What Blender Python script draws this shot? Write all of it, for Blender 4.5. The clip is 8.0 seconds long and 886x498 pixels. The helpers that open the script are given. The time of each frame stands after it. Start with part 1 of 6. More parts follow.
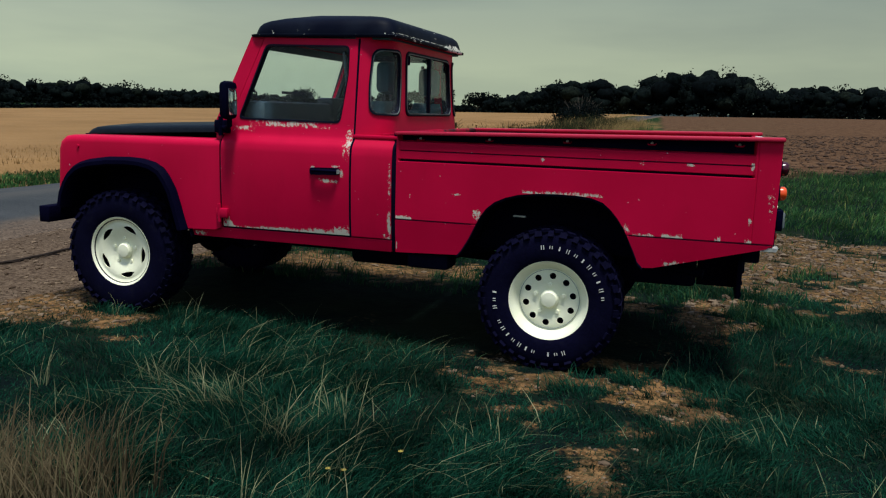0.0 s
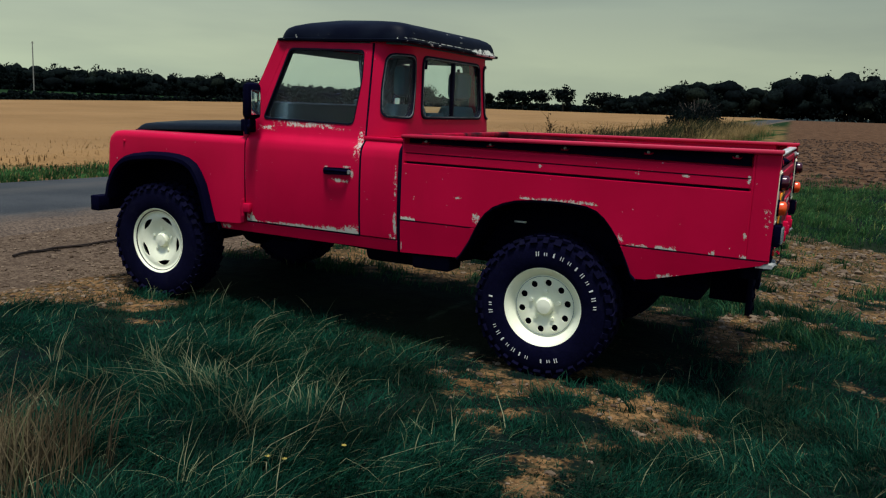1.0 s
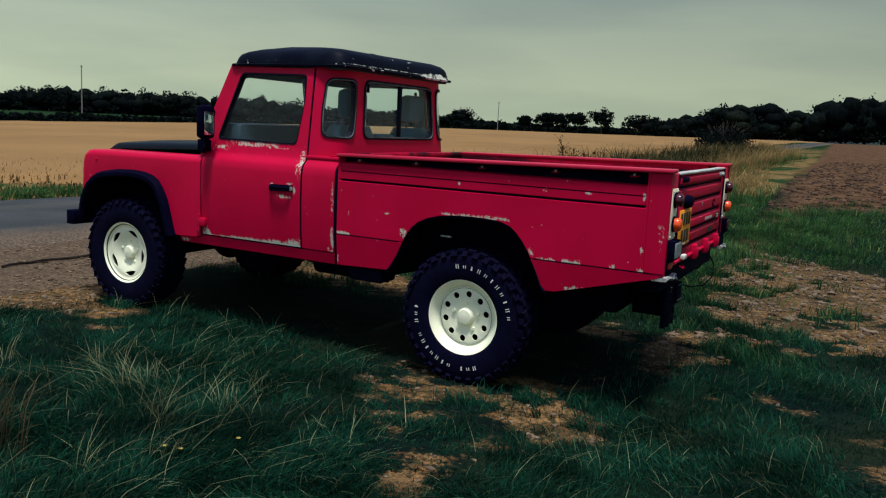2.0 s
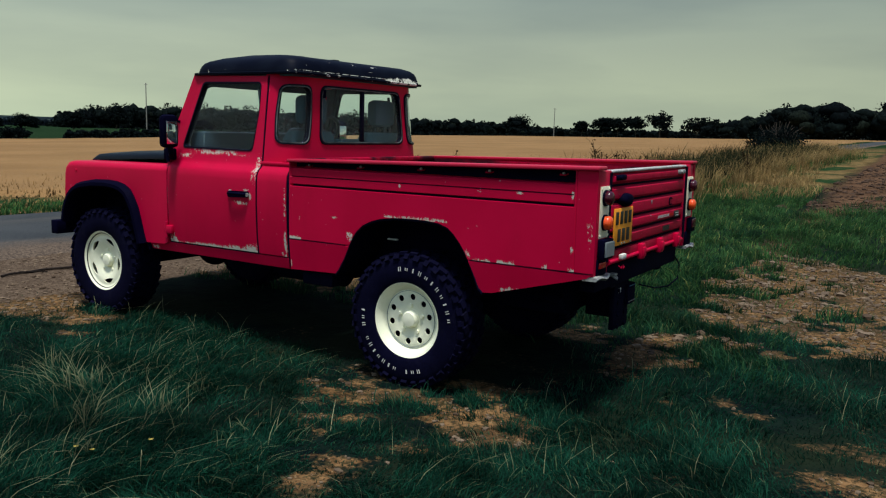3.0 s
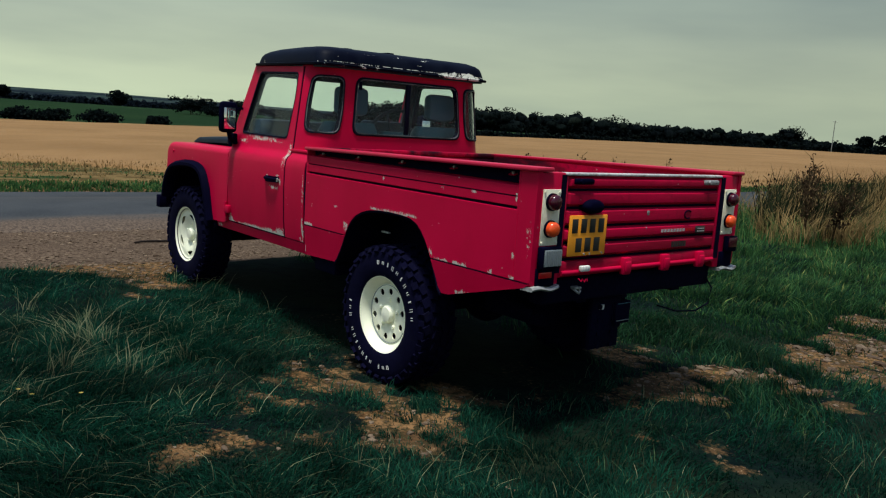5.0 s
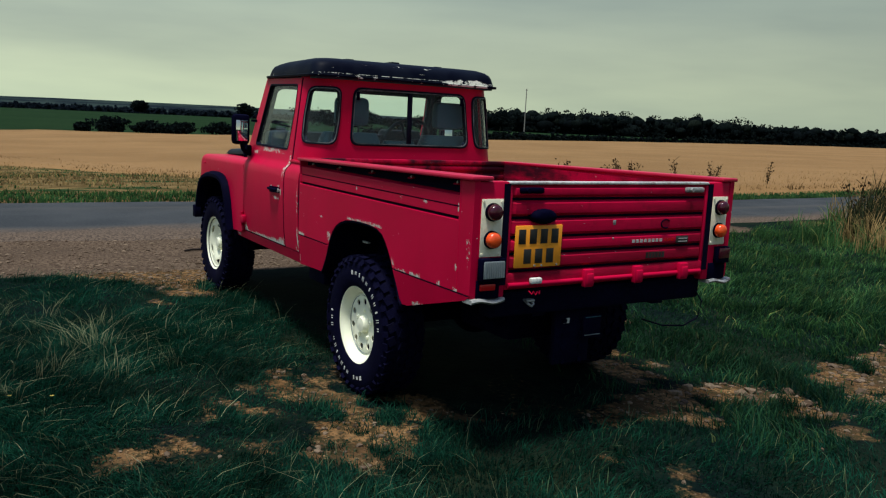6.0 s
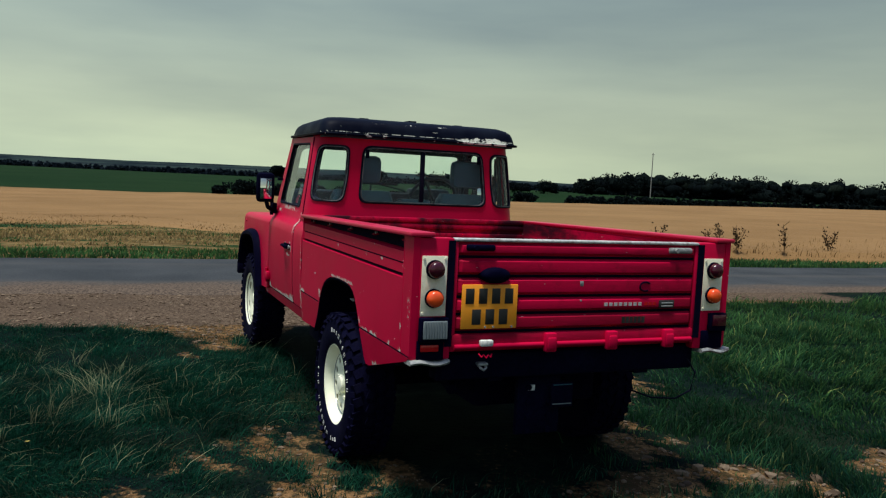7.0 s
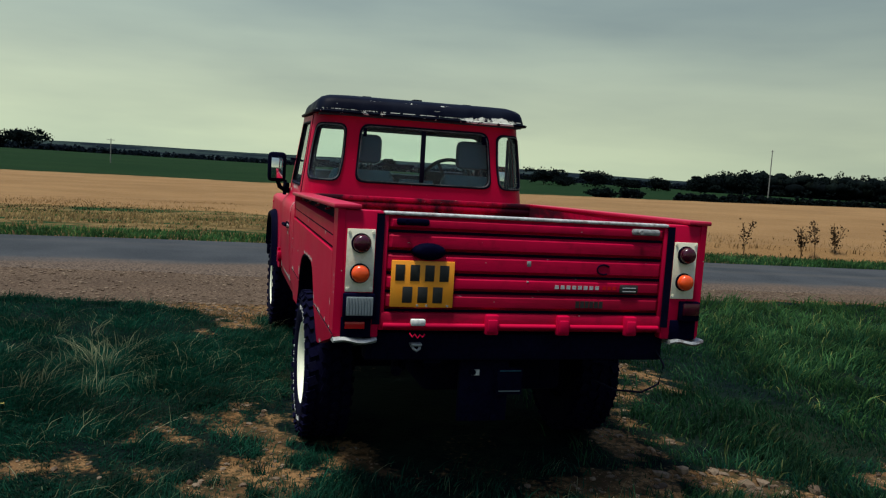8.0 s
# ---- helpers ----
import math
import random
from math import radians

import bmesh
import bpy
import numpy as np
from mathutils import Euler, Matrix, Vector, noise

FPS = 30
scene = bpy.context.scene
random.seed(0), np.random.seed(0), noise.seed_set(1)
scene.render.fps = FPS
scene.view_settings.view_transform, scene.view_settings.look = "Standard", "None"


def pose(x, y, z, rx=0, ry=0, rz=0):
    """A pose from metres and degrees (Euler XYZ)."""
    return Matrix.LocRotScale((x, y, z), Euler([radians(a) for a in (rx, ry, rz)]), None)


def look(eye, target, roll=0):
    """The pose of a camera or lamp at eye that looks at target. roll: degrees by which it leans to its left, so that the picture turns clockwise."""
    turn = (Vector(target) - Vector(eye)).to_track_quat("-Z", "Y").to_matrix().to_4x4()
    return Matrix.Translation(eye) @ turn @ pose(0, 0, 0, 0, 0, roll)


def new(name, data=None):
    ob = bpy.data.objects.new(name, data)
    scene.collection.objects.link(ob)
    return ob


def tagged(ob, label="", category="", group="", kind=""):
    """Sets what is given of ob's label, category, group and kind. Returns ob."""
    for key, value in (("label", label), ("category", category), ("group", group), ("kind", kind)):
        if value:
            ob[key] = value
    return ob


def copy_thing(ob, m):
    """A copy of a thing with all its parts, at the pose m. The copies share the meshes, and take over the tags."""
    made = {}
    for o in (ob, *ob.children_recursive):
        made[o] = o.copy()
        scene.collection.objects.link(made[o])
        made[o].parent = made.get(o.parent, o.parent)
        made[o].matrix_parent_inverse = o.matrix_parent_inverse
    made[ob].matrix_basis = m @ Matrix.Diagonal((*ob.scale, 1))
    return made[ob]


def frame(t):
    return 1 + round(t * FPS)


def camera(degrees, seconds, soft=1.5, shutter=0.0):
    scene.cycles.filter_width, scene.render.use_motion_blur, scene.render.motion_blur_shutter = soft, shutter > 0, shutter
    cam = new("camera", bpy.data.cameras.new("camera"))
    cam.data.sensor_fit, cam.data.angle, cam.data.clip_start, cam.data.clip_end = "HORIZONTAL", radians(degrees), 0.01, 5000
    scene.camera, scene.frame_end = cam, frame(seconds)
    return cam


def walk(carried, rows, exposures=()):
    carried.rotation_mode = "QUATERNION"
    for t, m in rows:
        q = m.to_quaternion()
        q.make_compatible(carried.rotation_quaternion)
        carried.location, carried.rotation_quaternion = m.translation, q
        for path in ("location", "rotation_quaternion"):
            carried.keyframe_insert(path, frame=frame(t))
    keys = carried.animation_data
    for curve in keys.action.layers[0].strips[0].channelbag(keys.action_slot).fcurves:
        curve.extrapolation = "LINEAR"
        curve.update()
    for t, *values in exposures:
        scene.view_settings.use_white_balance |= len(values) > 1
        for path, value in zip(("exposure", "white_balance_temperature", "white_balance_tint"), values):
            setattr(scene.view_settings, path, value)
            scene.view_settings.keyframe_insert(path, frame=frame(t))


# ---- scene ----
cam = camera(57.0, 8.0, soft=1.2)
PATH = [
    (0, (3.521, -5.211, 1.378), (2.943, -3.326, 1.044), 1.7),
    (0.5, (3.881, -5.181, 1.446), (3.149, -3.352, 1.102), 1.5),
    (1, (4.151, -5.031, 1.434), (3.311, -3.25, 1.086), 2.7),
    (1.5, (4.493, -4.993, 1.421), (3.589, -3.236, 1.111), 3.1),
    (2, (4.848, -4.978, 1.458), (3.918, -3.233, 1.158), 2.8),
    (2.2, (4.976, -4.912, 1.439), (4.079, -3.15, 1.142), 1.9),
    (3.3, (5.593, -4.521, 1.46), (4.439, -2.913, 1.171), 1.2),
    (3.5, (5.716, -4.438, 1.469), (4.502, -2.876, 1.173), 1.2),
    (4, (5.966, -4.13, 1.428), (4.64, -2.663, 1.132), 2.8),
    (4.2, (6.074, -4.008, 1.455), (4.707, -2.579, 1.157), 3.2),
    (5.3, (6.574, -3.317, 1.464), (5.012, -2.108, 1.151), 3.5),
    (5.5, (6.643, -3.173, 1.48), (5.047, -2.011, 1.159), 3.1),
    (6, (6.869, -2.835, 1.515), (5.191, -1.789, 1.211), 2.7),
    (6.5, (7.023, -2.462, 1.522), (5.253, -1.564, 1.281), 2.4),
    (7, (7.115, -2.066, 1.51), (5.279, -1.289, 1.346), 2.8),
    (7.5, (7.223, -1.654, 1.492), (5.34, -1.004, 1.32), 3.3),
    (8, (7.209, -1.305, 1.452), (5.29, -0.777, 1.261), 3.6),
]
walk(cam, [(t, look(eye, target, roll)) for t, eye, target, roll in PATH], [(0.0, 0.1, 6250, 10), (8.0, 0.1, 6250, 10)])

# ---- light ----
world = bpy.data.worlds.new("overcast_sky")
scene.world = world
world.use_nodes = True
wt = world.node_tree
wt.nodes.clear()
SUN_ELEV, SUN_AZ = radians(75), radians(300)   # azimuth counted from +x towards +y
w_out = wt.nodes.new("ShaderNodeOutputWorld")
w_bg = wt.nodes.new("ShaderNodeBackground")
w_sky = wt.nodes.new("ShaderNodeTexSky")
w_sky.sky_type = "NISHITA"
w_sky.sun_disc = False
w_sky.sun_elevation = SUN_ELEV
w_sky.sun_rotation = radians(90) - SUN_AZ
w_sky.dust_density, w_sky.air_density = 4.0, 1.6
w_co = wt.nodes.new("ShaderNodeTexCoord")
w_sep = wt.nodes.new("ShaderNodeSeparateXYZ")
wt.links.new(w_co.outputs["Generated"], w_sep.inputs[0])
# cloud cover: a grey veil, paler towards the horizon, with long flat streaks
w_ramp = wt.nodes.new("ShaderNodeValToRGB")
w_ramp.color_ramp.elements[0].position = 0.0
w_ramp.color_ramp.elements[0].color = (5.4, 6.15, 4.15, 1)
w_ramp.color_ramp.elements[1].position = 0.75
w_ramp.color_ramp.elements[1].color = (2.0, 3.0, 5.4, 1)
e = w_ramp.color_ramp.elements.new(0.10)
e.color = (3.65, 4.2, 3.2, 1)
e = w_ramp.color_ramp.elements.new(0.24)
e.color = (2.2, 2.8, 2.6, 1)
wt.links.new(w_sep.outputs[2], w_ramp.inputs[0])
w_map = wt.nodes.new("ShaderNodeMapping")
w_map.inputs["Scale"].default_value = (1.1, 1.1, 6.5)
wt.links.new(w_co.outputs["Generated"], w_map.inputs[0])
w_noise = wt.nodes.new("ShaderNodeTexNoise")
w_noise.inputs["Scale"].default_value = 1.7
w_noise.inputs["Detail"].default_value = 5.0
w_noise.inputs["Roughness"].default_value = 0.5
wt.links.new(w_map.outputs[0], w_noise.inputs["Vector"])
w_cr = wt.nodes.new("ShaderNodeValToRGB")
w_cr.color_ramp.elements[0].position, w_cr.color_ramp.elements[0].color = 0.30, (0.70, 0.73, 0.80, 1)
w_cr.color_ramp.elements[1].position, w_cr.color_ramp.elements[1].color = 0.62, (1.06, 1.06, 1.03, 1)
wt.links.new(w_noise.outputs[0], w_cr.inputs[0])
w_mul = wt.nodes.new("ShaderNodeMix")
w_mul.data_type, w_mul.blend_type = "RGBA", "MULTIPLY"
w_mul.inputs[0].default_value = 1.0
wt.links.new(w_ramp.outputs[0], w_mul.inputs[6])
wt.links.new(w_cr.outputs[0], w_mul.inputs[7])
w_mix = wt.nodes.new("ShaderNodeMix")
w_mix.data_type = "RGBA"
w_mix.inputs[0].default_value = 0.82
wt.links.new(w_sky.outputs[0], w_mix.inputs[6])
wt.links.new(w_mul.outputs[2], w_mix.inputs[7])
# the veil is brighter to the south-west
w_dot = wt.nodes.new("ShaderNodeVectorMath")
w_dot.operation = "DOT_PRODUCT"
w_dot.inputs[1].default_value = (math.cos(radians(235)), math.sin(radians(235)), 0.0)
wt.links.new(w_co.outputs["Generated"], w_dot.inputs[0])
w_gain = wt.nodes.new("ShaderNodeMapRange")
for w_i, w_v in enumerate((-1.0, 1.0, 0.76, 1.24)):
    w_gain.inputs[w_i + 1].default_value = w_v
wt.links.new(w_dot.outputs["Value"], w_gain.inputs[0])
w_bright = wt.nodes.new("ShaderNodeVectorMath")
w_bright.operation = "SCALE"
wt.links.new(w_mix.outputs[2], w_bright.inputs[0])
wt.links.new(w_gain.outputs[0], w_bright.inputs["Scale"])
wt.links.new(w_bright.outputs[0], w_bg.inputs[0])
w_bg.inputs[1].default_value = 0.112
wt.links.new(w_bg.outputs[0], w_out.inputs[0])

sun = new("sun", bpy.data.lights.new("sun", "SUN"))
sun.data.energy, sun.data.angle, sun.data.color = 4.0, radians(10), (1.0, 0.97, 0.86)
SUN_DIR = Vector((math.cos(SUN_ELEV) * math.cos(SUN_AZ), math.cos(SUN_ELEV) * math.sin(SUN_AZ), math.sin(SUN_ELEV)))
sun.matrix_world = look(SUN_DIR * 50, (0, 0, 0))

# ---- materials ----


class Nodes:
    """A short way to write a node tree."""

    def __init__(self, name):
        self.m = bpy.data.materials.new(name)
        self.m.use_nodes = True
        self.t = self.m.node_tree
        self.b = self.t.nodes["Principled BSDF"]

    def put(self, socket, v):
        if isinstance(v, (int, float)):
            socket.default_value = v
        elif isinstance(v, (tuple, list)):
            socket.default_value = (*v, 1.0) if len(v) == 3 and len(socket.default_value) == 4 else v
        else:
            self.t.links.new(v, socket)

    def math(self, op, a, b=0.0, clamp=False):
        n = self.t.nodes.new("ShaderNodeMath")
        n.operation, n.use_clamp = op, clamp
        self.put(n.inputs[0], a)
        self.put(n.inputs[1], b)
        return n.outputs[0]

    def noise(self, scale, detail=3.0, rough=0.55, vec=None, out=0):
        n = self.t.nodes.new("ShaderNodeTexNoise")
        n.inputs["Scale"].default_value = scale
        n.inputs["Detail"].default_value = detail
        n.inputs["Roughness"].default_value = rough
        self.t.links.new(vec if vec is not None else self.pos(), n.inputs["Vector"])
        return n.outputs[out]

    def pos(self):
        n = self.t.nodes.get("place")
        if n is None:
            n = self.t.nodes.new("ShaderNodeNewGeometry")
            n.name = "place"
        return n.outputs["Position"]

    def island(self):
        self.pos()
        return self.t.nodes["place"].outputs["Random Per Island"]

    def xyz(self):
        n = self.t.nodes.get("xyz")
        if n is None:
            n = self.t.nodes.new("ShaderNodeSeparateXYZ")
            n.name = "xyz"
            self.t.links.new(self.pos(), n.inputs[0])
        return n.outputs

    def stretch(self, sx, sy, sz):
        n = self.t.nodes.new("ShaderNodeMapping")
        n.inputs["Scale"].default_value = (sx, sy, sz)
        self.t.links.new(self.pos(), n.inputs[0])
        return n.outputs[0]

    def step(self, v, a, b, lo=0.0, hi=1.0):
        n = self.t.nodes.new("ShaderNodeMapRange")
        n.interpolation_type = "SMOOTHSTEP"
        self.put(n.inputs[0], v)
        for i, q in enumerate((a, b, lo, hi)):
            n.inputs[i + 1].default_value = q
        return n.outputs[0]

    def mix(self, f, a, b, blend="MIX"):
        n = self.t.nodes.new("ShaderNodeMix")
        n.data_type, n.blend_type = "RGBA", blend
        self.put(n.inputs[0], f)
        self.put(n.inputs[6], a)
        self.put(n.inputs[7], b)
        return n.outputs[2]

    def attr(self, name):
        n = self.t.nodes.new("ShaderNodeAttribute")
        n.attribute_name = name
        return n.outputs["Fac"]

    def bump(self, h, strength, dist=0.01):
        n = self.t.nodes.new("ShaderNodeBump")
        n.inputs["Strength"].default_value = strength
        n.inputs["Distance"].default_value = dist
        self.t.links.new(h, n.inputs["Height"])
        self.t.links.new(n.outputs[0], self.b.inputs["Normal"])

    def done(self, colour, rough=0.6, metal=0.0, spec=0.5):
        self.put(self.b.inputs["Base Color"], colour)
        self.put(self.b.inputs["Roughness"], rough)
        self.put(self.b.inputs["Metallic"], metal)
        self.put(self.b.inputs["Specular IOR Level"], spec)
        return self.m


def surface(name, c1, c2, rough=0.6, metal=0.0, big=3.0, fine=60.0, bump=0.15, spec=0.5, dirt=None, grain=0.35):
    """A worn surface: two tones at a large scale, grain at a small one."""
    n = Nodes(name)
    a = n.noise(big, 4)
    g = n.noise(fine, 3)
    col = n.mix(n.step(a, 0.35, 0.65), c1, c2)
    col = n.mix(grain, col, n.mix(n.step(g, 0.3, 0.7), tuple(v * 0.6 for v in c1), tuple(min(1, v * 1.3) for v in c2)))
    if dirt:
        col = n.mix(n.step(n.noise(big * 2.3, 5, 0.7), 0.52, 0.68), col, dirt)
    n.bump(g, bump, 0.004)
    return n.done(col, n.step(a, 0.2, 0.8, max(0.05, rough - 0.1), min(1, rough + 0.1)), metal, spec)


def glass(name, tint=(0.965, 0.985, 0.975), rough=0.02, clear=1.0):
    n = Nodes(name)
    n.b.inputs["Transmission Weight"].default_value = clear
    n.b.inputs["IOR"].default_value = 1.14
    d = n.noise(9, 4)
    return n.done(n.mix(n.step(d, 0.3, 0.8), tint, tuple(v * 0.97 for v in tint)), rough, 0.0)


RED = (0.46, 0.0012, 0.036)
RED2 = (0.52, 0.0016, 0.043)
UNDER = (0.60, 0.56, 0.46)


def paint(name, chips=(), spots=0.0):
    """Faded red coach paint. chips: boxes (x0, x1, z0, z1, amount) where it has flaked to the pale undercoat."""
    n = Nodes(name)
    a = n.noise(2.2, 4)
    col = n.mix(n.step(a, 0.3, 0.7), RED, RED2)
    streak = n.noise(5.0, 4, 0.6, n.stretch(1, 1, 0.25))
    col = n.mix(n.math("MULTIPLY", n.step(streak, 0.5, 0.75), 0.35), col, (0.37, 0.003, 0.029))
    x, y, z = n.xyz()
    total = None
    for x0, x1, z0, z1, amount, *rise in chips:
        cx, hx, cz, hz = (x0 + x1) / 2, (x1 - x0) / 2, (z0 + z1) / 2, (z1 - z0) / 2
        dx = n.math("DIVIDE", n.math("ABSOLUTE", n.math("SUBTRACT", x, cx)), hx)
        dz = n.math("DIVIDE", n.math("ABSOLUTE", n.math("SUBTRACT", z, cz)), hz)
        d = n.math("MAXIMUM", dx, dz) if hx > 0.09 else n.math("SQRT", n.math("ADD", n.math("MULTIPLY", dx, dx), n.math("MULTIPLY", dz, dz)))
        box = n.math("MULTIPLY", n.step(d, 1.35, 0.1), amount)
        if rise:   # flakes that creep up from an edge
            up = n.step(z, z1, z0) if rise[0] > 0 else n.step(z, z0, z1)
            box = n.math("MULTIPLY", n.math("MULTIPLY", up, n.step(dx, 1.15, 0.85)), n.math("MULTIPLY", n.step(z, z0 - 0.006, z0), amount))
        total = box if total is None else n.math("MAXIMUM", total, box)
    rough = n.step(a, 0.2, 0.8, 0.36, 0.5)
    if total is not None:
        lumps = n.math("MULTIPLY", n.math("SUBTRACT", n.noise(58, 3, 0.6, n.stretch(1, 1, 0.7)), 0.5), 1.7)
        teeth = n.math("MULTIPLY", n.math("SUBTRACT", n.noise(170, 4, 0.75, n.stretch(1, 1, 0.8)), 0.5), 1.5)
        ragged = n.math("ADD", n.math("ADD", lumps, teeth), 0.5)
        m = n.step(n.math("ADD", ragged, n.math("MULTIPLY", n.math("SUBTRACT", total, 1.0), 0.8)), 0.520, 0.550)
        bare = n.mix(n.noise(30, 3), UNDER, (0.42, 0.42, 0.38))
        col = n.mix(m, col, bare)
        rough = n.math("ADD", rough, n.math("MULTIPLY", m, 0.25))
    tiny = n.step(n.noise(55, 2, 0.5), 0.775, 0.785)
    col = n.mix(tiny, col, UNDER)
    n.bump(n.noise(3.5, 3), 0.10, 0.02)
    return n.done(col, rough, 0.0, 0.09)


DOOR_CHIPS = [(0.76, 1.02, 0.634, 0.672, 1.14, 1), (0.98, 1.61, 0.634, 0.686, 1.30, 1), (1.32, 1.61, 0.634, 0.705, 1.42, 1), (1.50, 1.61, 0.634, 0.735, 1.55, 1), (0.752, 0.82, 0.634, 0.765, 1.35, 1), (0.78, 1.60, 1.24, 1.305, 1.10), (0.76, 1.0, 1.21, 1.27, 1.0),
              (1.53, 1.63, 1.0, 1.36, 1.08), (1.38, 1.57, 0.935, 0.972, 1.24), (1.46, 1.57, 1.02, 1.055, 1.2), (1.525, 1.575, 0.95, 1.05, 1.22), (1.34, 1.40, 1.0, 1.045, 1.1), (0.74, 0.76, 0.75, 1.12, 1.05)]
WING_CHIPS = [(0.50, 0.66, 0.55, 0.61, 1.1), (0.70, 0.75, 0.62, 0.8, 1.0)]
TUB_CHIPS = [(2.60, 3.08, 0.950, 0.984, 1.16, 1), (2.76, 3.02, 0.955, 0.985, 1.14, 1), (3.22, 3.34, 0.758, 0.79, 1.25, 1), (2.33, 2.42, 0.75, 0.87, 1.14), (3.15, 3.22, 0.75, 0.83, 1.16), (3.37, 3.48, 0.757, 0.805, 1.32, 1), (3.635, 3.665, 0.757, 0.81, 1.32, 1), (3.78, 3.815, 0.757, 0.81, 1.32, 1),
             (3.78, 3.815, 0.83, 0.91, 1.0), (3.775, 3.805, 1.11, 1.19, 1.24), (3.23, 3.27, 1.11, 1.17, 1.28), (2.71, 2.745, 1.115, 1.15, 1.28), (3.45, 3.54, 1.125, 1.155, 1.14), (3.28, 3.72, 0.585, 0.65, 1.08), (3.86, 3.92, 0.80, 1.15, 0.8),
             (1.89, 1.99, 0.758, 0.81, 1.5, 1), (2.20, 2.30, 0.905, 0.935, 1.16), (1.89, 1.905, 0.56, 0.66, 1.3)]
POST_CHIPS = [(1.830, 1.87, 0.56, 0.86, 1.34), (1.835, 1.868, 0.80, 1.15, 1.14), (1.80, 1.87, 0.58, 0.72, 1.04)]

M_RED = paint("red_paint")
M_DOOR = paint("red_door_paint", DOOR_CHIPS)
M_WING = paint("red_wing_paint", WING_CHIPS)
M_TUB = paint("red_tub_paint", TUB_CHIPS)
M_POST = paint("red_post_paint", POST_CHIPS)
M_RAIL = paint("red_rail_paint")
M_RAIL.node_tree.nodes["Principled BSDF"].inputs["Specular IOR Level"].default_value = 0.55
M_BLACK = surface("black_plastic", (0.0010, 0.0010, 0.009), (0.0020, 0.0020, 0.013), 0.75, 0, 4, 90, 0.2, 0.02)
M_BONNET = surface("black_bonnet_paint", (0.003, 0.006, 0.011), (0.006, 0.010, 0.017), 0.5, 0, 3, 40, 0.1, 0.09)
M_RUBBER = surface("rubber_seal", (0.003, 0.0035, 0.012), (0.006, 0.0065, 0.018), 0.6, 0, 6, 120, 0.2, 0.06)
M_TYRE = surface("tyre_rubber", (0.0016, 0.0016, 0.011), (0.0032, 0.0032, 0.017), 0.85, 0, 7, 90, 0.3, 0.04, (0.005, 0.005, 0.016))
M_LETTER = surface("white_rubber", (0.55, 0.56, 0.54), (0.70, 0.70, 0.66), 0.7, 0, 8, 90, 0.2)
M_RIM = surface("cream_wheel_paint", (0.92, 0.93, 0.70), (0.95, 0.96, 0.75), 0.45, 0, 5, 60, 0.06, 0.4, grain=0.06)
M_DARK = surface("underbody_black", (0.0014, 0.0014, 0.010), (0.003, 0.003, 0.015), 0.9, 0, 5, 50, 0.3, 0.05)
M_GALV = surface("galvanised_steel", (0.26, 0.27, 0.27), (0.38, 0.39, 0.38), 0.55, 0.4, 9, 60, 0.3, 0.4, (0.12, 0.10, 0.10))
M_EDGE = surface("bare_alloy_edge", (0.36, 0.35, 0.35), (0.60, 0.60, 0.57), 0.5, 0.2, 7, 60, 0.2, 0.5, (0.30, 0.24, 0.22))
M_GLASS = glass("window_glass", (0.93, 0.985, 0.985), 0.01, 0.995)
M_DUSTY = glass("tinted_window_glass", (0.88, 0.98, 0.985), 0.01, 0.99)
M_INSERT = surface("seal_insert_strip", (0.006, 0.008, 0.014), (0.16, 0.18, 0.18), 0.45, 0, 7, 60, 0.2, 0.3)
M_SEAT = surface("grey_vinyl", (0.010, 0.066, 0.095), (0.016, 0.085, 0.118), 0.6, 0, 6, 90, 0.25)
M_DASH = surface("dash_plastic", (0.003, 0.018, 0.032), (0.006, 0.026, 0.042), 0.55, 0, 6, 90, 0.25)
M_CREAM = surface("cream_panel_paint", (0.80, 0.76, 0.56), (0.86, 0.82, 0.64), 0.5, 0, 9, 90, 0.1, 0.5, (0.72, 0.66, 0.48), grain=0.1)
M_PLATE = surface("yellow_plate", (0.97, 0.33, 0.015), (0.98, 0.36, 0.022), 0.4, 0, 12, 120, 0.05, grain=0.05)
M_INK = surface("plate_black", (0.012, 0.012, 0.012), (0.02, 0.02, 0.02), 0.45, 0, 12, 120, 0.05)
M_SILVER = surface("silver_badge", (0.55, 0.55, 0.55), (0.68, 0.68, 0.68), 0.35, 0.4, 12, 120, 0.05)
M_MIRROR = Nodes("mirror_face").done((0.9, 0.9, 0.9), 0.03, 1.0)


def lens(name, c):
    n = Nodes(name)
    n.b.inputs["Coat Weight"].default_value = 0.15
    ring = n.noise(120, 2)
    n.bump(ring, 0.15, 0.003)
    return n.done(n.mix(n.noise(30, 2), c, tuple(v * 0.75 for v in c)), 0.22)


M_AMBER = lens("amber_lens", (0.92, 0.095, 0.016))
M_STOP = lens("red_lens", (0.05, 0.002, 0.012))
M_FOG = lens("bright_red_lens", (0.62, 0.010, 0.014))
M_REV = lens("grey_lens", (0.20, 0.235, 0.25))


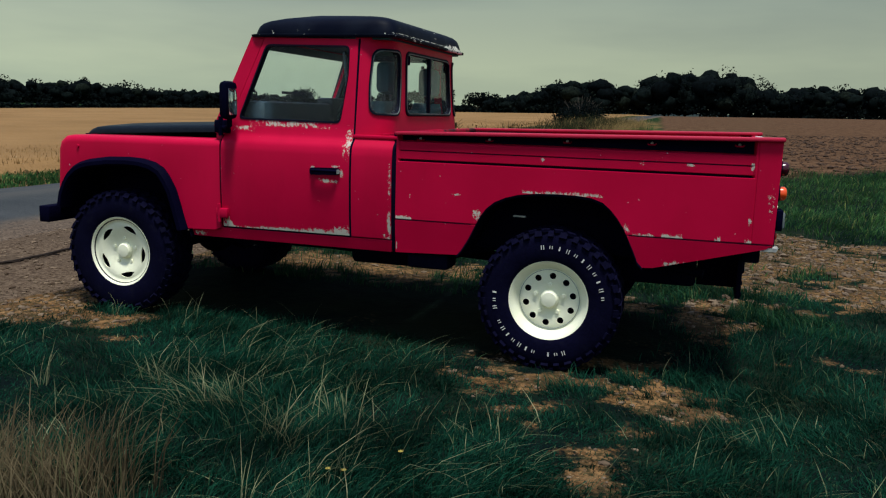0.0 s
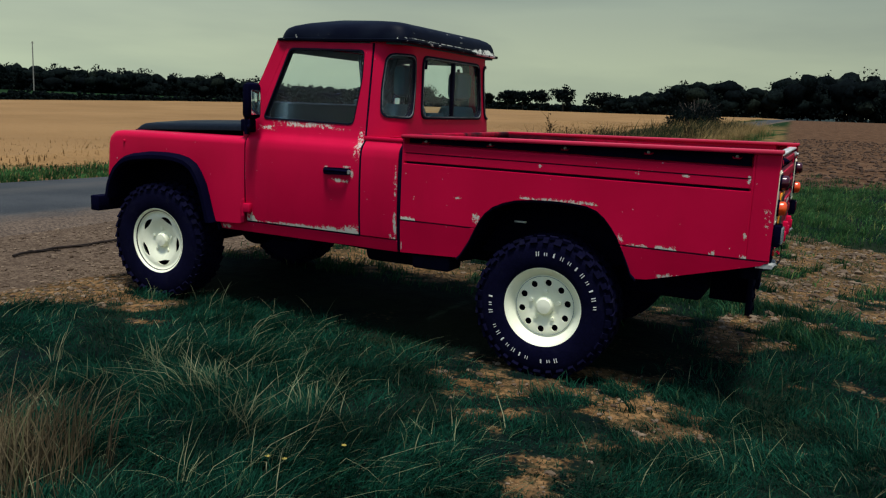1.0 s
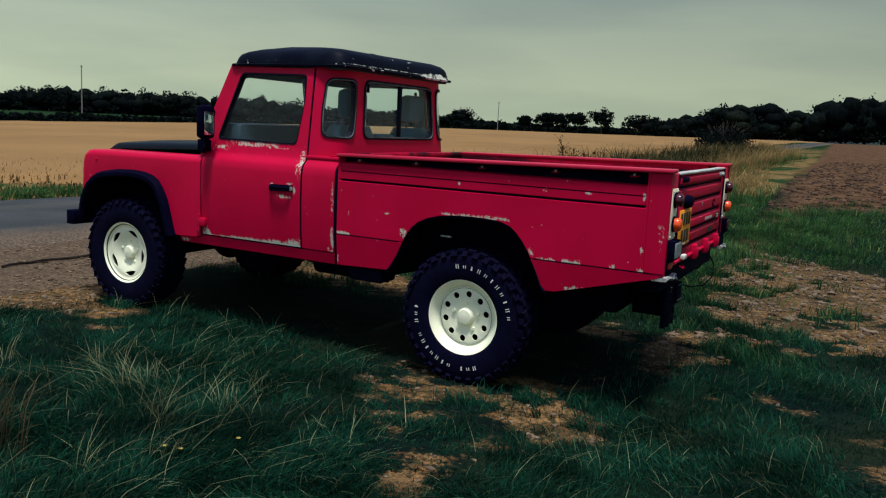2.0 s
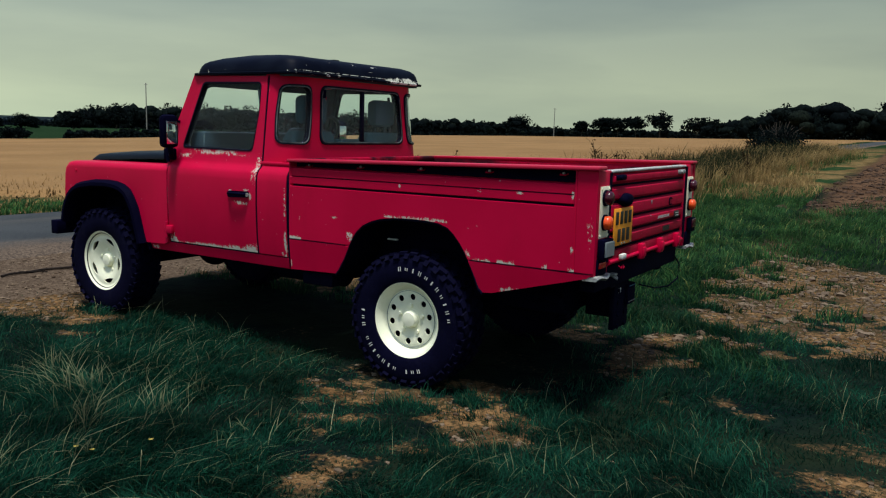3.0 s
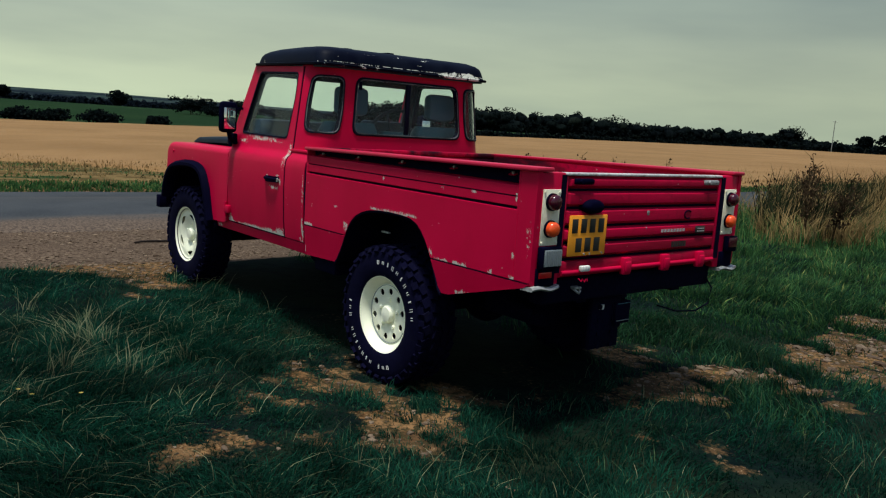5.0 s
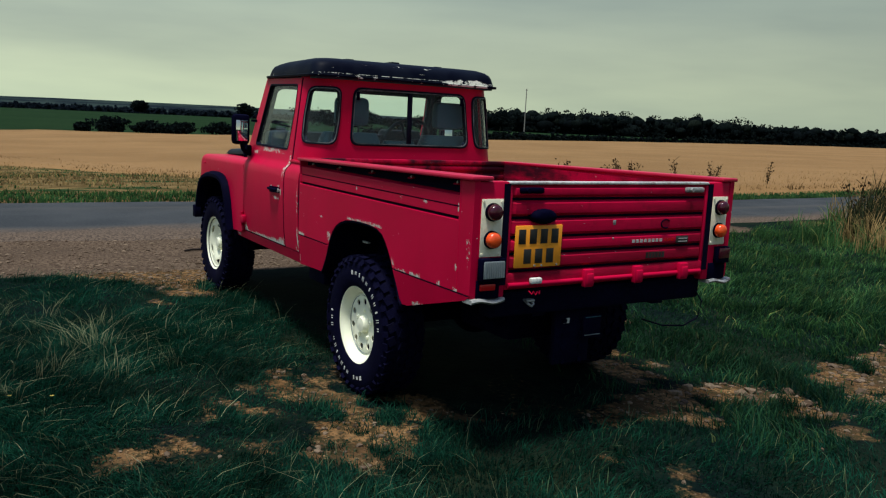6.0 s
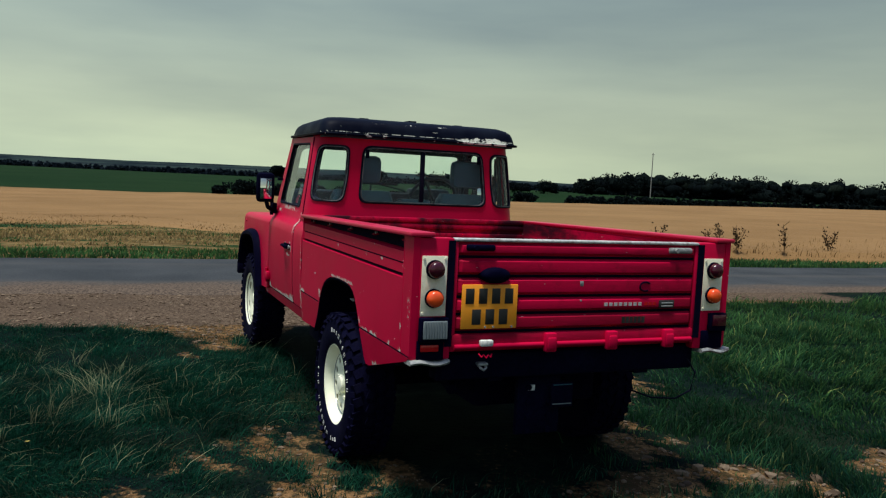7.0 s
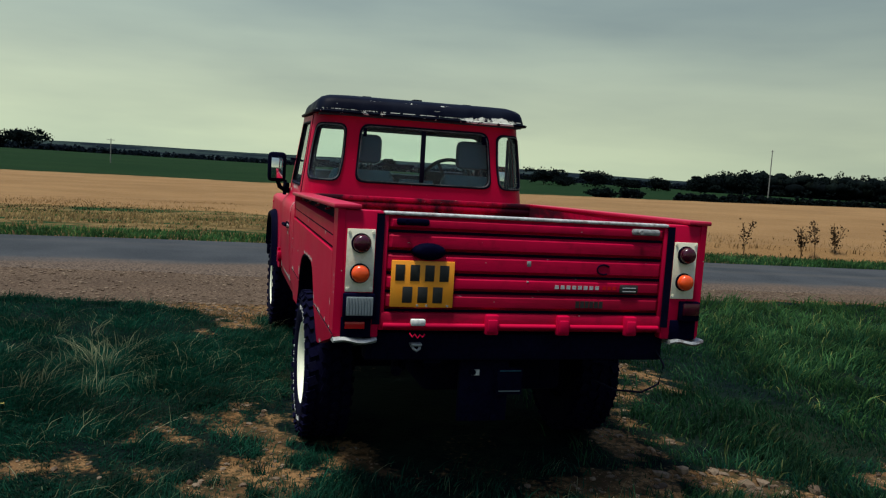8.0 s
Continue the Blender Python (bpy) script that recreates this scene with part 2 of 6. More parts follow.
def roof_paint():
    n = Nodes("black_roof_paint")
    a = n.noise(5, 4)
    col = n.mix(n.step(a, 0.35, 0.7), (0.0015, 0.0025, 0.009), (0.004, 0.0065, 0.015))
    x, y, z = n.xyz()
    # flaked bands along the rear edge and a rubbed corner
    rear = n.step(x, 1.70, 1.80)
    low = n.step(z, 1.88, 1.80)
    flake = n.math("ADD", n.math("MULTIPLY", n.noise(14, 2), 0.45), n.math("MULTIPLY", n.noise(60, 5, 0.75, n.stretch(1, 0.6, 1)), 0.6))
    corner = n.math("MULTIPLY", n.step(y, 0.20, 0.36), n.step(y, 0.66, 0.55))
    cover = n.math("ADD", n.math("MULTIPLY", n.math("MULTIPLY", rear, low), 0.82), n.math("MULTIPLY", n.math("MULTIPLY", rear, corner), 0.25))
    m = n.step(n.math("MULTIPLY", flake, cover), 0.50, 0.515)
    side = n.math("MULTIPLY", n.step(z, 1.835, 1.805), n.step(n.noise(30, 4, 0.6), 0.68, 0.70))
    m = n.math("MAXIMUM", m, side)
    # rubbed pressing edges along the back
    for zc in (1.812, 1.846):
        near = n.step(n.math("ABSOLUTE", n.math("SUBTRACT", z, zc)), 0.0030, 0.0012)
        worn = n.step(n.noise(20, 6, 0.8, n.stretch(0.3, 0.6, 0.5)), 0.49 if zc < 1.83 else 0.585, 0.50 if zc < 1.83 else 0.60)
        m = n.math("MAXIMUM", m, n.math("MULTIPLY", n.math("MULTIPLY", near, n.step(x, 1.79, 1.80)), worn))
    crest = n.math("MULTIPLY", n.step(n.math("ABSOLUTE", n.math("SUBTRACT", z, 1.886)), 0.010, 0.003), rear)
    m = n.math("MAXIMUM", m, n.math("MULTIPLY", crest, n.step(n.noise(24, 5, 0.7, n.stretch(1, 0.5, 1)), 0.62, 0.635)))
    col = n.mix(m, col, (0.70, 0.71, 0.62))
    n.bump(n.noise(30, 4), 0.15, 0.004)
    return n.done(col, n.step(a, 0.2, 0.8, 0.42, 0.62), 0.0, 0.05)


M_ROOF = roof_paint()


def grime_shade_paint(name, amount, stretch, dark):
    """Red paint under ingrained dirt, rubbed along the pressing; dark can hold painted shade."""
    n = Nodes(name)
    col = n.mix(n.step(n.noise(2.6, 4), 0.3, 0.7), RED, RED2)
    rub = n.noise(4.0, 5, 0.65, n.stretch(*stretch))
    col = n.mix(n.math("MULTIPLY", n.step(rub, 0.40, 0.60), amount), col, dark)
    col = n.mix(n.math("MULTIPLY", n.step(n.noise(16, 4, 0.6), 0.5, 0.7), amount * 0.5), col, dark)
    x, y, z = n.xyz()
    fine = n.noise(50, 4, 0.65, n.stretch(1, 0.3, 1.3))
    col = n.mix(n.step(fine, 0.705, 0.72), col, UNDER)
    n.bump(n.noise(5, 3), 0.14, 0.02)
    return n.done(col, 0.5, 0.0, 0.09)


M_TAIL = grime_shade_paint("red_tailgate_paint", 0.68, (1, 0.25, 2.2), (0.16, 0.004, 0.016))
# near-black tone puts the bed's deep shade into its dirty paint
M_BED = grime_shade_paint("worn_shaded_bed_paint", 0.96, (0.3, 1, 1), (0.018, 0.006, 0.012))

# ---- mesh helpers ----


def finish(name, bm, material, smooth=35, bevel=0.0):
    bmesh.ops.recalc_face_normals(bm, faces=bm.faces)
    me = bpy.data.meshes.new(name)
    bm.to_mesh(me)
    bm.free()
    me.materials.append(material)
    if smooth:
        me.polygons.foreach_set("use_smooth", [True] * len(me.polygons))
        me.set_sharp_from_angle(angle=radians(smooth))
    ob = new(name, me)
    if bevel:
        mod = ob.modifiers.new("edge", "BEVEL")
        mod.width, mod.segments, mod.limit_method, mod.angle_limit = bevel, 2, "ANGLE", radians(40)
    return ob


def part(name, bm, material, parent, label="", smooth=35, bevel=0.0):
    ob = finish(name, bm, material, smooth, bevel)
    ob.parent = parent
    if label:
        ob["label"] = label
    return ob


def box(bm, x0, x1, y0, y1, z0, z1, bevel=0.0, seg=2):
    r = bmesh.ops.create_cube(bm, size=1.0, matrix=Matrix.LocRotScale(((x0 + x1) / 2, (y0 + y1) / 2, (z0 + z1) / 2), None, (abs(x1 - x0), abs(y1 - y0), abs(z1 - z0))))
    if bevel:
        es = list({e for v in r["verts"] for e in v.link_edges})
        bmesh.ops.bevel(bm, geom=es, offset=bevel, segments=seg, affect="EDGES", profile=0.5)
    return bm


def boxes(*rows, bevel=0.0):
    bm = bmesh.new()
    for r in rows:
        box(bm, *r, bevel=bevel)
    return bm


def rod(bm, a, b, r, r2=None, seg=12, cap=True):
    a, b = Vector(a), Vector(b)
    m = Matrix.Translation((a + b) / 2) @ (b - a).to_track_quat("Z", "Y").to_matrix().to_4x4()
    bmesh.ops.create_cone(bm, cap_ends=cap, segments=seg, radius1=r, radius2=r if r2 is None else r2, depth=(b - a).length, matrix=m)
    return bm


def tube(bm, pts, r, seg=8):
    """A round bar along a line of points."""
    pts = [Vector(p) for p in pts]
    rings = []
    for i, p in enumerate(pts):
        d = (pts[min(i + 1, len(pts) - 1)] - pts[max(i - 1, 0)]).normalized()
        side = d.cross(Vector((0.13, 0.21, 0.97))).normalized()
        up = side.cross(d)
        rings.append([bm.verts.new(p + r * (math.cos(t) * side + math.sin(t) * up)) for t in (2 * math.pi * k / seg for k in range(seg))])
    join_rings(bm, rings, True)
    return bm


def join_rings(bm, rings, cap=False, closed=True):
    n = len(rings[0])
    for a, b in zip(rings, rings[1:]):
        for k in range(n if closed else n - 1):
            bm.faces.new((a[k], a[(k + 1) % n], b[(k + 1) % n], b[k]))
    if cap:
        bm.faces.new(rings[0])
        bm.faces.new(list(reversed(rings[-1])))


def lathe(bm, profile, centre, axis_y=1.0, seg=48, closed=True):
    """Turn (radius, depth) pairs about an axis along y through centre; depth counts outwards along axis_y."""
    rings = []
    for r, d in profile:
        rings.append([bm.verts.new((centre[0] + r * math.cos(t), centre[1] + axis_y * d, centre[2] + r * math.sin(t))) for t in (2 * math.pi * k / seg for k in range(seg))])
    if closed:
        rings.append(rings[0])
    join_rings(bm, rings)
    return bm


def rounded(pts, r, n=4):
    """A polygon with its corners rounded to radius r."""
    out = []
    c = len(pts)
    for i, p in enumerate(pts):
        p = Vector(p)
        a, b = Vector(pts[i - 1]) - p, Vector(pts[(i + 1) % c]) - p
        d = min(r, a.length * 0.45, b.length * 0.45)
        p0, p1 = p + a.normalized() * d, p + b.normalized() * d
        for k in range(n + 1):
            t = k / n
            out.append(tuple((1 - t) ** 2 * p0 + 2 * t * (1 - t) * p + t * t * p1))
    return out


def panel(outline, holes, place, thick, cuts_u=(), cuts_v=(), grid=0.0):
    """A sheet with real openings: cut flat in (u, v), then carried by place(u, v, depth) to its shape; thick is its depth."""
    bm = bmesh.new()
    edges = []
    for loop in (outline, *holes):
        vs = [bm.verts.new((p[0], p[1], 0)) for p in loop]
        edges += [bm.edges.new((vs[i], vs[(i + 1) % len(vs)])) for i in range(len(vs))]
    bmesh.ops.triangle_fill(bm, use_beauty=True, use_dissolve=False, edges=edges)
    us, vs_ = [p[0] for p in outline], [p[1] for p in outline]
    cu, cv = list(cuts_u), list(cuts_v)
    if grid:
        cu += [min(us) + grid * k for k in range(1, int((max(us) - min(us)) / grid) + 1)]
        cv += [min(vs_) + grid * k for k in range(1, int((max(vs_) - min(vs_)) / grid) + 1)]
    for u in cu:
        bmesh.ops.bisect_plane(bm, geom=bm.verts[:] + bm.edges[:] + bm.faces[:], dist=1e-5, plane_co=(u, 0, 0), plane_no=(1, 0, 0))
    for v in cv:
        bmesh.ops.bisect_plane(bm, geom=bm.verts[:] + bm.edges[:] + bm.faces[:], dist=1e-5, plane_co=(0, v, 0), plane_no=(0, 1, 0))
    ex = bmesh.ops.extrude_face_region(bm, geom=bm.faces[:])
    for g in ex["geom"]:
        if isinstance(g, bmesh.types.BMVert):
            g.co.z = thick
    for v in bm.verts:
        v.co = place(v.co.x, v.co.y, v.co.z)
    return bm


def ring_band(outer, inner, place, thick):
    """A frame between two outlines of equal count."""
    return panel(outer, [inner], place, thick)


def scaled(pts, d):
    """An outline moved outwards by about d."""
    c = len(pts)
    cx, cy = sum(p[0] for p in pts) / c, sum(p[1] for p in pts) / c
    hx, hy = max(abs(p[0] - cx) for p in pts), max(abs(p[1] - cy) for p in pts)
    return [(cx + (p[0] - cx) * (1 + d / hx), cy + (p[1] - cy) * (1 + d / hy)) for p in pts]


def table(rows, t):
    return float(np.interp(t, [r[0] for r in rows], [r[1] for r in rows]))

# ---- the land ----
# the road runs along y, ahead of the truck's nose
ROAD0, ROAD1 = -6.15, -2.65
EDGE = [(90, 330), (105, 300), (115, 240), (124, 185), (137, 135), (143, 113), (147, 104), (157, 94), (167, 83), (178, 93), (184, 106), (195, 118), (215, 118), (250, 110)]   # far edge of the corn: bearing, metres


def smooth01(t):
    t = np.clip(t, 0, 1)
    return t * t * (3 - 2 * t)


def lattice(x, y, seed):
    """Smooth value noise, 0 to 1, for arrays."""
    def hsh(i, j):
        v = np.sin(i * 127.1 + j * 311.7 + seed * 74.7) * 43758.5453
        return v - np.floor(v)
    i, j = np.floor(x), np.floor(y)
    u, v = smooth01(x - i), smooth01(y - j)
    return (hsh(i, j) * (1 - u) + hsh(i + 1, j) * u) * (1 - v) + (hsh(i, j + 1) * (1 - u) + hsh(i + 1, j + 1) * u) * v


def fractal(x, y, seed, octaves=3):
    s, a, tot = 0.0, 1.0, 0.0
    for k in range(octaves):
        s = s + a * lattice(x * 2 ** k, y * 2 ** k, seed + k * 13)
        tot += a
        a *= 0.5
    return s / tot


def land(x, y):
    """Height of the ground."""
    x, y = np.asarray(x, float), np.asarray(y, float)
    near = 0.025 - 0.02 * x - 0.006 * y
    r = np.hypot(x - 2.5, y)
    th = np.degrees(np.arctan2(y, x - 2.5)) % 360
    k = np.minimum(r, 140) / np.maximum(r, 1e-6)
    gx, gy = 2.5 + (x - 2.5) * k, y * k
    wide = -0.05 + 0.015 * np.minimum(gx, 40) + 0.0117 * gy
    far = 1.45 - 0.0050 * r + 0.5 * (fractal(x / 90, y / 90, 5) - 0.5)
    t = smooth01((r - 130) / 400)
    wide = wide * (1 - t) + far * t
    hill = smooth01((r - 900) / 1700) * (10 + 16 * fractal(x / 700, y / 700, 9, 2) + 0.004 * r)
    w = smooth01((r - 5) / 17)
    z = near * (1 - w) + wide * w + hill
    z = z + 0.05 * (fractal(x / 1.7, y / 1.7, 3) - 0.5) * smooth01((6.0 - r) / 2 + 1) * smooth01((np.abs(x - 1.4) - 1.9) / 1.0 + np.maximum(np.abs(y) - 1.2, 0))
    flat = smooth01((x + 8.2) / 0.9) * smooth01((-1.7 - x) / 0.9)
    return z - 0.02 * flat


BARE = [(3.16, -1.04, 0.55, 0.24, 1.25), (3.34, -0.66, 0.32, 0.18, 1.1), (3.32, -1.28, 0.32, 0.22, 1.15), (2.52, -1.36, 0.28, 0.12, 0.55), (2.95, -1.58, 0.30, 0.16, 0.9), (2.32, -1.75, 0.20, 0.10, 0.6), (3.16, -1.84, 0.20, 0.16, 0.75), (3.24, -2.18, 0.16, 0.18, 0.62), (2.80, -2.02, 0.14, 0.12, 0.6), (3.42, -1.72, 0.18, 0.16, 0.7), (3.95, 1.55, 0.30, 0.40, 0.9), (3.92, 0.75, 0.22, 0.25, 0.8), (3.1, 0.92, 0.22, 0.16, 1.0), (0.5, 1.3, 1.1, 0.4, 1.2), (3.6, 0.25, 0.3, 0.3, 0.42),
        (3.62, 1.10, 0.26, 0.34, 0.9), (4.60, 0.12, 0.20, 0.10, 0.7), (4.25, -0.20, 0.12, 0.08, 0.7), (4.96, -0.28, 0.22, 0.10, 0.5), (4.34, -1.22, 0.22, 0.10, 0.5), (4.04, -1.34, 0.20, 0.10, 0.45), (3.57, 0.55, 0.22, 0.14, 0.9), (3.22, 1.02, 0.22, 0.12, 0.9), (2.54, 1.25, 0.24, 0.14, 0.9), (1.95, 1.95, 0.30, 0.16, 0.8), (2.9, 1.35, 0.34, 0.25, 0.9), (1.3, 1.6, 0.8, 0.5, 0.9),
        (0.52, -1.48, 0.16, 0.08, 0.8), (0.78, -1.25, 0.18, 0.07, 0.8), (0.15, -1.1, 0.35, 0.18, 0.9), (5.4, -0.9, 0.4, 0.3, 0.6), (4.0, -3.2, 0.3, 0.2, 0.35)]


def bare_at(x, y):
    """How bare of grass the ground is, 0 to 1."""
    x, y = np.asarray(x, float), np.asarray(y, float)
    b = np.zeros_like(x)
    x0, y0 = x, y
    x = x + 0.55 * (fractal(x0 * 1.7, y0 * 1.7, 51) - 0.5) + 0.22 * (fractal(x0 * 6, y0 * 6, 52) - 0.5)
    y = y + 0.45 * (fractal(x0 * 1.7, y0 * 1.7, 53) - 0.5) + 0.20 * (fractal(x0 * 6, y0 * 6, 54) - 0.5)
    for cx, cy, rx, ry, a in BARE:
        d = ((x - cx) / rx) ** 2 + ((y - cy) / ry) ** 2
        b = np.maximum(b, a * np.exp(-0.8 * d))
    n = 0.5 * fractal(x0 * 2.2, y0 * 2.2, 21) + 0.5 * fractal(x0 * 8, y0 * 8, 22)
    b = b * (0.12 + 1.06 * smooth01((n - 0.38) / 0.20)) + 0.26 * smooth01((fractal(x0 * 1.3, y0 * 1.3, 33) - 0.60) / 0.15)
    # the stony track that turns off behind the tail towards the ploughed field
    jag = 0.8 * (fractal(x0 * 1.1, y0 * 1.1, 57) - 0.5) + 0.5 * (fractal(x0 * 4, y0 * 4, 58) - 0.5)
    left = 3.95 - 0.22 * np.clip(y0 - 0.8, 0, 3.2) + 0.12 * np.maximum(y0 - 5.5, 0)
    track = smooth01((x0 - left + 0.5 * jag) / 0.35 + 0.5) * smooth01((y0 - 0.75 - 0.62 * (x0 - 3.7) + jag) / 0.5 + 0.5) * smooth01((6.9 - 0.25 * (x0 - 4) - y0 + 1.6 * jag) / 1.0)
    b = np.maximum(b, track * (0.12 + 0.88 * smooth01((n - 0.36 - 0.10 * smooth01((3.2 - y0) / 2.0)) / 0.14)))
    verge = smooth01((-0.55 + 0.5 * np.exp(-((y0 + 1.1) / 0.5) ** 2) - x + 0.9 * (fractal(x * 0.8, y * 0.8, 8) - 0.5) - 0.18 * np.maximum(np.abs(y) - 1, 0) * (y < 0)) / 0.5) * (1 - smooth01((y - 1.6) / 1.6))
    verge = np.maximum(verge, smooth01((-1.45 - x0 + 0.7 * jag) / 0.4) * smooth01((9.5 - y0) / 2.5) * (y0 > 1.0))
    return np.clip(np.maximum(b, verge), 0, 1)


def corn_edge(th):
    return np.interp(th, [e[0] for e in EDGE], [e[1] for e in EDGE])


def lines(dense, lim, step, grow):
    out = [0.0]
    s = step
    while out[-1] < lim:
        out.append(out[-1] + s)
        if out[-1] > dense:
            s *= grow
    return out


pos_ = lines(7.0, 4300, 0.10, 1.08)
gxs = np.array(sorted([-v for v in pos_[1:]] + pos_)) + 2.5
gys = np.array(sorted([-v for v in pos_[1:]] + pos_)) - 0.6
GX, GY_ = np.meshgrid(gxs, gys)
GZ = land(GX, GY_)
ny, nx = GX.shape
verts = np.stack([GX.ravel(), GY_.ravel(), GZ.ravel()], 1)
idx = np.arange(nx * ny).reshape(ny, nx)
faces = np.stack([idx[:-1, :-1].ravel(), idx[:-1, 1:].ravel(), idx[1:, 1:].ravel(), idx[1:, :-1].ravel()], 1)


def sheet(name, verts, faces, material, smooth=True):
    me = bpy.data.meshes.new(name)
    n, k = len(faces), len(faces[0])
    me.vertices.add(len(verts))
    me.vertices.foreach_set("co", np.asarray(verts, np.float32).ravel())
    me.loops.add(n * k)
    me.loops.foreach_set("vertex_index", np.asarray(faces, np.int32).ravel())
    me.polygons.add(n)
    me.polygons.foreach_set("loop_start", np.arange(0, n * k, k, dtype=np.int32))
    me.polygons.foreach_set("use_smooth", np.full(n, smooth))
    me.update(calc_edges=True)
    me.materials.append(material)
    return new(name, me)


def ground_material():
    n = Nodes("mixed_ground")
    x, y, z = n.xyz()
    grain = n.noise(28, 4, 0.65)
    clod = n.noise(7, 4, 0.6)
    broad = n.noise(0.7, 3)
    soil = n.mix(n.step(clod, 0.35, 0.65), (0.099, 0.0504, 0.0207), (0.216, 0.1218, 0.05382))
    soil = n.mix(n.step(n.noise(2.6, 5, 0.65), 0.42, 0.62), soil, (0.06, 0.0364, 0.01955))
    soil = n.mix(n.step(n.noise(46, 4, 0.7), 0.60, 0.66), soil, (0.324, 0.2268, 0.1242))
    soil = n.mix(n.step(n.noise(22, 4, 0.7), 0.40, 0.56), (0.0405, 0.03192, 0.01518), soil)
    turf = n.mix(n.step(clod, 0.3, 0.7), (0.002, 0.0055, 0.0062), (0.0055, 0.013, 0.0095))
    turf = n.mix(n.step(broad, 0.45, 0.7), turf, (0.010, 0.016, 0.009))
    b = n.math("ADD", n.attr("bare"), n.math("MULTIPLY", n.math("SUBTRACT", grain, 0.5), 0.9))
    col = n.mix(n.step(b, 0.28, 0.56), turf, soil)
    # loose stone by the road
    grav = n.mix(n.step(n.noise(32, 5, 0.8), 0.38, 0.64), (0.042, 0.0276, 0.0192), (0.15, 0.108, 0.075))
    grav = n.mix(n.step(n.noise(1.3, 4, 0.6), 0.40, 0.66, 0.0, 0.6), grav, (0.066, 0.0468, 0.0336))
    col = n.mix(n.step(n.math("ADD", n.attr("gravel"), n.math("MULTIPLY", n.math("SUBTRACT", clod, 0.5), 0.6)), 0.4, 0.6), col, grav)
    # ploughed field
    plough = n.mix(n.step(n.noise(2.2, 5, 0.7), 0.35, 0.65), (0.046, 0.024, 0.013), (0.110, 0.062, 0.036))
    plough = n.mix(n.step(n.noise(9, 4, 0.7), 0.60, 0.68), plough, (0.12, 0.087, 0.063))
    col = n.mix(n.attr("plough"), col, plough)
    # dry rough grass
    dry = n.mix(n.step(n.noise(1.6, 5, 0.7), 0.38, 0.62), (0.070, 0.047, 0.018), (0.165, 0.112, 0.047))
    dry = n.mix(n.step(n.noise(0.42, 5, 0.62, n.stretch(1, 0.6, 1)), 0.52, 0.58), dry, (0.014, 0.036, 0.012))
    col = n.mix(n.attr("dry"), col, dry)
    # far pasture, and distance with its bluish haze put into the colour
    past = n.mix(n.step(n.noise(0.03, 3), 0.35, 0.65), (0.0072, 0.0216, 0.0078), (0.0114, 0.0276, 0.0096))
    col = n.mix(n.attr("pasture"), col, past)
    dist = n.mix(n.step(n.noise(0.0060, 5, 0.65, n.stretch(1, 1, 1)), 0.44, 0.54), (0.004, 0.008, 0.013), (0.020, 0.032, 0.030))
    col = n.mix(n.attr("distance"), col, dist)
    n.bump(n.math("ADD", grain, n.math("MULTIPLY", clod, 1.5)), 0.7, 0.02)
    return n.done(col, 0.95, 0.0, 0.02)


M_GROUND = ground_material()
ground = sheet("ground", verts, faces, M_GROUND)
tagged(ground, "rough grassy field edge with bare stony soil", "ground", kind="structure")
VX, VY = verts[:, 0], verts[:, 1]
VR = np.hypot(VX - 2.5, VY)
VT = np.degrees(np.arctan2(VY, VX - 2.5)) % 360
wob = fractal(VX * 0.6, VY * 0.6, 44)


def attribute(ob, name, values):
    a = ob.data.attributes.new(name, "FLOAT", "POINT")
    a.data.foreach_set("value", np.asarray(values, np.float32))


near_only = smooth01((26 - VR) / 6)
attribute(ground, "bare", bare_at(VX, VY) * near_only)
attribute(ground, "gravel", smooth01((-0.55 - 0.9 * smooth01((VY - 1.2) / 1.5) - VX + 1.0 * (wob - 0.5)) / 0.6) * (VX > ROAD0 + 0.5) * (1 - smooth01((VY - 7.5) / 2.5)))
plough_mask = np.maximum(smooth01((VY - np.clip(13.6 + 0.75 * (VX - 3.6), 13.0, 16.8) + 2.0 * (wob - 0.5)) / 1.2), smooth01((3.6 - VX + 0.8 * (wob - 0.5)) / 0.5) * smooth01((VY - 6.5) / 1.0)) * smooth01((VX - 3.30 + 0.048 * VY + 0.7 * (wob - 0.5)) / 0.5) * smooth01((420 - VR) / 60)
attribute(ground, "plough", plough_mask)
dry_mask = np.maximum(smooth01((ROAD0 - 1.2 - VX + 1.0 * (wob - 0.5)) / 1.0), smooth01((VY - 9.5 + 2 * (wob - 0.5)) / 2.5) * smooth01((0.5 + 2.4 * smooth01((VY - 14) / 5) - VX + 1.6 * (wob - 0.5)) / 1.2) * smooth01((VX + 2.8) / 0.6)) * smooth01((120 - VR) / 20)
attribute(ground, "dry", np.clip(dry_mask * (1 - plough_mask), 0, 1))
attribute(ground, "pasture", smooth01((VR - 60) / 30) * (1 - smooth01((VR - 560) / 260)) * (1 - plough_mask))
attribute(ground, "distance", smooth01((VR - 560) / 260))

# ---- the road ----


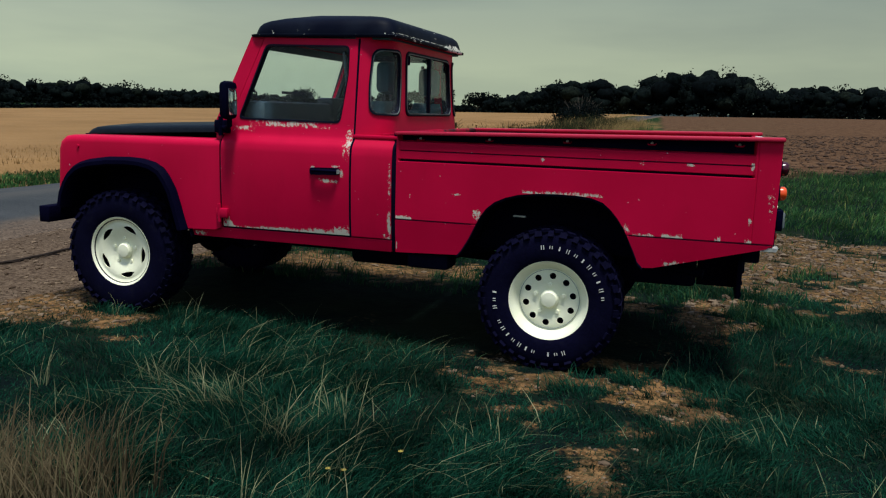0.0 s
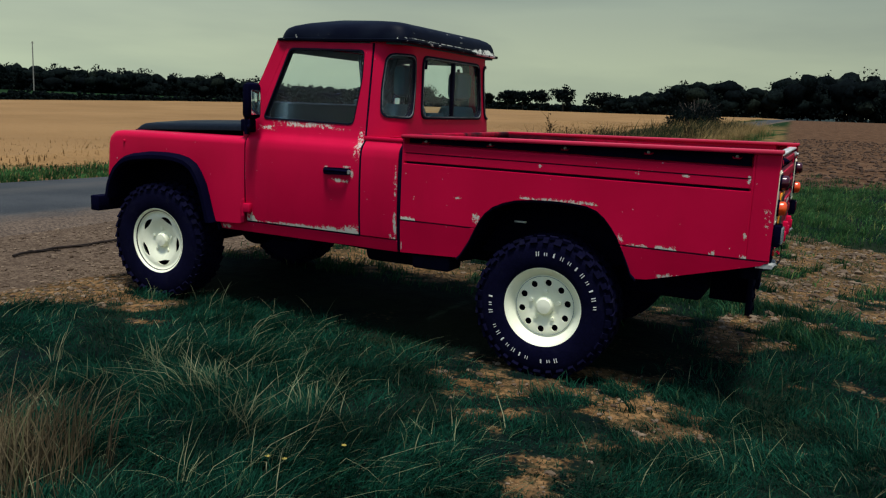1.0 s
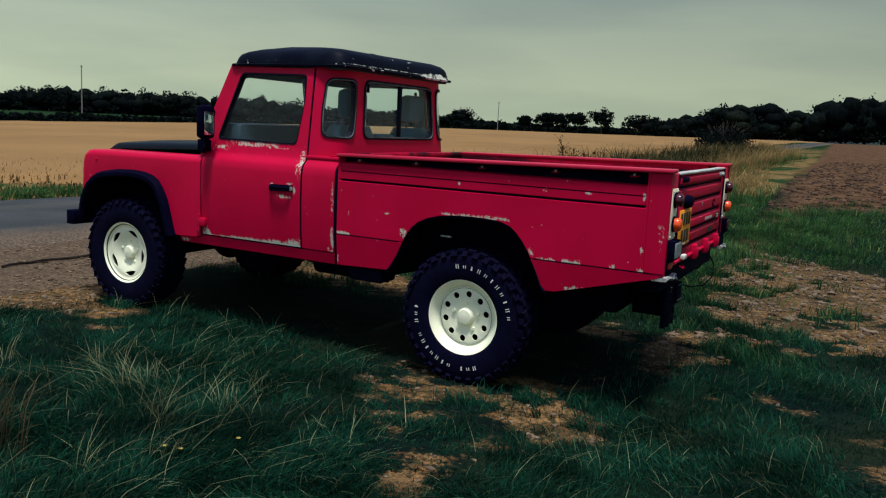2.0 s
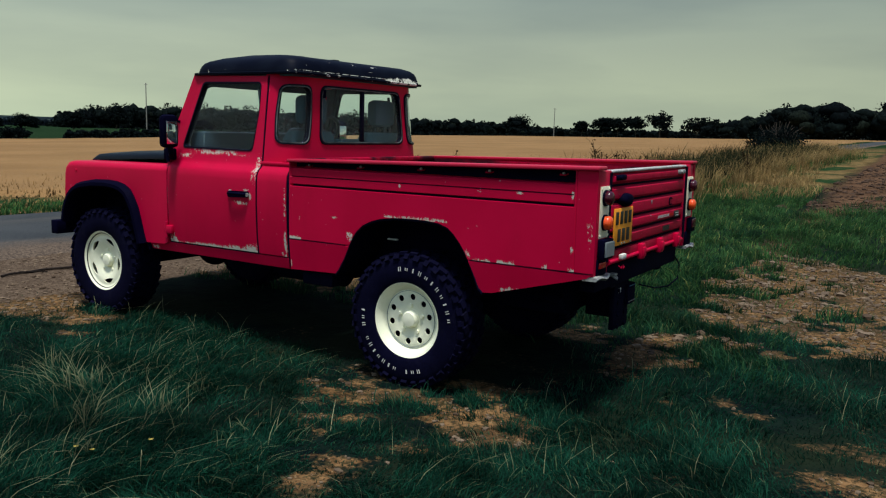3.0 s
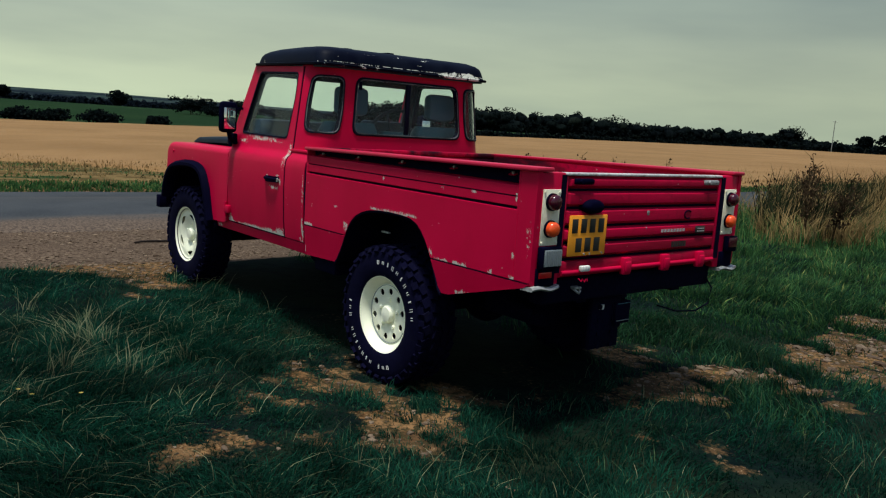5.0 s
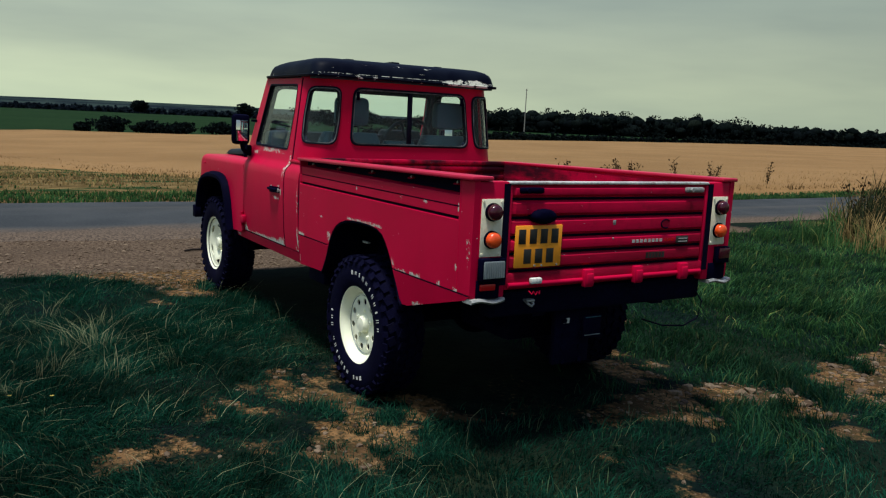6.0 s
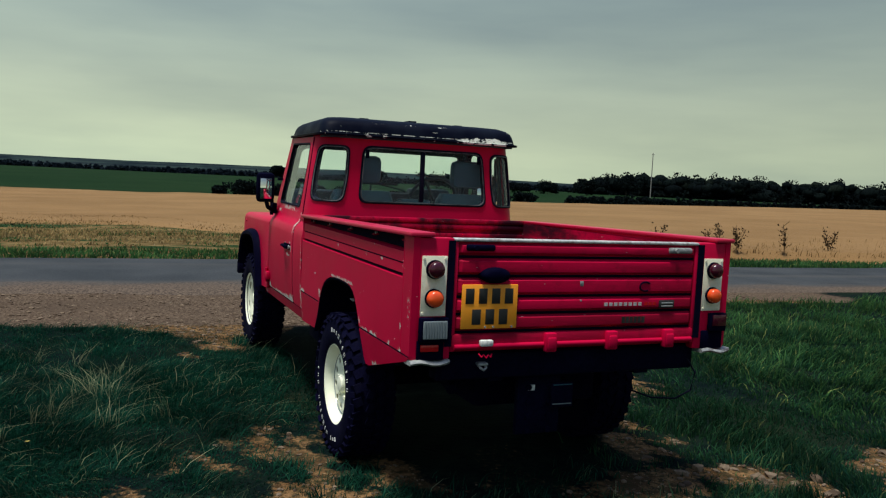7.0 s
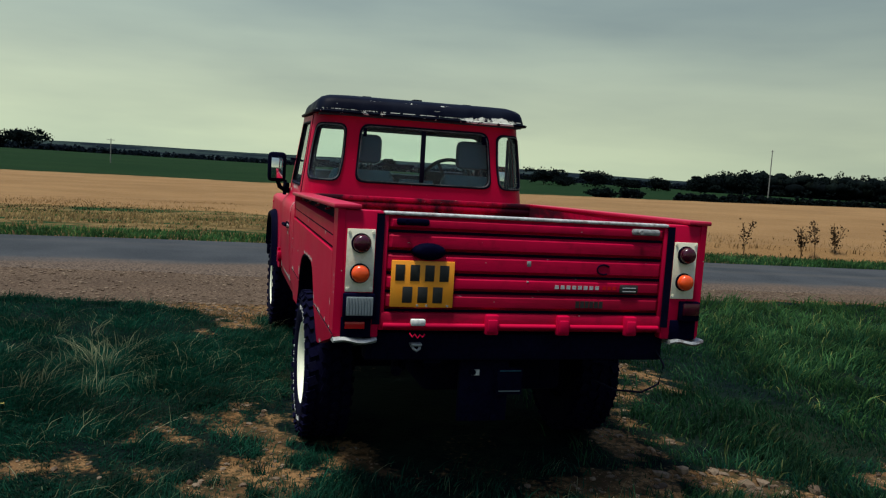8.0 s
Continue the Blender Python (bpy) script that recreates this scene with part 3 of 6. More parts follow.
def road_material():
    n = Nodes("worn_asphalt")
    a = n.noise(0.8, 4)
    g = n.noise(70, 3, 0.7)
    col = n.mix(n.step(a, 0.35, 0.65), (0.02244, 0.0264, 0.03036), (0.03828, 0.04224, 0.0462))
    col = n.mix(n.step(g, 0.45, 0.7, 0, 0.6), col, (0.0693, 0.07128, 0.0726))
    track = n.noise(0.9, 3, 0.5, n.stretch(1.6, 0.05, 1))
    col = n.mix(n.step(track, 0.5, 0.65, 0, 0.5), col, (0.066, 0.0627, 0.05808))
    crack = n.noise(1.4, 5, 0.7)
    line = n.step(n.math("ABSOLUTE", n.math("SUBTRACT", crack, 0.5)), 0.006, 0.002)
    x, y, z = n.xyz()
    col = n.mix(n.math("MULTIPLY", line, n.step(x, -3.9, -3.2)), col, (0.0132, 0.0132, 0.0132))
    dust = n.math("ADD", n.step(x, -4.0, -2.5), n.math("MULTIPLY", n.math("SUBTRACT", n.noise(1.1, 5, 0.65, n.stretch(1, 0.35, 1)), 0.5), 1.3))
    grit = n.mix(n.step(n.noise(34, 4, 0.75), 0.40, 0.62), (0.050, 0.036, 0.027), (0.130, 0.095, 0.068))
    col = n.mix(n.step(dust, 0.30, 0.85), col, grit)
    n.bump(g, 0.5, 0.006)
    return n.done(col, 0.85, 0.0, 0.12)


ry = np.concatenate([-np.array(lines(30, 160, 0.5, 1.05))[::-1][:-1], np.array(lines(40, 420, 0.5, 1.04))])
rv, rf = [], []
across = np.linspace(0, 1, 19)
for j, yy in enumerate(ry):
    near_edge = ROAD1 + 0.22 * (fractal(np.array([yy * 0.9]), np.array([3.3]), 61)[0] - 0.5) * 2
    far_edge = ROAD0 + 0.10 * (fractal(np.array([yy * 0.9]), np.array([7.3]), 62)[0] - 0.5) * 2
    for t in across:
        xx = far_edge + (near_edge - far_edge) * t
        zz = float(land(xx, yy)) + 0.030 + 0.03 * (1 - (2 * t - 1) ** 2) - (0.035 if t in (0.0, 1.0) else 0.0)
        rv.append((xx, yy, zz))
nw = len(across)
for j in range(len(ry) - 1):
    for i in range(nw - 1):
        a = j * nw + i
        rf.append((a, a + 1, a + nw + 1, a + nw))
road = sheet("road", rv, rf, road_material())
tagged(road, "narrow grey asphalt country lane with broken edges", "road", kind="structure")

# ---- grass, corn and weeds ----


def leaf_material(name, c1, c2, c3, rough=0.7, split=0.85):
    n = Nodes(name)
    i = n.island()
    col = n.mix(n.step(i, 0.0, split), c1, c2)
    col = n.mix(n.step(i, split, min(1.0, split + 0.02)), col, c3)
    col = n.mix(n.math("MULTIPLY", n.noise(0.9, 3), 0.45), col, c2)
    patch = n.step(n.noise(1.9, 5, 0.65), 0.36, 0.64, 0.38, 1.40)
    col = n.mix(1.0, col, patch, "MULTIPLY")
    m = n.done(col, rough, 0.0, 0.04)
    # thin leaves let light through
    tr = n.t.nodes.new("ShaderNodeBsdfTranslucent")
    n.put(tr.inputs["Color"], n.mix(0.35, col, tuple(min(1.0, v * 1.6) for v in c2)))
    ms = n.t.nodes.new("ShaderNodeMixShader")
    ms.inputs[0].default_value = 0.42
    n.t.links.new(n.b.outputs[0], ms.inputs[1])
    n.t.links.new(tr.outputs[0], ms.inputs[2])
    n.t.links.new(ms.outputs[0], n.t.nodes["Material Output"].inputs["Surface"])
    return m


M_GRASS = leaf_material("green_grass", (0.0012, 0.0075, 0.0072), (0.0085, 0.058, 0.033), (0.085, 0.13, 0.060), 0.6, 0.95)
M_MEADOW = leaf_material("meadow_grass", (0.004, 0.020, 0.012), (0.022, 0.074, 0.030), (0.12, 0.14, 0.050), 0.6, 0.93)
M_LUSH = leaf_material("lush_grass", (0.01234, 0.04574, 0.0196), (0.0561, 0.135, 0.0392), (0.2244, 0.2396, 0.07128), 0.55, 0.92)
M_PALE = leaf_material("pale_grass_stalk", (0.0726, 0.099, 0.0528), (0.198, 0.2178, 0.1188), (0.264, 0.2574, 0.1518), 0.6, 0.8)
M_DRYGRASS = leaf_material("dry_grass", (0.1782, 0.1158, 0.0468), (0.3726, 0.2597, 0.1112), (0.081, 0.09126, 0.02633), 0.75, 0.88)
M_STRAW = leaf_material("brown_straw", (0.036, 0.02808, 0.01716), (0.1188, 0.0936, 0.05304), (0.0504, 0.0624, 0.0273), 0.75, 0.86)
M_CORN = leaf_material("ripe_corn", (0.1736, 0.1045, 0.0408), (0.2728, 0.1705, 0.072), (0.2046, 0.1265, 0.0528), 0.8, 0.9)
M_WEED = leaf_material("dead_weed", (0.0245, 0.0154, 0.0084), (0.07, 0.0455, 0.0245), (0.105, 0.07, 0.035), 0.8, 0.9)
M_WEEDMASS = leaf_material("dark_weeds", (0.0078, 0.0143, 0.0078), (0.02925, 0.03575, 0.0156), (0.078, 0.05525, 0.02925), 0.8, 0.85)
rng = np.random.default_rng(7)


def blades(name, x, y, h, w, material, lean=0.45, base=None, label="", category="grass", droop=0.5, joints=((0.0, 1.0), (0.45, 0.85), (0.8, 0.55))):
    """Many bent blades as one mesh: each is a tapering strip with a tip."""
    n = len(x)
    z = land(x, y) - 0.006 if base is None else base
    a = rng.uniform(0, 2 * np.pi, n)
    d = 9.0 * fractal(x * 0.9, y * 0.9, 141) + 5.0 * fractal(x * 4, y * 4, 142) + rng.normal(0, 0.9, n)   # the sward lies in swirls
    a = d + np.pi / 2 + rng.normal(0, 0.7, n)
    ln = h * lean * rng.uniform(0.15, 1.35, n)
    px, py = np.cos(a) * w / 2, np.sin(a) * w / 2
    sag = droop * rng.uniform(0.1, 0.75, n)
    nj = len(joints)
    v = np.zeros((n, 2 * nj + 1, 3), np.float32)
    for k, (t, ww) in enumerate(joints):
        bx, by = x + np.cos(d) * ln * t ** 1.8, y + np.sin(d) * ln * t ** 1.8
        bz = z + h * t * (1 - sag * t * t)
        v[:, 2 * k] = np.stack([bx - px * ww, by - py * ww, bz], 1)
        v[:, 2 * k + 1] = np.stack([bx + px * ww, by + py * ww, bz], 1)
    v[:, 2 * nj] = np.stack([x + np.cos(d) * ln, y + np.sin(d) * ln, z + h * (1 - sag)], 1)
    o = np.arange(n)[:, None] * (2 * nj + 1)
    tri = []
    for k in range(nj - 1):
        tri += [[2 * k, 2 * k + 1, 2 * k + 3], [2 * k, 2 * k + 3, 2 * k + 2]]
    tri = np.array(tri + [[2 * nj - 2, 2 * nj - 1, 2 * nj]])
    f = (o[:, None, :] + tri[None]).reshape(-1, 3)
    ob = sheet(name, v.reshape(-1, 3), f, material, False)
    return tagged(ob, label, category, kind="stuff")


def under_truck(x, y):
    return (x > -0.35) & (x < 3.25) & (np.abs(y) < 0.60)


def scatter(n, x0, x1, y0, y1):
    return rng.uniform(x0, x1, n), rng.uniform(y0, y1, n)


def turf_patch(name, n, x0, x1, y0, y1, h0, h1, w, material, label, clump=0.5, keep=None, lean=0.7, thin=0.93):
    x, y = scatter(n, x0, x1, y0, y1)
    b = bare_at(x, y)
    c = fractal(x * 2.2, y * 2.2, 71)
    ok = (rng.uniform(0, 1, n) > np.clip((b - 0.16) * 2.2, 0, thin)) & (c + rng.uniform(-0.2, 0.2, n) > clump - 0.12) & ((x > -1.1 + 0.6 * (c - 0.5)) | ((y > 2.6) & (x > -1.6 - 0.9 * smooth01((y - 8.0) / 2.0))))
    inset = np.minimum(np.minimum(x - x0, x1 - x), np.minimum(y - y0, y1 - y)) + 1.6 * (fractal(x * 0.8, y * 0.8, 17) - 0.5)
    ok &= rng.uniform(0, 1, n) < smooth01(inset / 1.1 + 0.25)
    ok &= ~((under_truck(x, y)) & (rng.uniform(0, 1, n) > 0.05))
    for wx in (0.0, 2.806):
        for wy in (-0.745, 0.745):
            ok &= ~((np.abs(x - wx) < 0.26) & (np.abs(y - wy) < 0.14))
    ok &= ~((y > np.clip(13.6 + 0.75 * (x - 3.6), 13.0, 16.8) + rng.normal(0, 0.5, n)) & (x > 3.3 - 0.048 * y))
    if keep is not None:
        ok &= keep(x, y)
    x, y, c, b = x[ok], y[ok], c[ok], b[ok]
    h = (h0 + (h1 - h0) * rng.uniform(0, 1, len(x)) ** 1.6) * (0.55 + 0.9 * smooth01((c - 0.25) / 0.5)) * (1 - 0.55 * np.clip(b, 0, 1))
    return blades(name, x, y, h, w * rng.uniform(0.6, 1.3, len(x)), material, lean, label=label, joints=((0.0, 1.0), (0.55, 0.8)) if h1 < 0.195 and material is not M_PALE else ((0.0, 1.0), (0.45, 0.85), (0.8, 0.55)))


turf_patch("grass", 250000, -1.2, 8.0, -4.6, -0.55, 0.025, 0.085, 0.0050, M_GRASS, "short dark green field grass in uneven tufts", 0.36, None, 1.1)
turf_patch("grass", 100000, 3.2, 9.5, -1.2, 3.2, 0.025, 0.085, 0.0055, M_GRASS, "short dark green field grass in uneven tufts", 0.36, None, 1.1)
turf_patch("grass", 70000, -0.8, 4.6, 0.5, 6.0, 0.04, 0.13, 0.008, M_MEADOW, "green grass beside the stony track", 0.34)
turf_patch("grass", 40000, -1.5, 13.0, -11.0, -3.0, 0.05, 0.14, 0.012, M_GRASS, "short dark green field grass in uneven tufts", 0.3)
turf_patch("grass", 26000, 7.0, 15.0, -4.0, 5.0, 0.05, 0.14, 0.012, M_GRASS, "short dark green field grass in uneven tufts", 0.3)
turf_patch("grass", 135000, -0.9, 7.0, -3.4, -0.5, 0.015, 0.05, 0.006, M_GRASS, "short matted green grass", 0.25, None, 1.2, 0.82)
turf_patch("grass", 90000, -2.5, 4.8, 2.6, 19.0, 0.06, 0.18, 0.011, M_LUSH, "lush green grass beside the stony track", 0.28)
turf_patch("grass", 22000, 4.2, 14.0, 1.8, 7.0, 0.05, 0.14, 0.011, M_MEADOW, "green grass beside the stony track", 0.36)
turf_patch("grass", 42000, 4.2, 14.0, 5.8, 19.0, 0.06, 0.19, 0.012, M_LUSH, "lush green grass before the ploughed field", 0.36)
turf_patch("grass", 2600, -1.0, 8.0, -4.4, -0.7, 0.07, 0.17, 0.0030, M_PALE, "thin pale bent grass stalks among the green", 0.5, lambda x, y: rng.uniform(0, 1, len(x)) < 0.75, 1.3)
turf_patch("grass", 2500, -1.0, 8.0, -4.4, -0.7, 0.06, 0.16, 0.0040, M_PALE, "pale grass lying flat on the sward", 0.4, None, 2.4)
turf_patch("grass", 5000, 3.0, 12.0, -1.2, 14.0, 0.07, 0.17, 0.0036, M_PALE, "thin dry grass stalks among the green", 0.5)


def tufts(name, centres, per, spread, h0, h1, w, material, label, lean=0.5):
    xs, ys, hs = [], [], []
    for cx, cy, k in centres:
        n = int(per * k)
        r = spread * k * np.sqrt(rng.uniform(0, 1, n))
        a = rng.uniform(0, 2 * np.pi, n)
        xs.append(cx + r * np.cos(a))
        ys.append(cy + r * np.sin(a))
        hs.append(rng.uniform(h0, h1, n) * (0.8 + 0.4 * k * rng.uniform(0, 1)))
    x, y, h = np.concatenate(xs), np.concatenate(ys), np.concatenate(hs)
    return blades(name, x, y, h, w * rng.uniform(0.6, 1.4, len(x)), material, lean, label=label)


# tall dry tufts in the foreground
near_dry = [(1.50 + rng.uniform(-0.36, 0.30), -3.18 + rng.uniform(-0.24, 0.22), rng.uniform(0.6, 1.2)) for _ in range(24)]
pale_at = [(1.08, -1.92, 0.7), (1.46, -2.10, 0.9), (1.52, -2.02, 0.6), (2.07, -2.0, 0.6), (2.3, -2.6, 0.6), (1.9, -2.3, 0.5)] + [(rng.uniform(0.2, 6.5), rng.uniform(-4.2, -1.5), rng.uniform(0.3, 0.5)) for _ in range(8)]
tufts("dry_tuft", pale_at, 34, 0.13, 0.12, 0.24, 0.0036, M_PALE, "pale drooping grass tufts", 1.1)
tufts("dry_tuft", near_dry, 56, 0.15, 0.20, 0.44, 0.0040, M_STRAW, "tall pale dry grass tufts")
# green tufts over the sward
tl = []
while len(tl) < 330:
    cx, cy = rng.uniform(-0.8, 7.5), rng.uniform(-4.4, -0.95)
    if bare_at(np.array([cx]), np.array([cy]))[0] < 0.22:
        tl.append((cx, cy, rng.uniform(0.4, 1.15)))
tufts("grass_tuft", tl, 56, 0.13, 0.045, 0.115, 0.0050, M_GRASS, "longer green grass tufts", 1.1)
tl = []
while len(tl) < 260:
    cx, cy = rng.uniform(-0.6, 11), rng.uniform(0.9, 17)
    if bare_at(np.array([cx]), np.array([cy]))[0] < 0.25 and not (cx < 3.9 and abs(cy) < 1.0):
        tl.append((cx, cy, rng.uniform(0.5, 1.5)))
tufts("grass_tuft", tl, 62, 0.22, 0.06, 0.17, 0.008, M_MEADOW, "longer green grass tufts beside the track", 0.8)

# tall seeding grass on the verge between lane and track
vn = [(rng.uniform(-0.3, 1.0), rng.uniform(8.5, 10.4), rng.uniform(0.6, 1.4)) for k in range(26)] + [(rng.uniform(-1.0, 0.8), rng.uniform(10.2, 12.6), rng.uniform(0.6, 1.4)) for k in range(26)]
vt = [(rng.uniform(-2.4, 0.2), 11.0 + 0.18 * k + rng.uniform(-0.5, 0.5), rng.uniform(0.7, 1.6)) for k in range(210)]
tufts("tall_grass", vn, 50, 0.26, 0.28, 0.70, 0.012, M_DRYGRASS, "straw-coloured seeding grass on the verge", 0.5)
tufts("tall_grass", [(2.0 - 0.03 * k + rng.uniform(-1.6, 0.6), 15 + 0.22 * k, rng.uniform(0.6, 1.3)) for k in range(110)], 46, 0.4, 0.12, 0.36, 0.018, M_DRYGRASS, "dry pale grass beside the ploughed field", 0.6)
tufts("tall_grass", vt, 56, 0.28, 0.45, 1.0, 0.013, M_DRYGRASS, "tall straw-coloured seeding grass on the verge", 0.5)
tufts("tall_grass", [(rng.uniform(-1.9, -0.3), rng.uniform(11.5, 40), rng.uniform(0.7, 1.5)) for k in range(240)] + [(rng.uniform(-0.4, 0.4), rng.uniform(9.0, 11.0), rng.uniform(0.6, 1.0)) for k in range(12)], 70, 0.34, 0.50, 1.05, 0.020, M_WEEDMASS, "dense dark weeds along the verge", 0.5)
tufts("tall_grass", [(a - 0.2 + rng.uniform(-0.8, 0.8), b + rng.uniform(-0.8, 0.8), c) for a, b, c in vn + vt], 34, 0.3, 0.18, 0.55, 0.014, M_LUSH, "green grass under the tall straw", 0.6)

CORN_X = -8.2


def corn_front(y):
    return CORN_X - 14.0 * smooth01((5.0 - y) / 6.0) - 2.5 * (fractal(np.asarray(y) * 0.12, np.asarray(y) * 0.0 + 2.2, 91) - 0.5)


# far verge of the lane
def far_verge(n, x0, x1, h0, h1, w, m, label, cut, seed):
    x, y = scatter(n, x0, x1, -30, 34)
    c = 0.6 * fractal(x * 0.35, y * 0.22, seed) + 0.4 * fractal(x * 1.6, y * 1.1, seed + 5)
    ok = (c > cut) & (x > corn_front(y) - 0.3)
    x, y, c = x[ok], y[ok], c[ok]
    h = (h0 + (h1 - h0) * rng.uniform(0, 1, len(x))) * (0.6 + 0.8 * smooth01((c - cut) / 0.3))
    return blades("verge_grass", x, y, h, w * rng.uniform(0.6, 1.4, len(x)), m, 0.5, label=label, joints=((0.0, 1.0), (0.55, 0.8)))


far_verge(42000, -7.7, -6.05, 0.03, 0.10, 0.020, M_LUSH, "short green grass along the far verge", 0.0, 81)
far_verge(60000, -24.0, -7.4, 0.05, 0.15, 0.030, M_DRYGRASS, "pale rough grass before the corn", 0.40, 82)
far_verge(30000, -24.0, -7.4, 0.04, 0.11, 0.030, M_WEEDMASS, "brown dead growth in the rough grass", 0.56, 84)
far_verge(60000, -24.0, -7.4, 0.05, 0.12, 0.030, M_LUSH, "green patches in the rough grass", 0.53, 83)

# ripe corn: a standing crop, its near face ragged
cv, cf = [], []
cy_ = np.concatenate([np.linspace(-120, 60, 181), np.linspace(62, 320, 90)])
ct = np.concatenate([[0.0], np.linspace(0.0, 1.0, 91) ** 2.2])
for yy in cy_:
    x0 = float(corn_front(yy))
    # walk out along -x until the far edge
    xs = np.linspace(x0, -330, 400)
    rr, tt = np.hypot(xs - 2.5, yy), np.degrees(np.arctan2(yy, xs - 2.5)) % 360
    inside = rr < corn_edge(tt)
    x1 = xs[inside].min() if inside.any() else x0 - 0.5
    for k, t in enumerate(ct):
        xx = x0 + (x1 - x0) * t
        up = 0.0 if k == 0 else 0.08 + 0.14 * float(smooth01((yy - 2.0) / 5.0)) + 0.10 * (float(fractal(np.array([xx * 0.5]), np.array([yy * 0.5]), 93)[0]) - 0.5)
        cv.append((xx + (0.55 if k == 0 else 0.0), yy, float(land(xx, yy)) + up))
m_ = len(ct)
for j in range(len(cy_) - 1):
    for i in range(m_ - 1):
        a = j * m_ + i
        cf.append((a, a + 1, a + m_ + 1, a + m_))


def corn_material():
    n = Nodes("corn_field")
    rows = n.noise(1.1, 4, 0.6, n.stretch(1.0, 0.06, 1.0))
    a = n.noise(0.12, 4)
    g = n.noise(14, 4, 0.7)
    col = n.mix(n.step(a, 0.35, 0.65), (0.1914, 0.1064, 0.0391), (0.2442, 0.14, 0.0552))
    col = n.mix(n.step(rows, 0.55, 0.7, 0, 0.35), col, (0.1386, 0.0728, 0.0253))
    col = n.mix(n.step(g, 0.5, 0.7, 0, 0.5), col, (0.1188, 0.0616, 0.0207))
    col = n.mix(n.step(n.noise(0.5, 4, 0.6, n.stretch(1.2, 0.25, 1)), 0.66, 0.72, 0, 0.5), col, (0.1056, 0.0728, 0.0253))
    n.bump(g, 0.8, 0.05)
    return n.done(col, 0.9, 0.0, 0.15)


corn = sheet("corn_field", cv, cf, corn_material())
tagged(corn, "field of ripe golden corn beyond the lane", "crop", kind="stuff")
x, y = scatter(32000, 0, 3.2, -40, 60)
x = corn_front(y) - x ** 1.5 + 0.25
low = 0.45 + 0.55 * smooth01((y - 2.0) / 5.0)
blades("corn_stalks", x, y, rng.uniform(0.20, 0.36, len(x)) * low, 0.022 * rng.uniform(0.6, 1.4, len(x)), M_CORN, 0.25, label="standing golden corn stalks at the field edge", category="crop", joints=((0.0, 1.0), (0.6, 0.9)))

# ---- weeds ----


def weed(x, y, h, seed, leafy=1.0):
    r = random.Random(seed)
    bm = bmesh.new()
    z = float(land(x, y)) - 0.01
    stems = []
    for k in range(r.randint(2, 4)):
        a, l = r.uniform(0, 6.28), r.uniform(0.05, 0.25) * h
        hh = h * r.uniform(0.7, 1.0)
        pts = [(x + math.cos(a) * l * t * t, y + math.sin(a) * l * t * t, z + hh * t) for t in (0, 0.25, 0.5, 0.75, 1.0)]
        tube(bm, pts, 0.006, 4)
        stems.append((pts, a))
        for q in range(7):
            t = r.uniform(0.35, 0.95)
            b = r.uniform(0, 6.28)
            p = Vector((x + math.cos(a) * l * t * t, y + math.sin(a) * l * t * t, z + hh * t))
            e2 = p + Vector((math.cos(b), math.sin(b), 0.9)) * r.uniform(0.06, 0.17) * h
            tube(bm, [p, (p + e2) / 2 + Vector((0, 0, 0.01)), e2], 0.004, 4)
    root = finish("weed", bm, M_WEED, 0)
    tagged(root, "tall dead brown dock stalk standing on the verge", "weed", "dead weeds on the verge")
    bm = bmesh.new()
    for pts, a in stems:
        for q in range(int(34 * leafy)):
            t = r.uniform(0.4, 1.0)
            i = min(3, int(t * 4))
            p = Vector(pts[i]).lerp(Vector(pts[i + 1]), t * 4 - i) + Vector((r.gauss(0, 0.05), r.gauss(0, 0.05), r.gauss(0, 0.03)))
            s_ = r.uniform(0.012, 0.028)
            m = Matrix.Translation(p) @ Euler((r.uniform(0, 3), r.uniform(0, 3), r.uniform(0, 3))).to_matrix().to_4x4()
            vs = [bm.verts.new(m @ Vector(c)) for c in ((-s_, 0, -s_ * 0.4), (s_, 0, -s_ * 0.4), (s_ * 0.7, s_ * 0.3, s_), (-s_ * 0.7, s_ * 0.3, s_))]
            bm.faces.new(vs)
    tagged(part("seed_head", bm, M_WEED, root, smooth=0), kind="stuff")


for k, (x, y, h) in enumerate(((-8.0, 9.6, 0.95), (-7.8, 10.9, 0.8), (-8.1, 11.5, 0.95), (-8.3, 12.2, 0.8), (-8.0, 13.4, 1.0), (0.5, 8.7, 1.2), (0.85, 8.9, 1.0), (0.1, 9.7, 1.2), (0.8, 9.3, 0.9), (-0.4, 10.2, 1.1), (0.3, 10.6, 1.2), (-0.1, 10.4, 1.0), (-0.9, 11.6, 1.2), (-0.8, 9.8, 1.1), (-2.2, 14.5, 1.3), (0.3, 19.5, 1.2), (-8.1, 15.0, 0.9), (-7.9, 17.0, 0.9))):
    weed(x, y, h, 100 + k)

# ---- stones ----


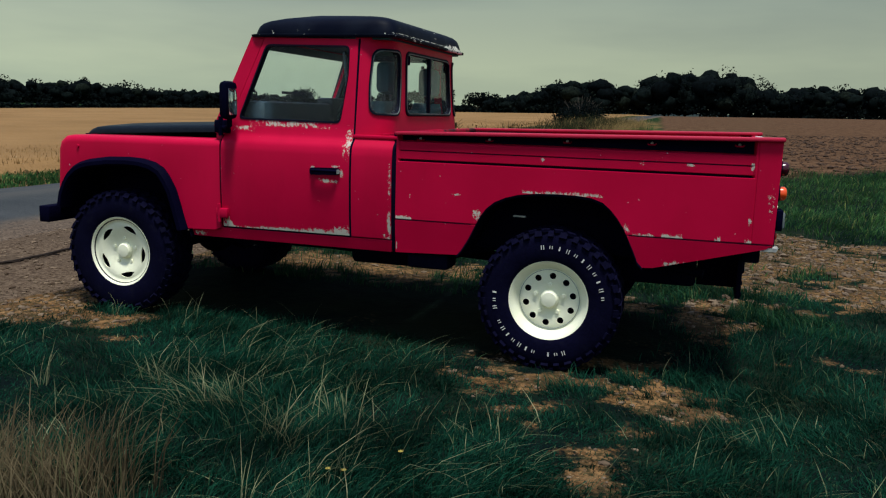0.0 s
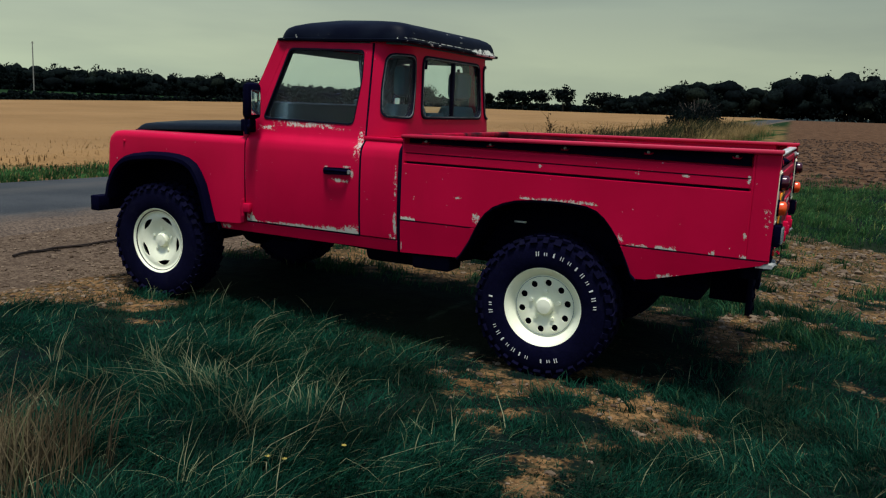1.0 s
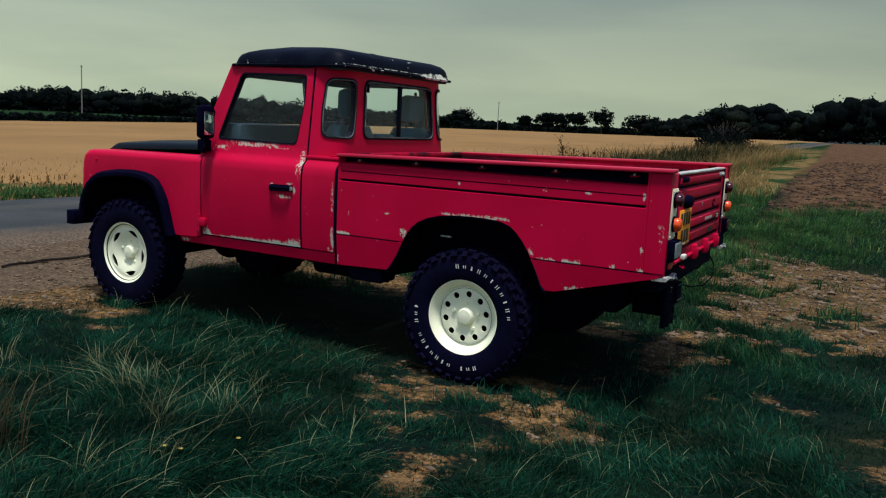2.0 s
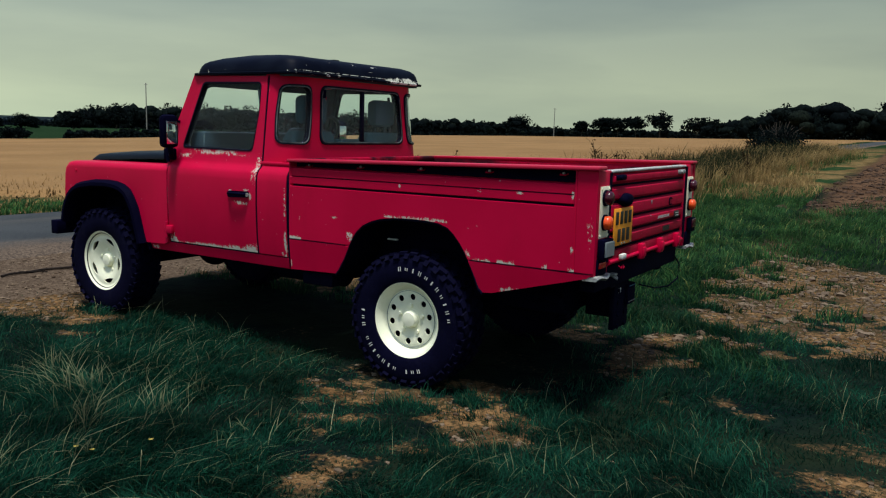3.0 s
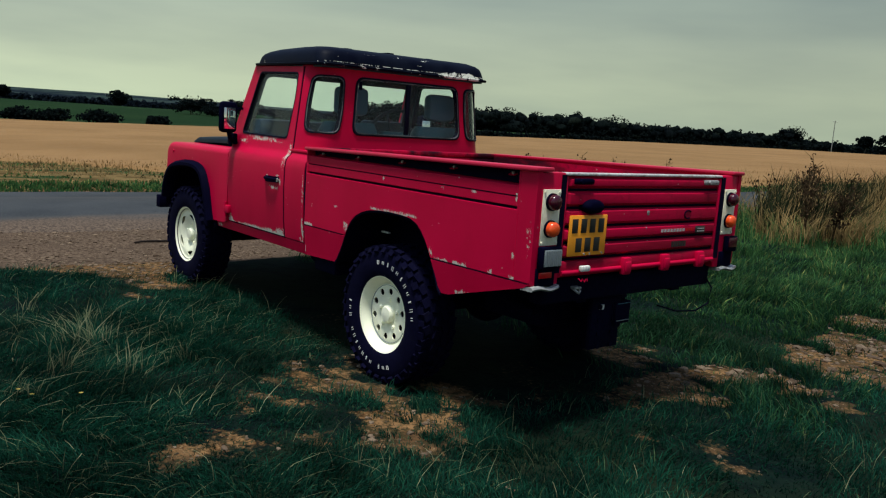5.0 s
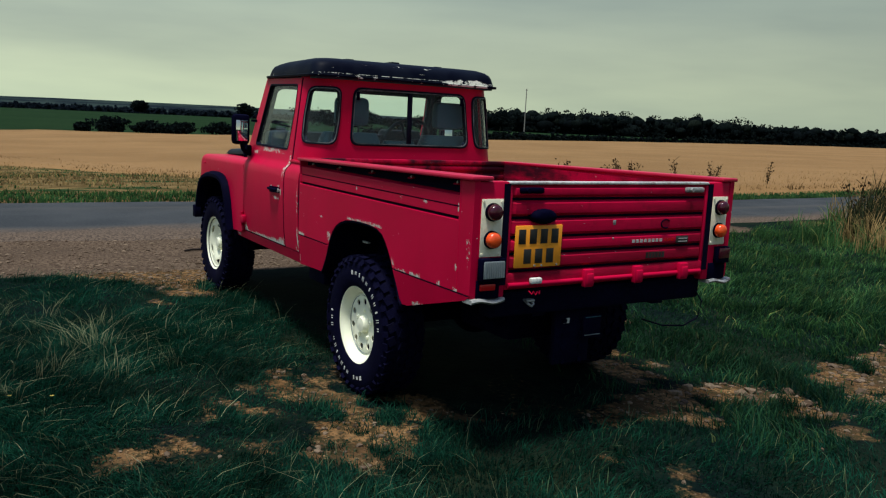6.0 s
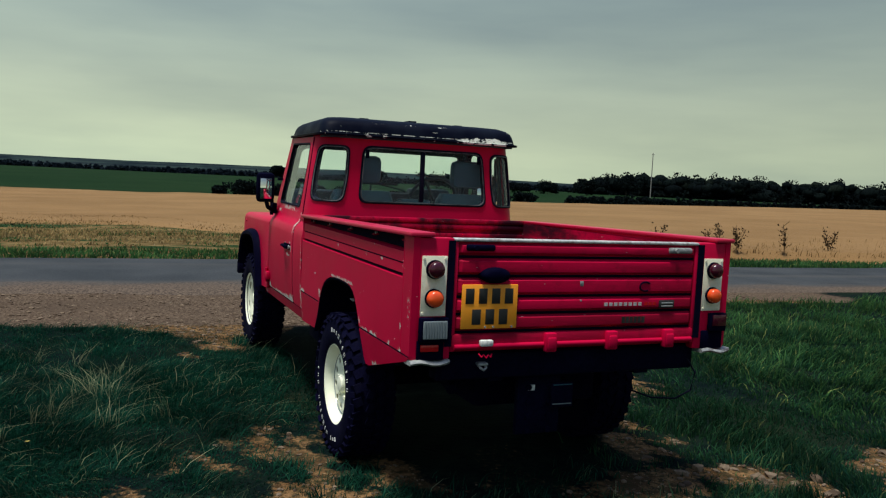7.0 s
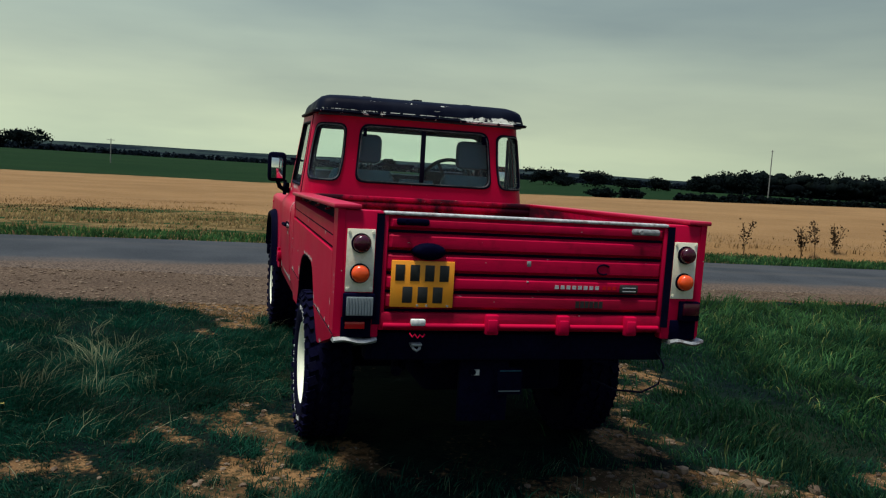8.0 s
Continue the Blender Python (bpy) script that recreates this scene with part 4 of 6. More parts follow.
def stones(name, pts, label, material=None):
    ico = bmesh.new()
    bmesh.ops.create_icosphere(ico, subdivisions=1, radius=1.0)
    base_v = np.array([v.co[:] for v in ico.verts])
    base_f = np.array([[v.index for v in f.verts] for f in ico.faces])
    ico.free()
    n = len(pts)
    v = base_v[None] * rng.uniform(0.7, 1.2, (n, len(base_v), 1))
    size = pts[:, 2][:, None] * rng.uniform(0.6, 1.3, (n, 3)) * np.array([1.0, 0.8, 0.5])
    v = v * size[:, None, :]
    a = rng.uniform(0, 6.28, n)
    c, s_ = np.cos(a)[:, None], np.sin(a)[:, None]
    vx, vy = v[..., 0] * c - v[..., 1] * s_, v[..., 0] * s_ + v[..., 1] * c
    z = land(pts[:, 0], pts[:, 1])[:, None] + v[..., 2] + size[:, 2:3] * 0.25
    v = np.stack([vx + pts[:, 0:1], vy + pts[:, 1:2], z], -1)
    f = (np.arange(n)[:, None, None] * len(base_v) + base_f[None]).reshape(-1, 3)
    ob = sheet(name, v.reshape(-1, 3), f, material or M_STONE, False)
    return tagged(ob, label, "stones", kind="stuff")


def stone_material():
    n = Nodes("field_stone")
    col = n.mix(n.island(), (0.0558, 0.03472, 0.02108), (0.1922, 0.1395, 0.093))
    col = n.mix(n.step(n.noise(50, 3), 0.4, 0.7, 0, 0.5), col, (0.062, 0.0434, 0.031))
    return n.done(col, 0.9, 0.0, 0.2)


M_STONE = stone_material()
M_STICK = surface("wet_dark_wood", (0.012, 0.009, 0.008), (0.026, 0.019, 0.016), 0.9, 0, 6, 50, 0.4, 0.1)
M_CLOD = surface("earth_clod", (0.0341, 0.02108, 0.01488), (0.0744, 0.0465, 0.03224), 0.95, 0, 2, 20, 0.4, 0.1)


def stone_points(n, x0, x1, y0, y1, s0, s1, cut):
    x, y = scatter(n, x0, x1, y0, y1)
    ok = bare_at(x, y) > cut + rng.uniform(-0.1, 0.2, n)
    x, y = x[ok], y[ok]
    return np.stack([x, y, s0 + (s1 - s0) * rng.uniform(0, 1, len(x)) ** 3], 1)


stones("stones", stone_points(1500, 3.4, 6.5, 0.8, 7.0, 0.02, 0.065, 0.5), "larger pale stones on the track")
stones("stones", stone_points(32000, -1.0, 7.0, -3.0, 7.5, 0.004, 0.026, 0.42), "small brown and pale field stones")
gx_ = np.stack([rng.uniform(-2.9, -0.3, 7500), rng.uniform(-5, 7, 7500), 0.006 + 0.024 * rng.uniform(0, 1, 7500) ** 3], 1)
stones("gravel", gx_[bare_at(gx_[:, 0], gx_[:, 1]) > 0.4], "loose gravel between lane and grass")
cl = np.stack([rng.uniform(2.2, 24, 9000), 13.5 + 30 * rng.uniform(0, 1, 9000) ** 1.4, 0.02 + 0.09 * rng.uniform(0, 1, 9000) ** 2], 1)
stones("clods", cl[cl[:, 1] > np.clip(13.6 + 0.75 * (cl[:, 0] - 3.6), 13.0, 16.8)], "brown clods of the ploughed field", M_CLOD)

r = random.Random(9)
bm = bmesh.new()
pts = []
for k in range(15):
    y = -0.66 + k * 0.095
    x = -1.76 + 0.03 * math.sin(y * 5) + r.uniform(-0.012, 0.012)
    pts.append((x, y, float(land(x, y)) + 0.012 + r.uniform(0, 0.008)))
tube(bm, pts, 0.011, 6)
for k in (3, 6, 10):
    x, y, z = pts[k]
    tube(bm, [(x, y, z), (x + 0.05, y + 0.05, z + 0.006), (x + 0.08, y + 0.12, z - 0.004)], 0.006, 5)
branch = finish("fallen_branch", bm, M_STICK)
tagged(branch, "thin dark fallen branch lying on the gravel", "branch")

# ---- trees and hedges ----
M_LEAF = leaf_material("dark_foliage", (0.0016, 0.0034, 0.0052), (0.0062, 0.0110, 0.0105), (0.013, 0.019, 0.014), 0.9, 0.9)
# bluish leaf tone carries the haze of distance in its colour
M_FARLEAF = leaf_material("haze_tinted_foliage", (0.005, 0.009, 0.015), (0.011, 0.018, 0.026), (0.016, 0.024, 0.032), 0.9, 0.9)
M_BARK = surface("bark", (0.035, 0.028, 0.022), (0.07, 0.055, 0.042), 0.9, 0, 6, 50, 0.4)


def crown_cards(centre, radii, n, size, r):
    """Leaf clumps: small tilted leaves gathered on lumps about a centre. Returns corner and face arrays."""
    g = np.random.default_rng(r.randrange(1 << 30))
    radii, centre = np.array(radii, float), np.array(centre, float)
    m = max(6, n // 40)
    d = g.normal(0, 1, (m, 3)) * (1, 1, 0.8)
    d = d / np.linalg.norm(d, axis=1, keepdims=True) * g.uniform(0.30, 0.95, (m, 1))
    q = g.uniform(0.22, 0.48, m)
    k = np.arange(n) % m
    o = g.normal(0, 1, (n, 3))
    o = o / np.linalg.norm(o, axis=1, keepdims=True) * (g.random((n, 1)) ** 0.4) * q[k][:, None]
    p = centre + (d[k] + o) * radii
    a = g.normal(0, 1, (n, 3))
    a /= np.linalg.norm(a, axis=1, keepdims=True)
    b = np.cross(a, g.normal(0, 1, (n, 3)))
    b /= np.linalg.norm(b, axis=1, keepdims=True)
    c = np.cross(a, b)
    s_ = size * g.uniform(0.5, 1.3, (n, 1))
    v = np.stack([p + s_ * (u * a + w * b + 0.25 * u * w * c) for u, w in ((-1, -0.4), (0.3, -0.8), (1, 0.3), (-0.4, 0.8))], 1)
    f = np.arange(n)[:, None, None] * 4 + np.array([[0, 1, 2], [0, 2, 3]])
    return v.reshape(-1, 3), f.reshape(-1, 3)


ICO = bmesh.new()
bmesh.ops.create_icosphere(ICO, subdivisions=2, radius=1.0)
ICO_V, ICO_F = np.array([v.co[:] for v in ICO.verts]), np.array([[v.index for v in f.verts] for f in ICO.faces])
ICO.free()


def crown_mass(centre, radii, lumps, r):
    """The closed inner foliage of a far tree: uneven swellings run together."""
    g = np.random.default_rng(r.randrange(1 << 30))
    d = g.normal(0, 1, (lumps, 3))
    d = d / np.linalg.norm(d, axis=1, keepdims=True) * g.uniform(0.25, 0.62, (lumps, 1))
    q = g.uniform(0.26, 0.44, (lumps, 1, 1))
    v = (d[:, None] + ICO_V[None] * q * g.uniform(0.74, 1.22, (lumps, len(ICO_V), 1))) * np.array(radii, float) + np.array(centre, float)
    f = np.arange(lumps)[:, None, None] * len(ICO_V) + ICO_F[None]
    return v.reshape(-1, 3), f.reshape(-1, 3)


def merged(clumps):
    """Several leaf clumps as one pair of corner and face arrays."""
    start, v, f = 0, [], []
    for a, b in clumps:
        v.append(a)
        f.append(b + start)
        start += len(a)
    return np.concatenate(v), np.concatenate(f)


def at_bearing(b, d):
    return 5.4 + d * math.cos(radians(b)), -3.6 + d * math.sin(radians(b))


def top_z(elev, d):
    return 1.45 + d * math.tan(radians(elev))


def tree(name, b, d, elev, width, seed, label, cards=420, stem=0.3, shape=1.0):
    """A single tree: tapered trunk, limbs and a broken crown. width is in metres."""
    r = random.Random(seed)
    x, y = at_bearing(b, d)
    z0 = float(land(x, y))
    top = top_z(elev, d)
    h = top - z0
    root = new(name)
    root.location = (x, y, z0)
    tagged(root, label, "tree")
    bm = bmesh.new()
    pts = [(0.02 * h * math.sin(t * 4 + seed), 0.02 * h * math.cos(t * 3 + seed), -0.3 + (h * 0.8 + 0.3) * t) for t in (0, 0.2, 0.4, 0.6, 0.8, 1)]
    for i in range(5):
        rod(bm, pts[i], pts[i + 1], h * 0.028 * (1 - 0.16 * i), h * 0.028 * (1 - 0.16 * (i + 1)), 8, False)
    limbs = []
    for k in range(7):
        t = r.uniform(stem, 0.85)
        a = r.uniform(0, 6.28)
        p = Vector((0, 0, h * 0.8 * t))
        q = p + Vector((math.cos(a) * width * 0.33, math.sin(a) * width * 0.33, h * r.uniform(0.08, 0.2)))
        rod(bm, p, q, h * 0.012, h * 0.004, 6, False)
        limbs.append(q)
    part("trunk", bm, M_BARK, root)
    lo = h * stem
    clumps = [crown_cards((0, 0, (h + lo) / 2), (width / 2, width / 2, (h - lo) / 2 * shape), cards, max(0.16, d * 0.0011), r)]
    clumps.append(crown_mass((0, 0, (h + lo) / 2), (width * 0.42, width * 0.42, (h - lo) * 0.42), 6, r))
    clumps += [crown_cards(q, (width * 0.22, width * 0.22, h * 0.12), cards // 9, max(0.15, d * 0.001), r) for q in limbs]
    c = sheet("crown", *merged(clumps), M_LEAF, False)
    c.parent = root


def woodland(name, profile, d, depth, seed, label, step=1.0, hide=0.0, leaf=None, lift=0.16, rows=3, edge=0.0, each=340):
    """A band of many trees whose tops follow (bearing, elevation) pairs."""
    r = random.Random(seed)
    bs = [p[0] for p in profile]
    clumps = []
    b = min(bs)
    while b < max(bs):
        e = float(np.interp(b, bs, [p[1] for p in profile]))
        for row in range(rows):
            dd = (d if not edge else float(corn_edge(b)) + edge) + row * depth / 3 + r.uniform(0, depth / 4)
            bb = b + r.uniform(-0.4, 0.4) * step
            x, y = at_bearing(bb, dd)
            z0 = float(land(x, y)) - hide
            top = top_z(e + lift + abs(e + lift) * r.uniform(-0.08, 0.12), dd)
            h = max(1.2, top - z0)
            wd = h * r.uniform(0.45, 0.75)
            clumps.append(crown_mass((x, y, z0 + h * 0.5), (wd, wd, h * 0.52), 3 if each < 200 else 7, r))
            clumps.append(crown_cards((x, y, z0 + h * 0.5), (wd, wd, h * 0.50), each, max(0.22, dd * 0.0012), r))
            clumps.append(crown_cards((x, y, z0 + h * 0.2), (wd * 1.2, wd * 1.2, h * 0.26), each // 2, max(0.3, dd * 0.0018), r))
        b += step * r.uniform(0.7, 1.3)
    ob = sheet(name, *merged(clumps), leaf or M_LEAF, True)
    tagged(ob, label, "woodland", kind="stuff")


woodland("woodland", [(60, 1.8), (74, 1.9), (80.3, 2.0), (84, 1.95), (87, 2.25), (89, 2.95), (91.5, 2.9), (93.2, 2.55), (95, 1.95), (97.5, 2.2), (99, 2.15), (101.3, 1.75), (103, 1.2), (104.5, 0.6)], 215, 40, 11, "dark broadleaved wood behind the ploughed field", 1.0)
woodland("woodland", [(105, 0.20), (111, 0.25), (114, 0.30), (118, 0.55), (121, 0.75), (124, 0.75), (128, 0.85), (131, 1.12), (134, 0.92), (136, 1.1), (139, 1.05), (142, 1.05), (144.8, 1.1), (146.2, 0.7), (148, 0.35)], 330, 50, 12, "dark line of trees beyond the corn", 0.75, 1.0)
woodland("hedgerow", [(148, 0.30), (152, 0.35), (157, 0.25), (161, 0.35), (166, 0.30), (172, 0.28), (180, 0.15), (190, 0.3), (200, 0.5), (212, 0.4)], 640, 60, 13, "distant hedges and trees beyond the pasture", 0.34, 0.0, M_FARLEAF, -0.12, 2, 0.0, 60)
woodland("hedgerow", [(117, -0.02), (124, -0.05), (130, -0.12), (137, -0.25), (143, -0.35), (147.5, -0.45)], 0, 6, 16, "low dark hedge along the corn's far edge", 0.22, 0.3, None, 0.0, 1, 8.0, 120)
woodland("hedgerow", [(100, 0.25), (106, 0.25), (112, 0.22), (118, 0.25)], 300, 20, 15, "low hedge behind the corn", 0.6, 0.5)

for k, (b, e, wd, dd) in enumerate(((111.6, 1.30, 9.0, 290), (110.6, 1.38, 8.5, 290), (109.4, 1.38, 8.5, 290), (107.8, 1.66, 9.5, 290), (105.4, 1.35, 9.5, 290), (104.3, 1.2, 8.0, 290), (113.0, 1.05, 6.0, 290), (117.5, 1.25, 11.0, 320))):
    tree("tree", b, dd, e, wd, 200 + k, "dark broadleaved field tree standing behind the corn", 1100, 0.26)
for k, (b, e, wd, dd) in enumerate(((157.3, 0.76, 14.0, 260), (153.7, 0.76, 11.0, 260), (149.5, 0.46, 9.0, 260), (155.9, 0.14, 7.0, 240), (151.6, 0.26, 8.5, 260), (161.7, 0.74, 12.0, 520), (168.5, 0.62, 11.0, 560), (191.8, 1.02, 26.0, 480), (193.6, 0.8, 14.0, 480), (144.2, 1.25, 10.0, 300), (146.8, 0.85, 7.5, 260))):
    tree("tree", b, dd, e, wd, 240 + k, "dark rounded hedgerow tree at the pasture edge", 1500, 0.06)
# bushes along the corn's far edge
for k, (b, e, wd, dd) in enumerate(((169.8, -0.42, 7.0, 168), (167.2, -0.66, 6.8, 168), (165.6, -0.68, 7.4, 168), (162.6, -0.55, 7.0, 168), (152.4, -0.42, 6.4, 172), (150.4, -0.35, 5.0, 172), (159.3, -0.72, 4.6, 168), (171.5, -1.0, 3.6, 168))):
    r = random.Random(400 + k)
    dd, wd = float(corn_edge(b)) + 7.0, wd * (float(corn_edge(b)) + 7.0) / dd
    x, y = at_bearing(b, dd)
    z0 = float(land(x, y))
    h = max(1.2, top_z(e, dd) - z0)
    v, f = crown_cards((0, 0, h * 0.45), (wd / 2, wd / 2, h * 0.55), 1800, 0.15, r)
    root = sheet("bush", v, f, M_LEAF, False)
    root.location = (x, y, z0)
    tagged(root, "round dark hawthorn bush in the green pasture", "bush", "pasture bushes")
# the lone bush on the verge
r = random.Random(77)
bx, by = 3.6 + 46 * math.cos(radians(98.0)), -5.2 + 46 * math.sin(radians(98.0))
z0 = float(land(bx, by))
v, f = crown_cards((0, 0, 0.85), (1.3, 1.25, 0.95), 8000, 0.055, r)
bush = sheet("verge_bush", v, f, M_LEAF, False)
bush.location = (bx, by, z0)
tagged(bush, "dense dark bush with thin top twigs beside the track", "bush")
bm = bmesh.new()
for k in range(46):
    a, l = r.uniform(0, 6.28), r.uniform(0, 1.2)
    x1, y1 = math.cos(a) * l, math.sin(a) * l
    tube(bm, [(x1 * 0.4, y1 * 0.4, 0.1), (x1 * 0.8, y1 * 0.8, 1.4), (x1 * 1.1 + r.gauss(0, 0.1), y1 * 1.1 + r.gauss(0, 0.1), r.uniform(1.5, 2.15) - 0.25 * l)], 0.010, 4)
part("twig", bm, M_BARK, bush, smooth=0)

# ---- poles along the fields ----
M_POLE = surface("weathered_pole", (0.16, 0.15, 0.13), (0.26, 0.245, 0.22), 0.9, 0, 3, 30, 0.3)


def pole(b, d, base_e, top_e, arm):
    x, y = at_bearing(b, d)
    z0 = min(float(land(x, y)), top_z(base_e, d)) - 0.4
    z1 = top_z(top_e, d)
    bm = bmesh.new()
    rod(bm, (x, y, z0), (x + 0.05, y, z1), 0.15, 0.11, 10)
    root = finish("utility_pole", bm, M_POLE)
    tagged(root, "tall weathered wooden utility pole standing in the corn", "utility pole", "utility poles")
    side = Vector((-math.sin(radians(b)), math.cos(radians(b)), 0))
    c = Vector((x + 0.05, y, z1 - 0.35))
    bm = bmesh.new()
    rod(bm, c - side * arm, c + side * arm, 0.06, seg=6)
    part("crossarm", bm, M_POLE, root)
    for k in (-0.9, 0.0, 0.9):
        bm = bmesh.new()
        q = c + side * arm * k
        rod(bm, q, q + Vector((0, 0, 0.28)), 0.05, 0.04, 6)
        part("insulator", bm, M_RIM, root)


pole(142.44, 215, -0.95, 2.64, 0.35)
pole(114.9, 300, -0.15, 1.78, 0.7)
pole(186.5, 230, -1.48, 0.72, 1.0)

# a few yellow flower heads in the grass
M_PETAL = surface("yellow_petal", (0.20, 0.16, 0.02), (0.26, 0.20, 0.03), 0.7, 0, 30, 90, 0.1)
for x, y, h in ((2.30, -2.62, 0.07), (2.34, -2.57, 0.05), (2.50, -2.39, 0.08)):
    z0 = float(land(x, y))
    bm = bmesh.new()
    tube(bm, [(x, y, z0 - 0.005), (x + 0.006, y, z0 + h * 0.6), (x + 0.01, y - 0.004, z0 + h)], 0.002, 5)
    root = finish("wild_flower", bm, M_GRASS)
    tagged(root, "small yellow wild flower on a thin stalk in the grass", "flower", "yellow flowers in the grass")
    bm = bmesh.new()
    for k in range(9):
        a = 2 * math.pi * k / 9
        c, s_ = math.cos(a), math.sin(a)
        p = Vector((x + 0.01, y - 0.004, z0 + h))
        vs = [bm.verts.new(p + Vector(q)) for q in ((0, 0, 0), (c * 0.008 - s_ * 0.003, s_ * 0.008 + c * 0.003, 0.003), (c * 0.013, s_ * 0.013, 0.005), (c * 0.008 + s_ * 0.003, s_ * 0.008 - c * 0.003, 0.003))]
        bm.faces.new(vs)
    part("petals", bm, M_PETAL, root, "yellow petals", smooth=0)

# ---- the pickup truck ----
# x runs from nose (-) to tail (+), the front axle at 0; the near side is -y
truck = new("pickup_truck")
tagged(truck, "red long-bed pickup truck with flaking paint, black roof and cream wheels", "pickup truck")

SIDE = [(0.54, 0.812), (0.62, 0.828), (0.75, 0.842), (0.95, 0.85), (1.10, 0.848), (1.145, 0.842), (1.17, 0.828), (1.19, 0.806), (1.215, 0.792), (1.28, 0.785), (1.80, 0.722)]
SIDE_CUTS = [r[0] for r in SIDE[1:-1]]


def side_place(s, extra=0.0):
    return lambda u, v, w: Vector((u, s * (table(SIDE, v) + extra - w), v))


def front_wing(s):
    out = [(-0.478, 0.728), (-0.470, 1.06), (-0.452, 1.115), (-0.41, 1.148), (-0.36, 1.156), (0.741, 1.166), (0.741, 0.625), (0.70, 0.612), (0.515, 0.606)]
    arch = [(0.508, 0.61), (0.456, 0.765), (0.43, 0.845), (0.387, 0.921), (0.345, 0.972), (0.285, 1.005), (0.2, 1.024), (0.095, 1.03), (-0.06, 1.025), (-0.213, 1.003), (-0.275, 0.985), (-0.327, 0.957), (-0.375, 0.915), (-0.411, 0.863), (-0.445, 0.79), (-0.462, 0.73)]
    bm = bmesh.new()
    vs = [bm.verts.new((p[0], s * 0.848, p[1])) for p in out + arch]
    f = bm.faces.new(vs)
    ex = bmesh.ops.extrude_face_region(bm, geom=[f])
    for g in ex["geom"]:
        if isinstance(g, bmesh.types.BMVert):
            g.co.y = s * 0.56
    sharp = []
    for ed in bm.edges:
        a, b = ed.verts
        if abs(abs(a.co.y) - 0.848) < 1e-4 and abs(abs(b.co.y) - 0.848) < 1e-4 and min(a.co.z, b.co.z) > 0.70:
            top = min(a.co.z, b.co.z) > 1.14
            nose = max(a.co.x, b.co.x) < -0.35 and not (a.co.x > -0.466 and a.co.z < 1.0) and not (b.co.x > -0.466 and b.co.z < 1.0)
            if top or nose:
                sharp.append(ed)
    bmesh.ops.bevel(bm, geom=sharp, offset=0.045, segments=5, affect="EDGES", profile=0.5)
    bmesh.ops.triangulate(bm, faces=[q for q in bm.faces if len(q.verts) > 6])
    wing = part("front_wing", bm, M_WING, truck, smooth=40)
    # moulded black arch flare
    pts = [(0.505, 0.60)] + arch[1:-1] + [(-0.465, 0.70)]
    bm = bmesh.new()
    rings = []
    for i, (x, z) in enumerate(pts):
        n = Vector((x - 0.0, 0, z - 0.52)).normalized()
        rings.append([bm.verts.new((x + n.x * a, s * b, z + n.z * a)) for a, b in ((0.004, 0.846), (0.0, 0.868), (-0.018, 0.896), (-0.042, 0.898), (-0.055, 0.88), (-0.055, 0.80), (-0.01, 0.80))])
    join_rings(bm, rings, True)
    part("wheel_arch_flare", bm, M_BLACK, truck, "black moulded plastic arch flare")
    # inner wheel housing
    bm = bmesh.new()
    rings = []
    for x, z in [(0.53, 0.56)] + arch + [(-0.47, 0.62)]:
        rings.append([bm.verts.new((x, s * 0.842, z - 0.008)), bm.verts.new((x, s * 0.50, z - 0.008)), bm.verts.new((x, s * 0.50, z + 0.03)), bm.verts.new((x, s * 0.842, z - 0.004))])
    join_rings(bm, rings, True)
    inner = panel([(0.53, 0.56)] + arch + [(-0.47, 0.56)], [], lambda u, v, w: Vector((u, s * (0.50 - w), v)), 0.01)
    part("wheel_housing_wall", inner, M_DARK, truck)
    part("wheel_housing", bm, M_DARK, truck)
    # side repeater and wing vent plate
    bm = bmesh.new()
    rod(bm, (-0.30, s * 0.845, 1.085), (-0.30, s * 0.856, 1.085), 0.012, 0.009)
    part("side_plug", bm, M_RED, wing)
    bm = boxes((0.722, 0.80, s * 0.835, s * 0.868, 0.69, 0.75), bevel=0.008)
    rod(bm, (0.742, s * 0.858, 0.665), (0.742, s * 0.858, 0.775), 0.012)
    part("door_hinge", bm, M_RED, truck)
    return wing


for s in (-1, 1):
    front_wing(s)

# bonnet: a slightly crowned black lid with turned-down edges
bm = bmesh.new()
rings = []
for x, zt in ((-0.40, 1.165), (-0.385, 1.19), (-0.34, 1.207), (-0.1, 1.218), (0.3, 1.236), (0.62, 1.248), (0.69, 1.248)):
    ring = []
    for y, dz in ((-0.635, -0.045), (-0.632, -0.02), (-0.61, -0.003), (-0.5, 0.006), (-0.25, 0.018), (0, 0.022), (0.25, 0.018), (0.5, 0.006), (0.61, -0.003), (0.632, -0.02), (0.635, -0.045)):
        z = max(1.16, zt + dz)
        ring.append(bm.verts.new((x, y, z)))
    rings.append(ring)
join_rings(bm, rings, closed=False)
part("bonnet", bm, M_BONNET, truck, "satin black bonnet", smooth=50)
bm = boxes((-0.45, 0.70, -0.60, 0.60, 1.08, 1.158))
part("bonnet_landing", bm, M_DARK, truck)
part("front_panel", boxes((-0.47, -0.44, -0.56, 0.56, 0.62, 1.15), bevel=0.006), M_DARK, truck)
bm = boxes((-0.615, -0.535, -0.875, 0.875, 0.575, 0.682), bevel=0.008)
part("front_bumper", bm, M_BLACK, truck, "black steel channel bumper")
for s in (-1, 1):
    part("bumper_iron", boxes((-0.54, -0.40, s * 0.36, s * 0.44, 0.57, 0.66)), M_DARK, truck)
part("bulkhead", boxes((0.69, 0.735, -0.80, 0.80, 0.60, 1.245), bevel=0.01), M_RED, truck)
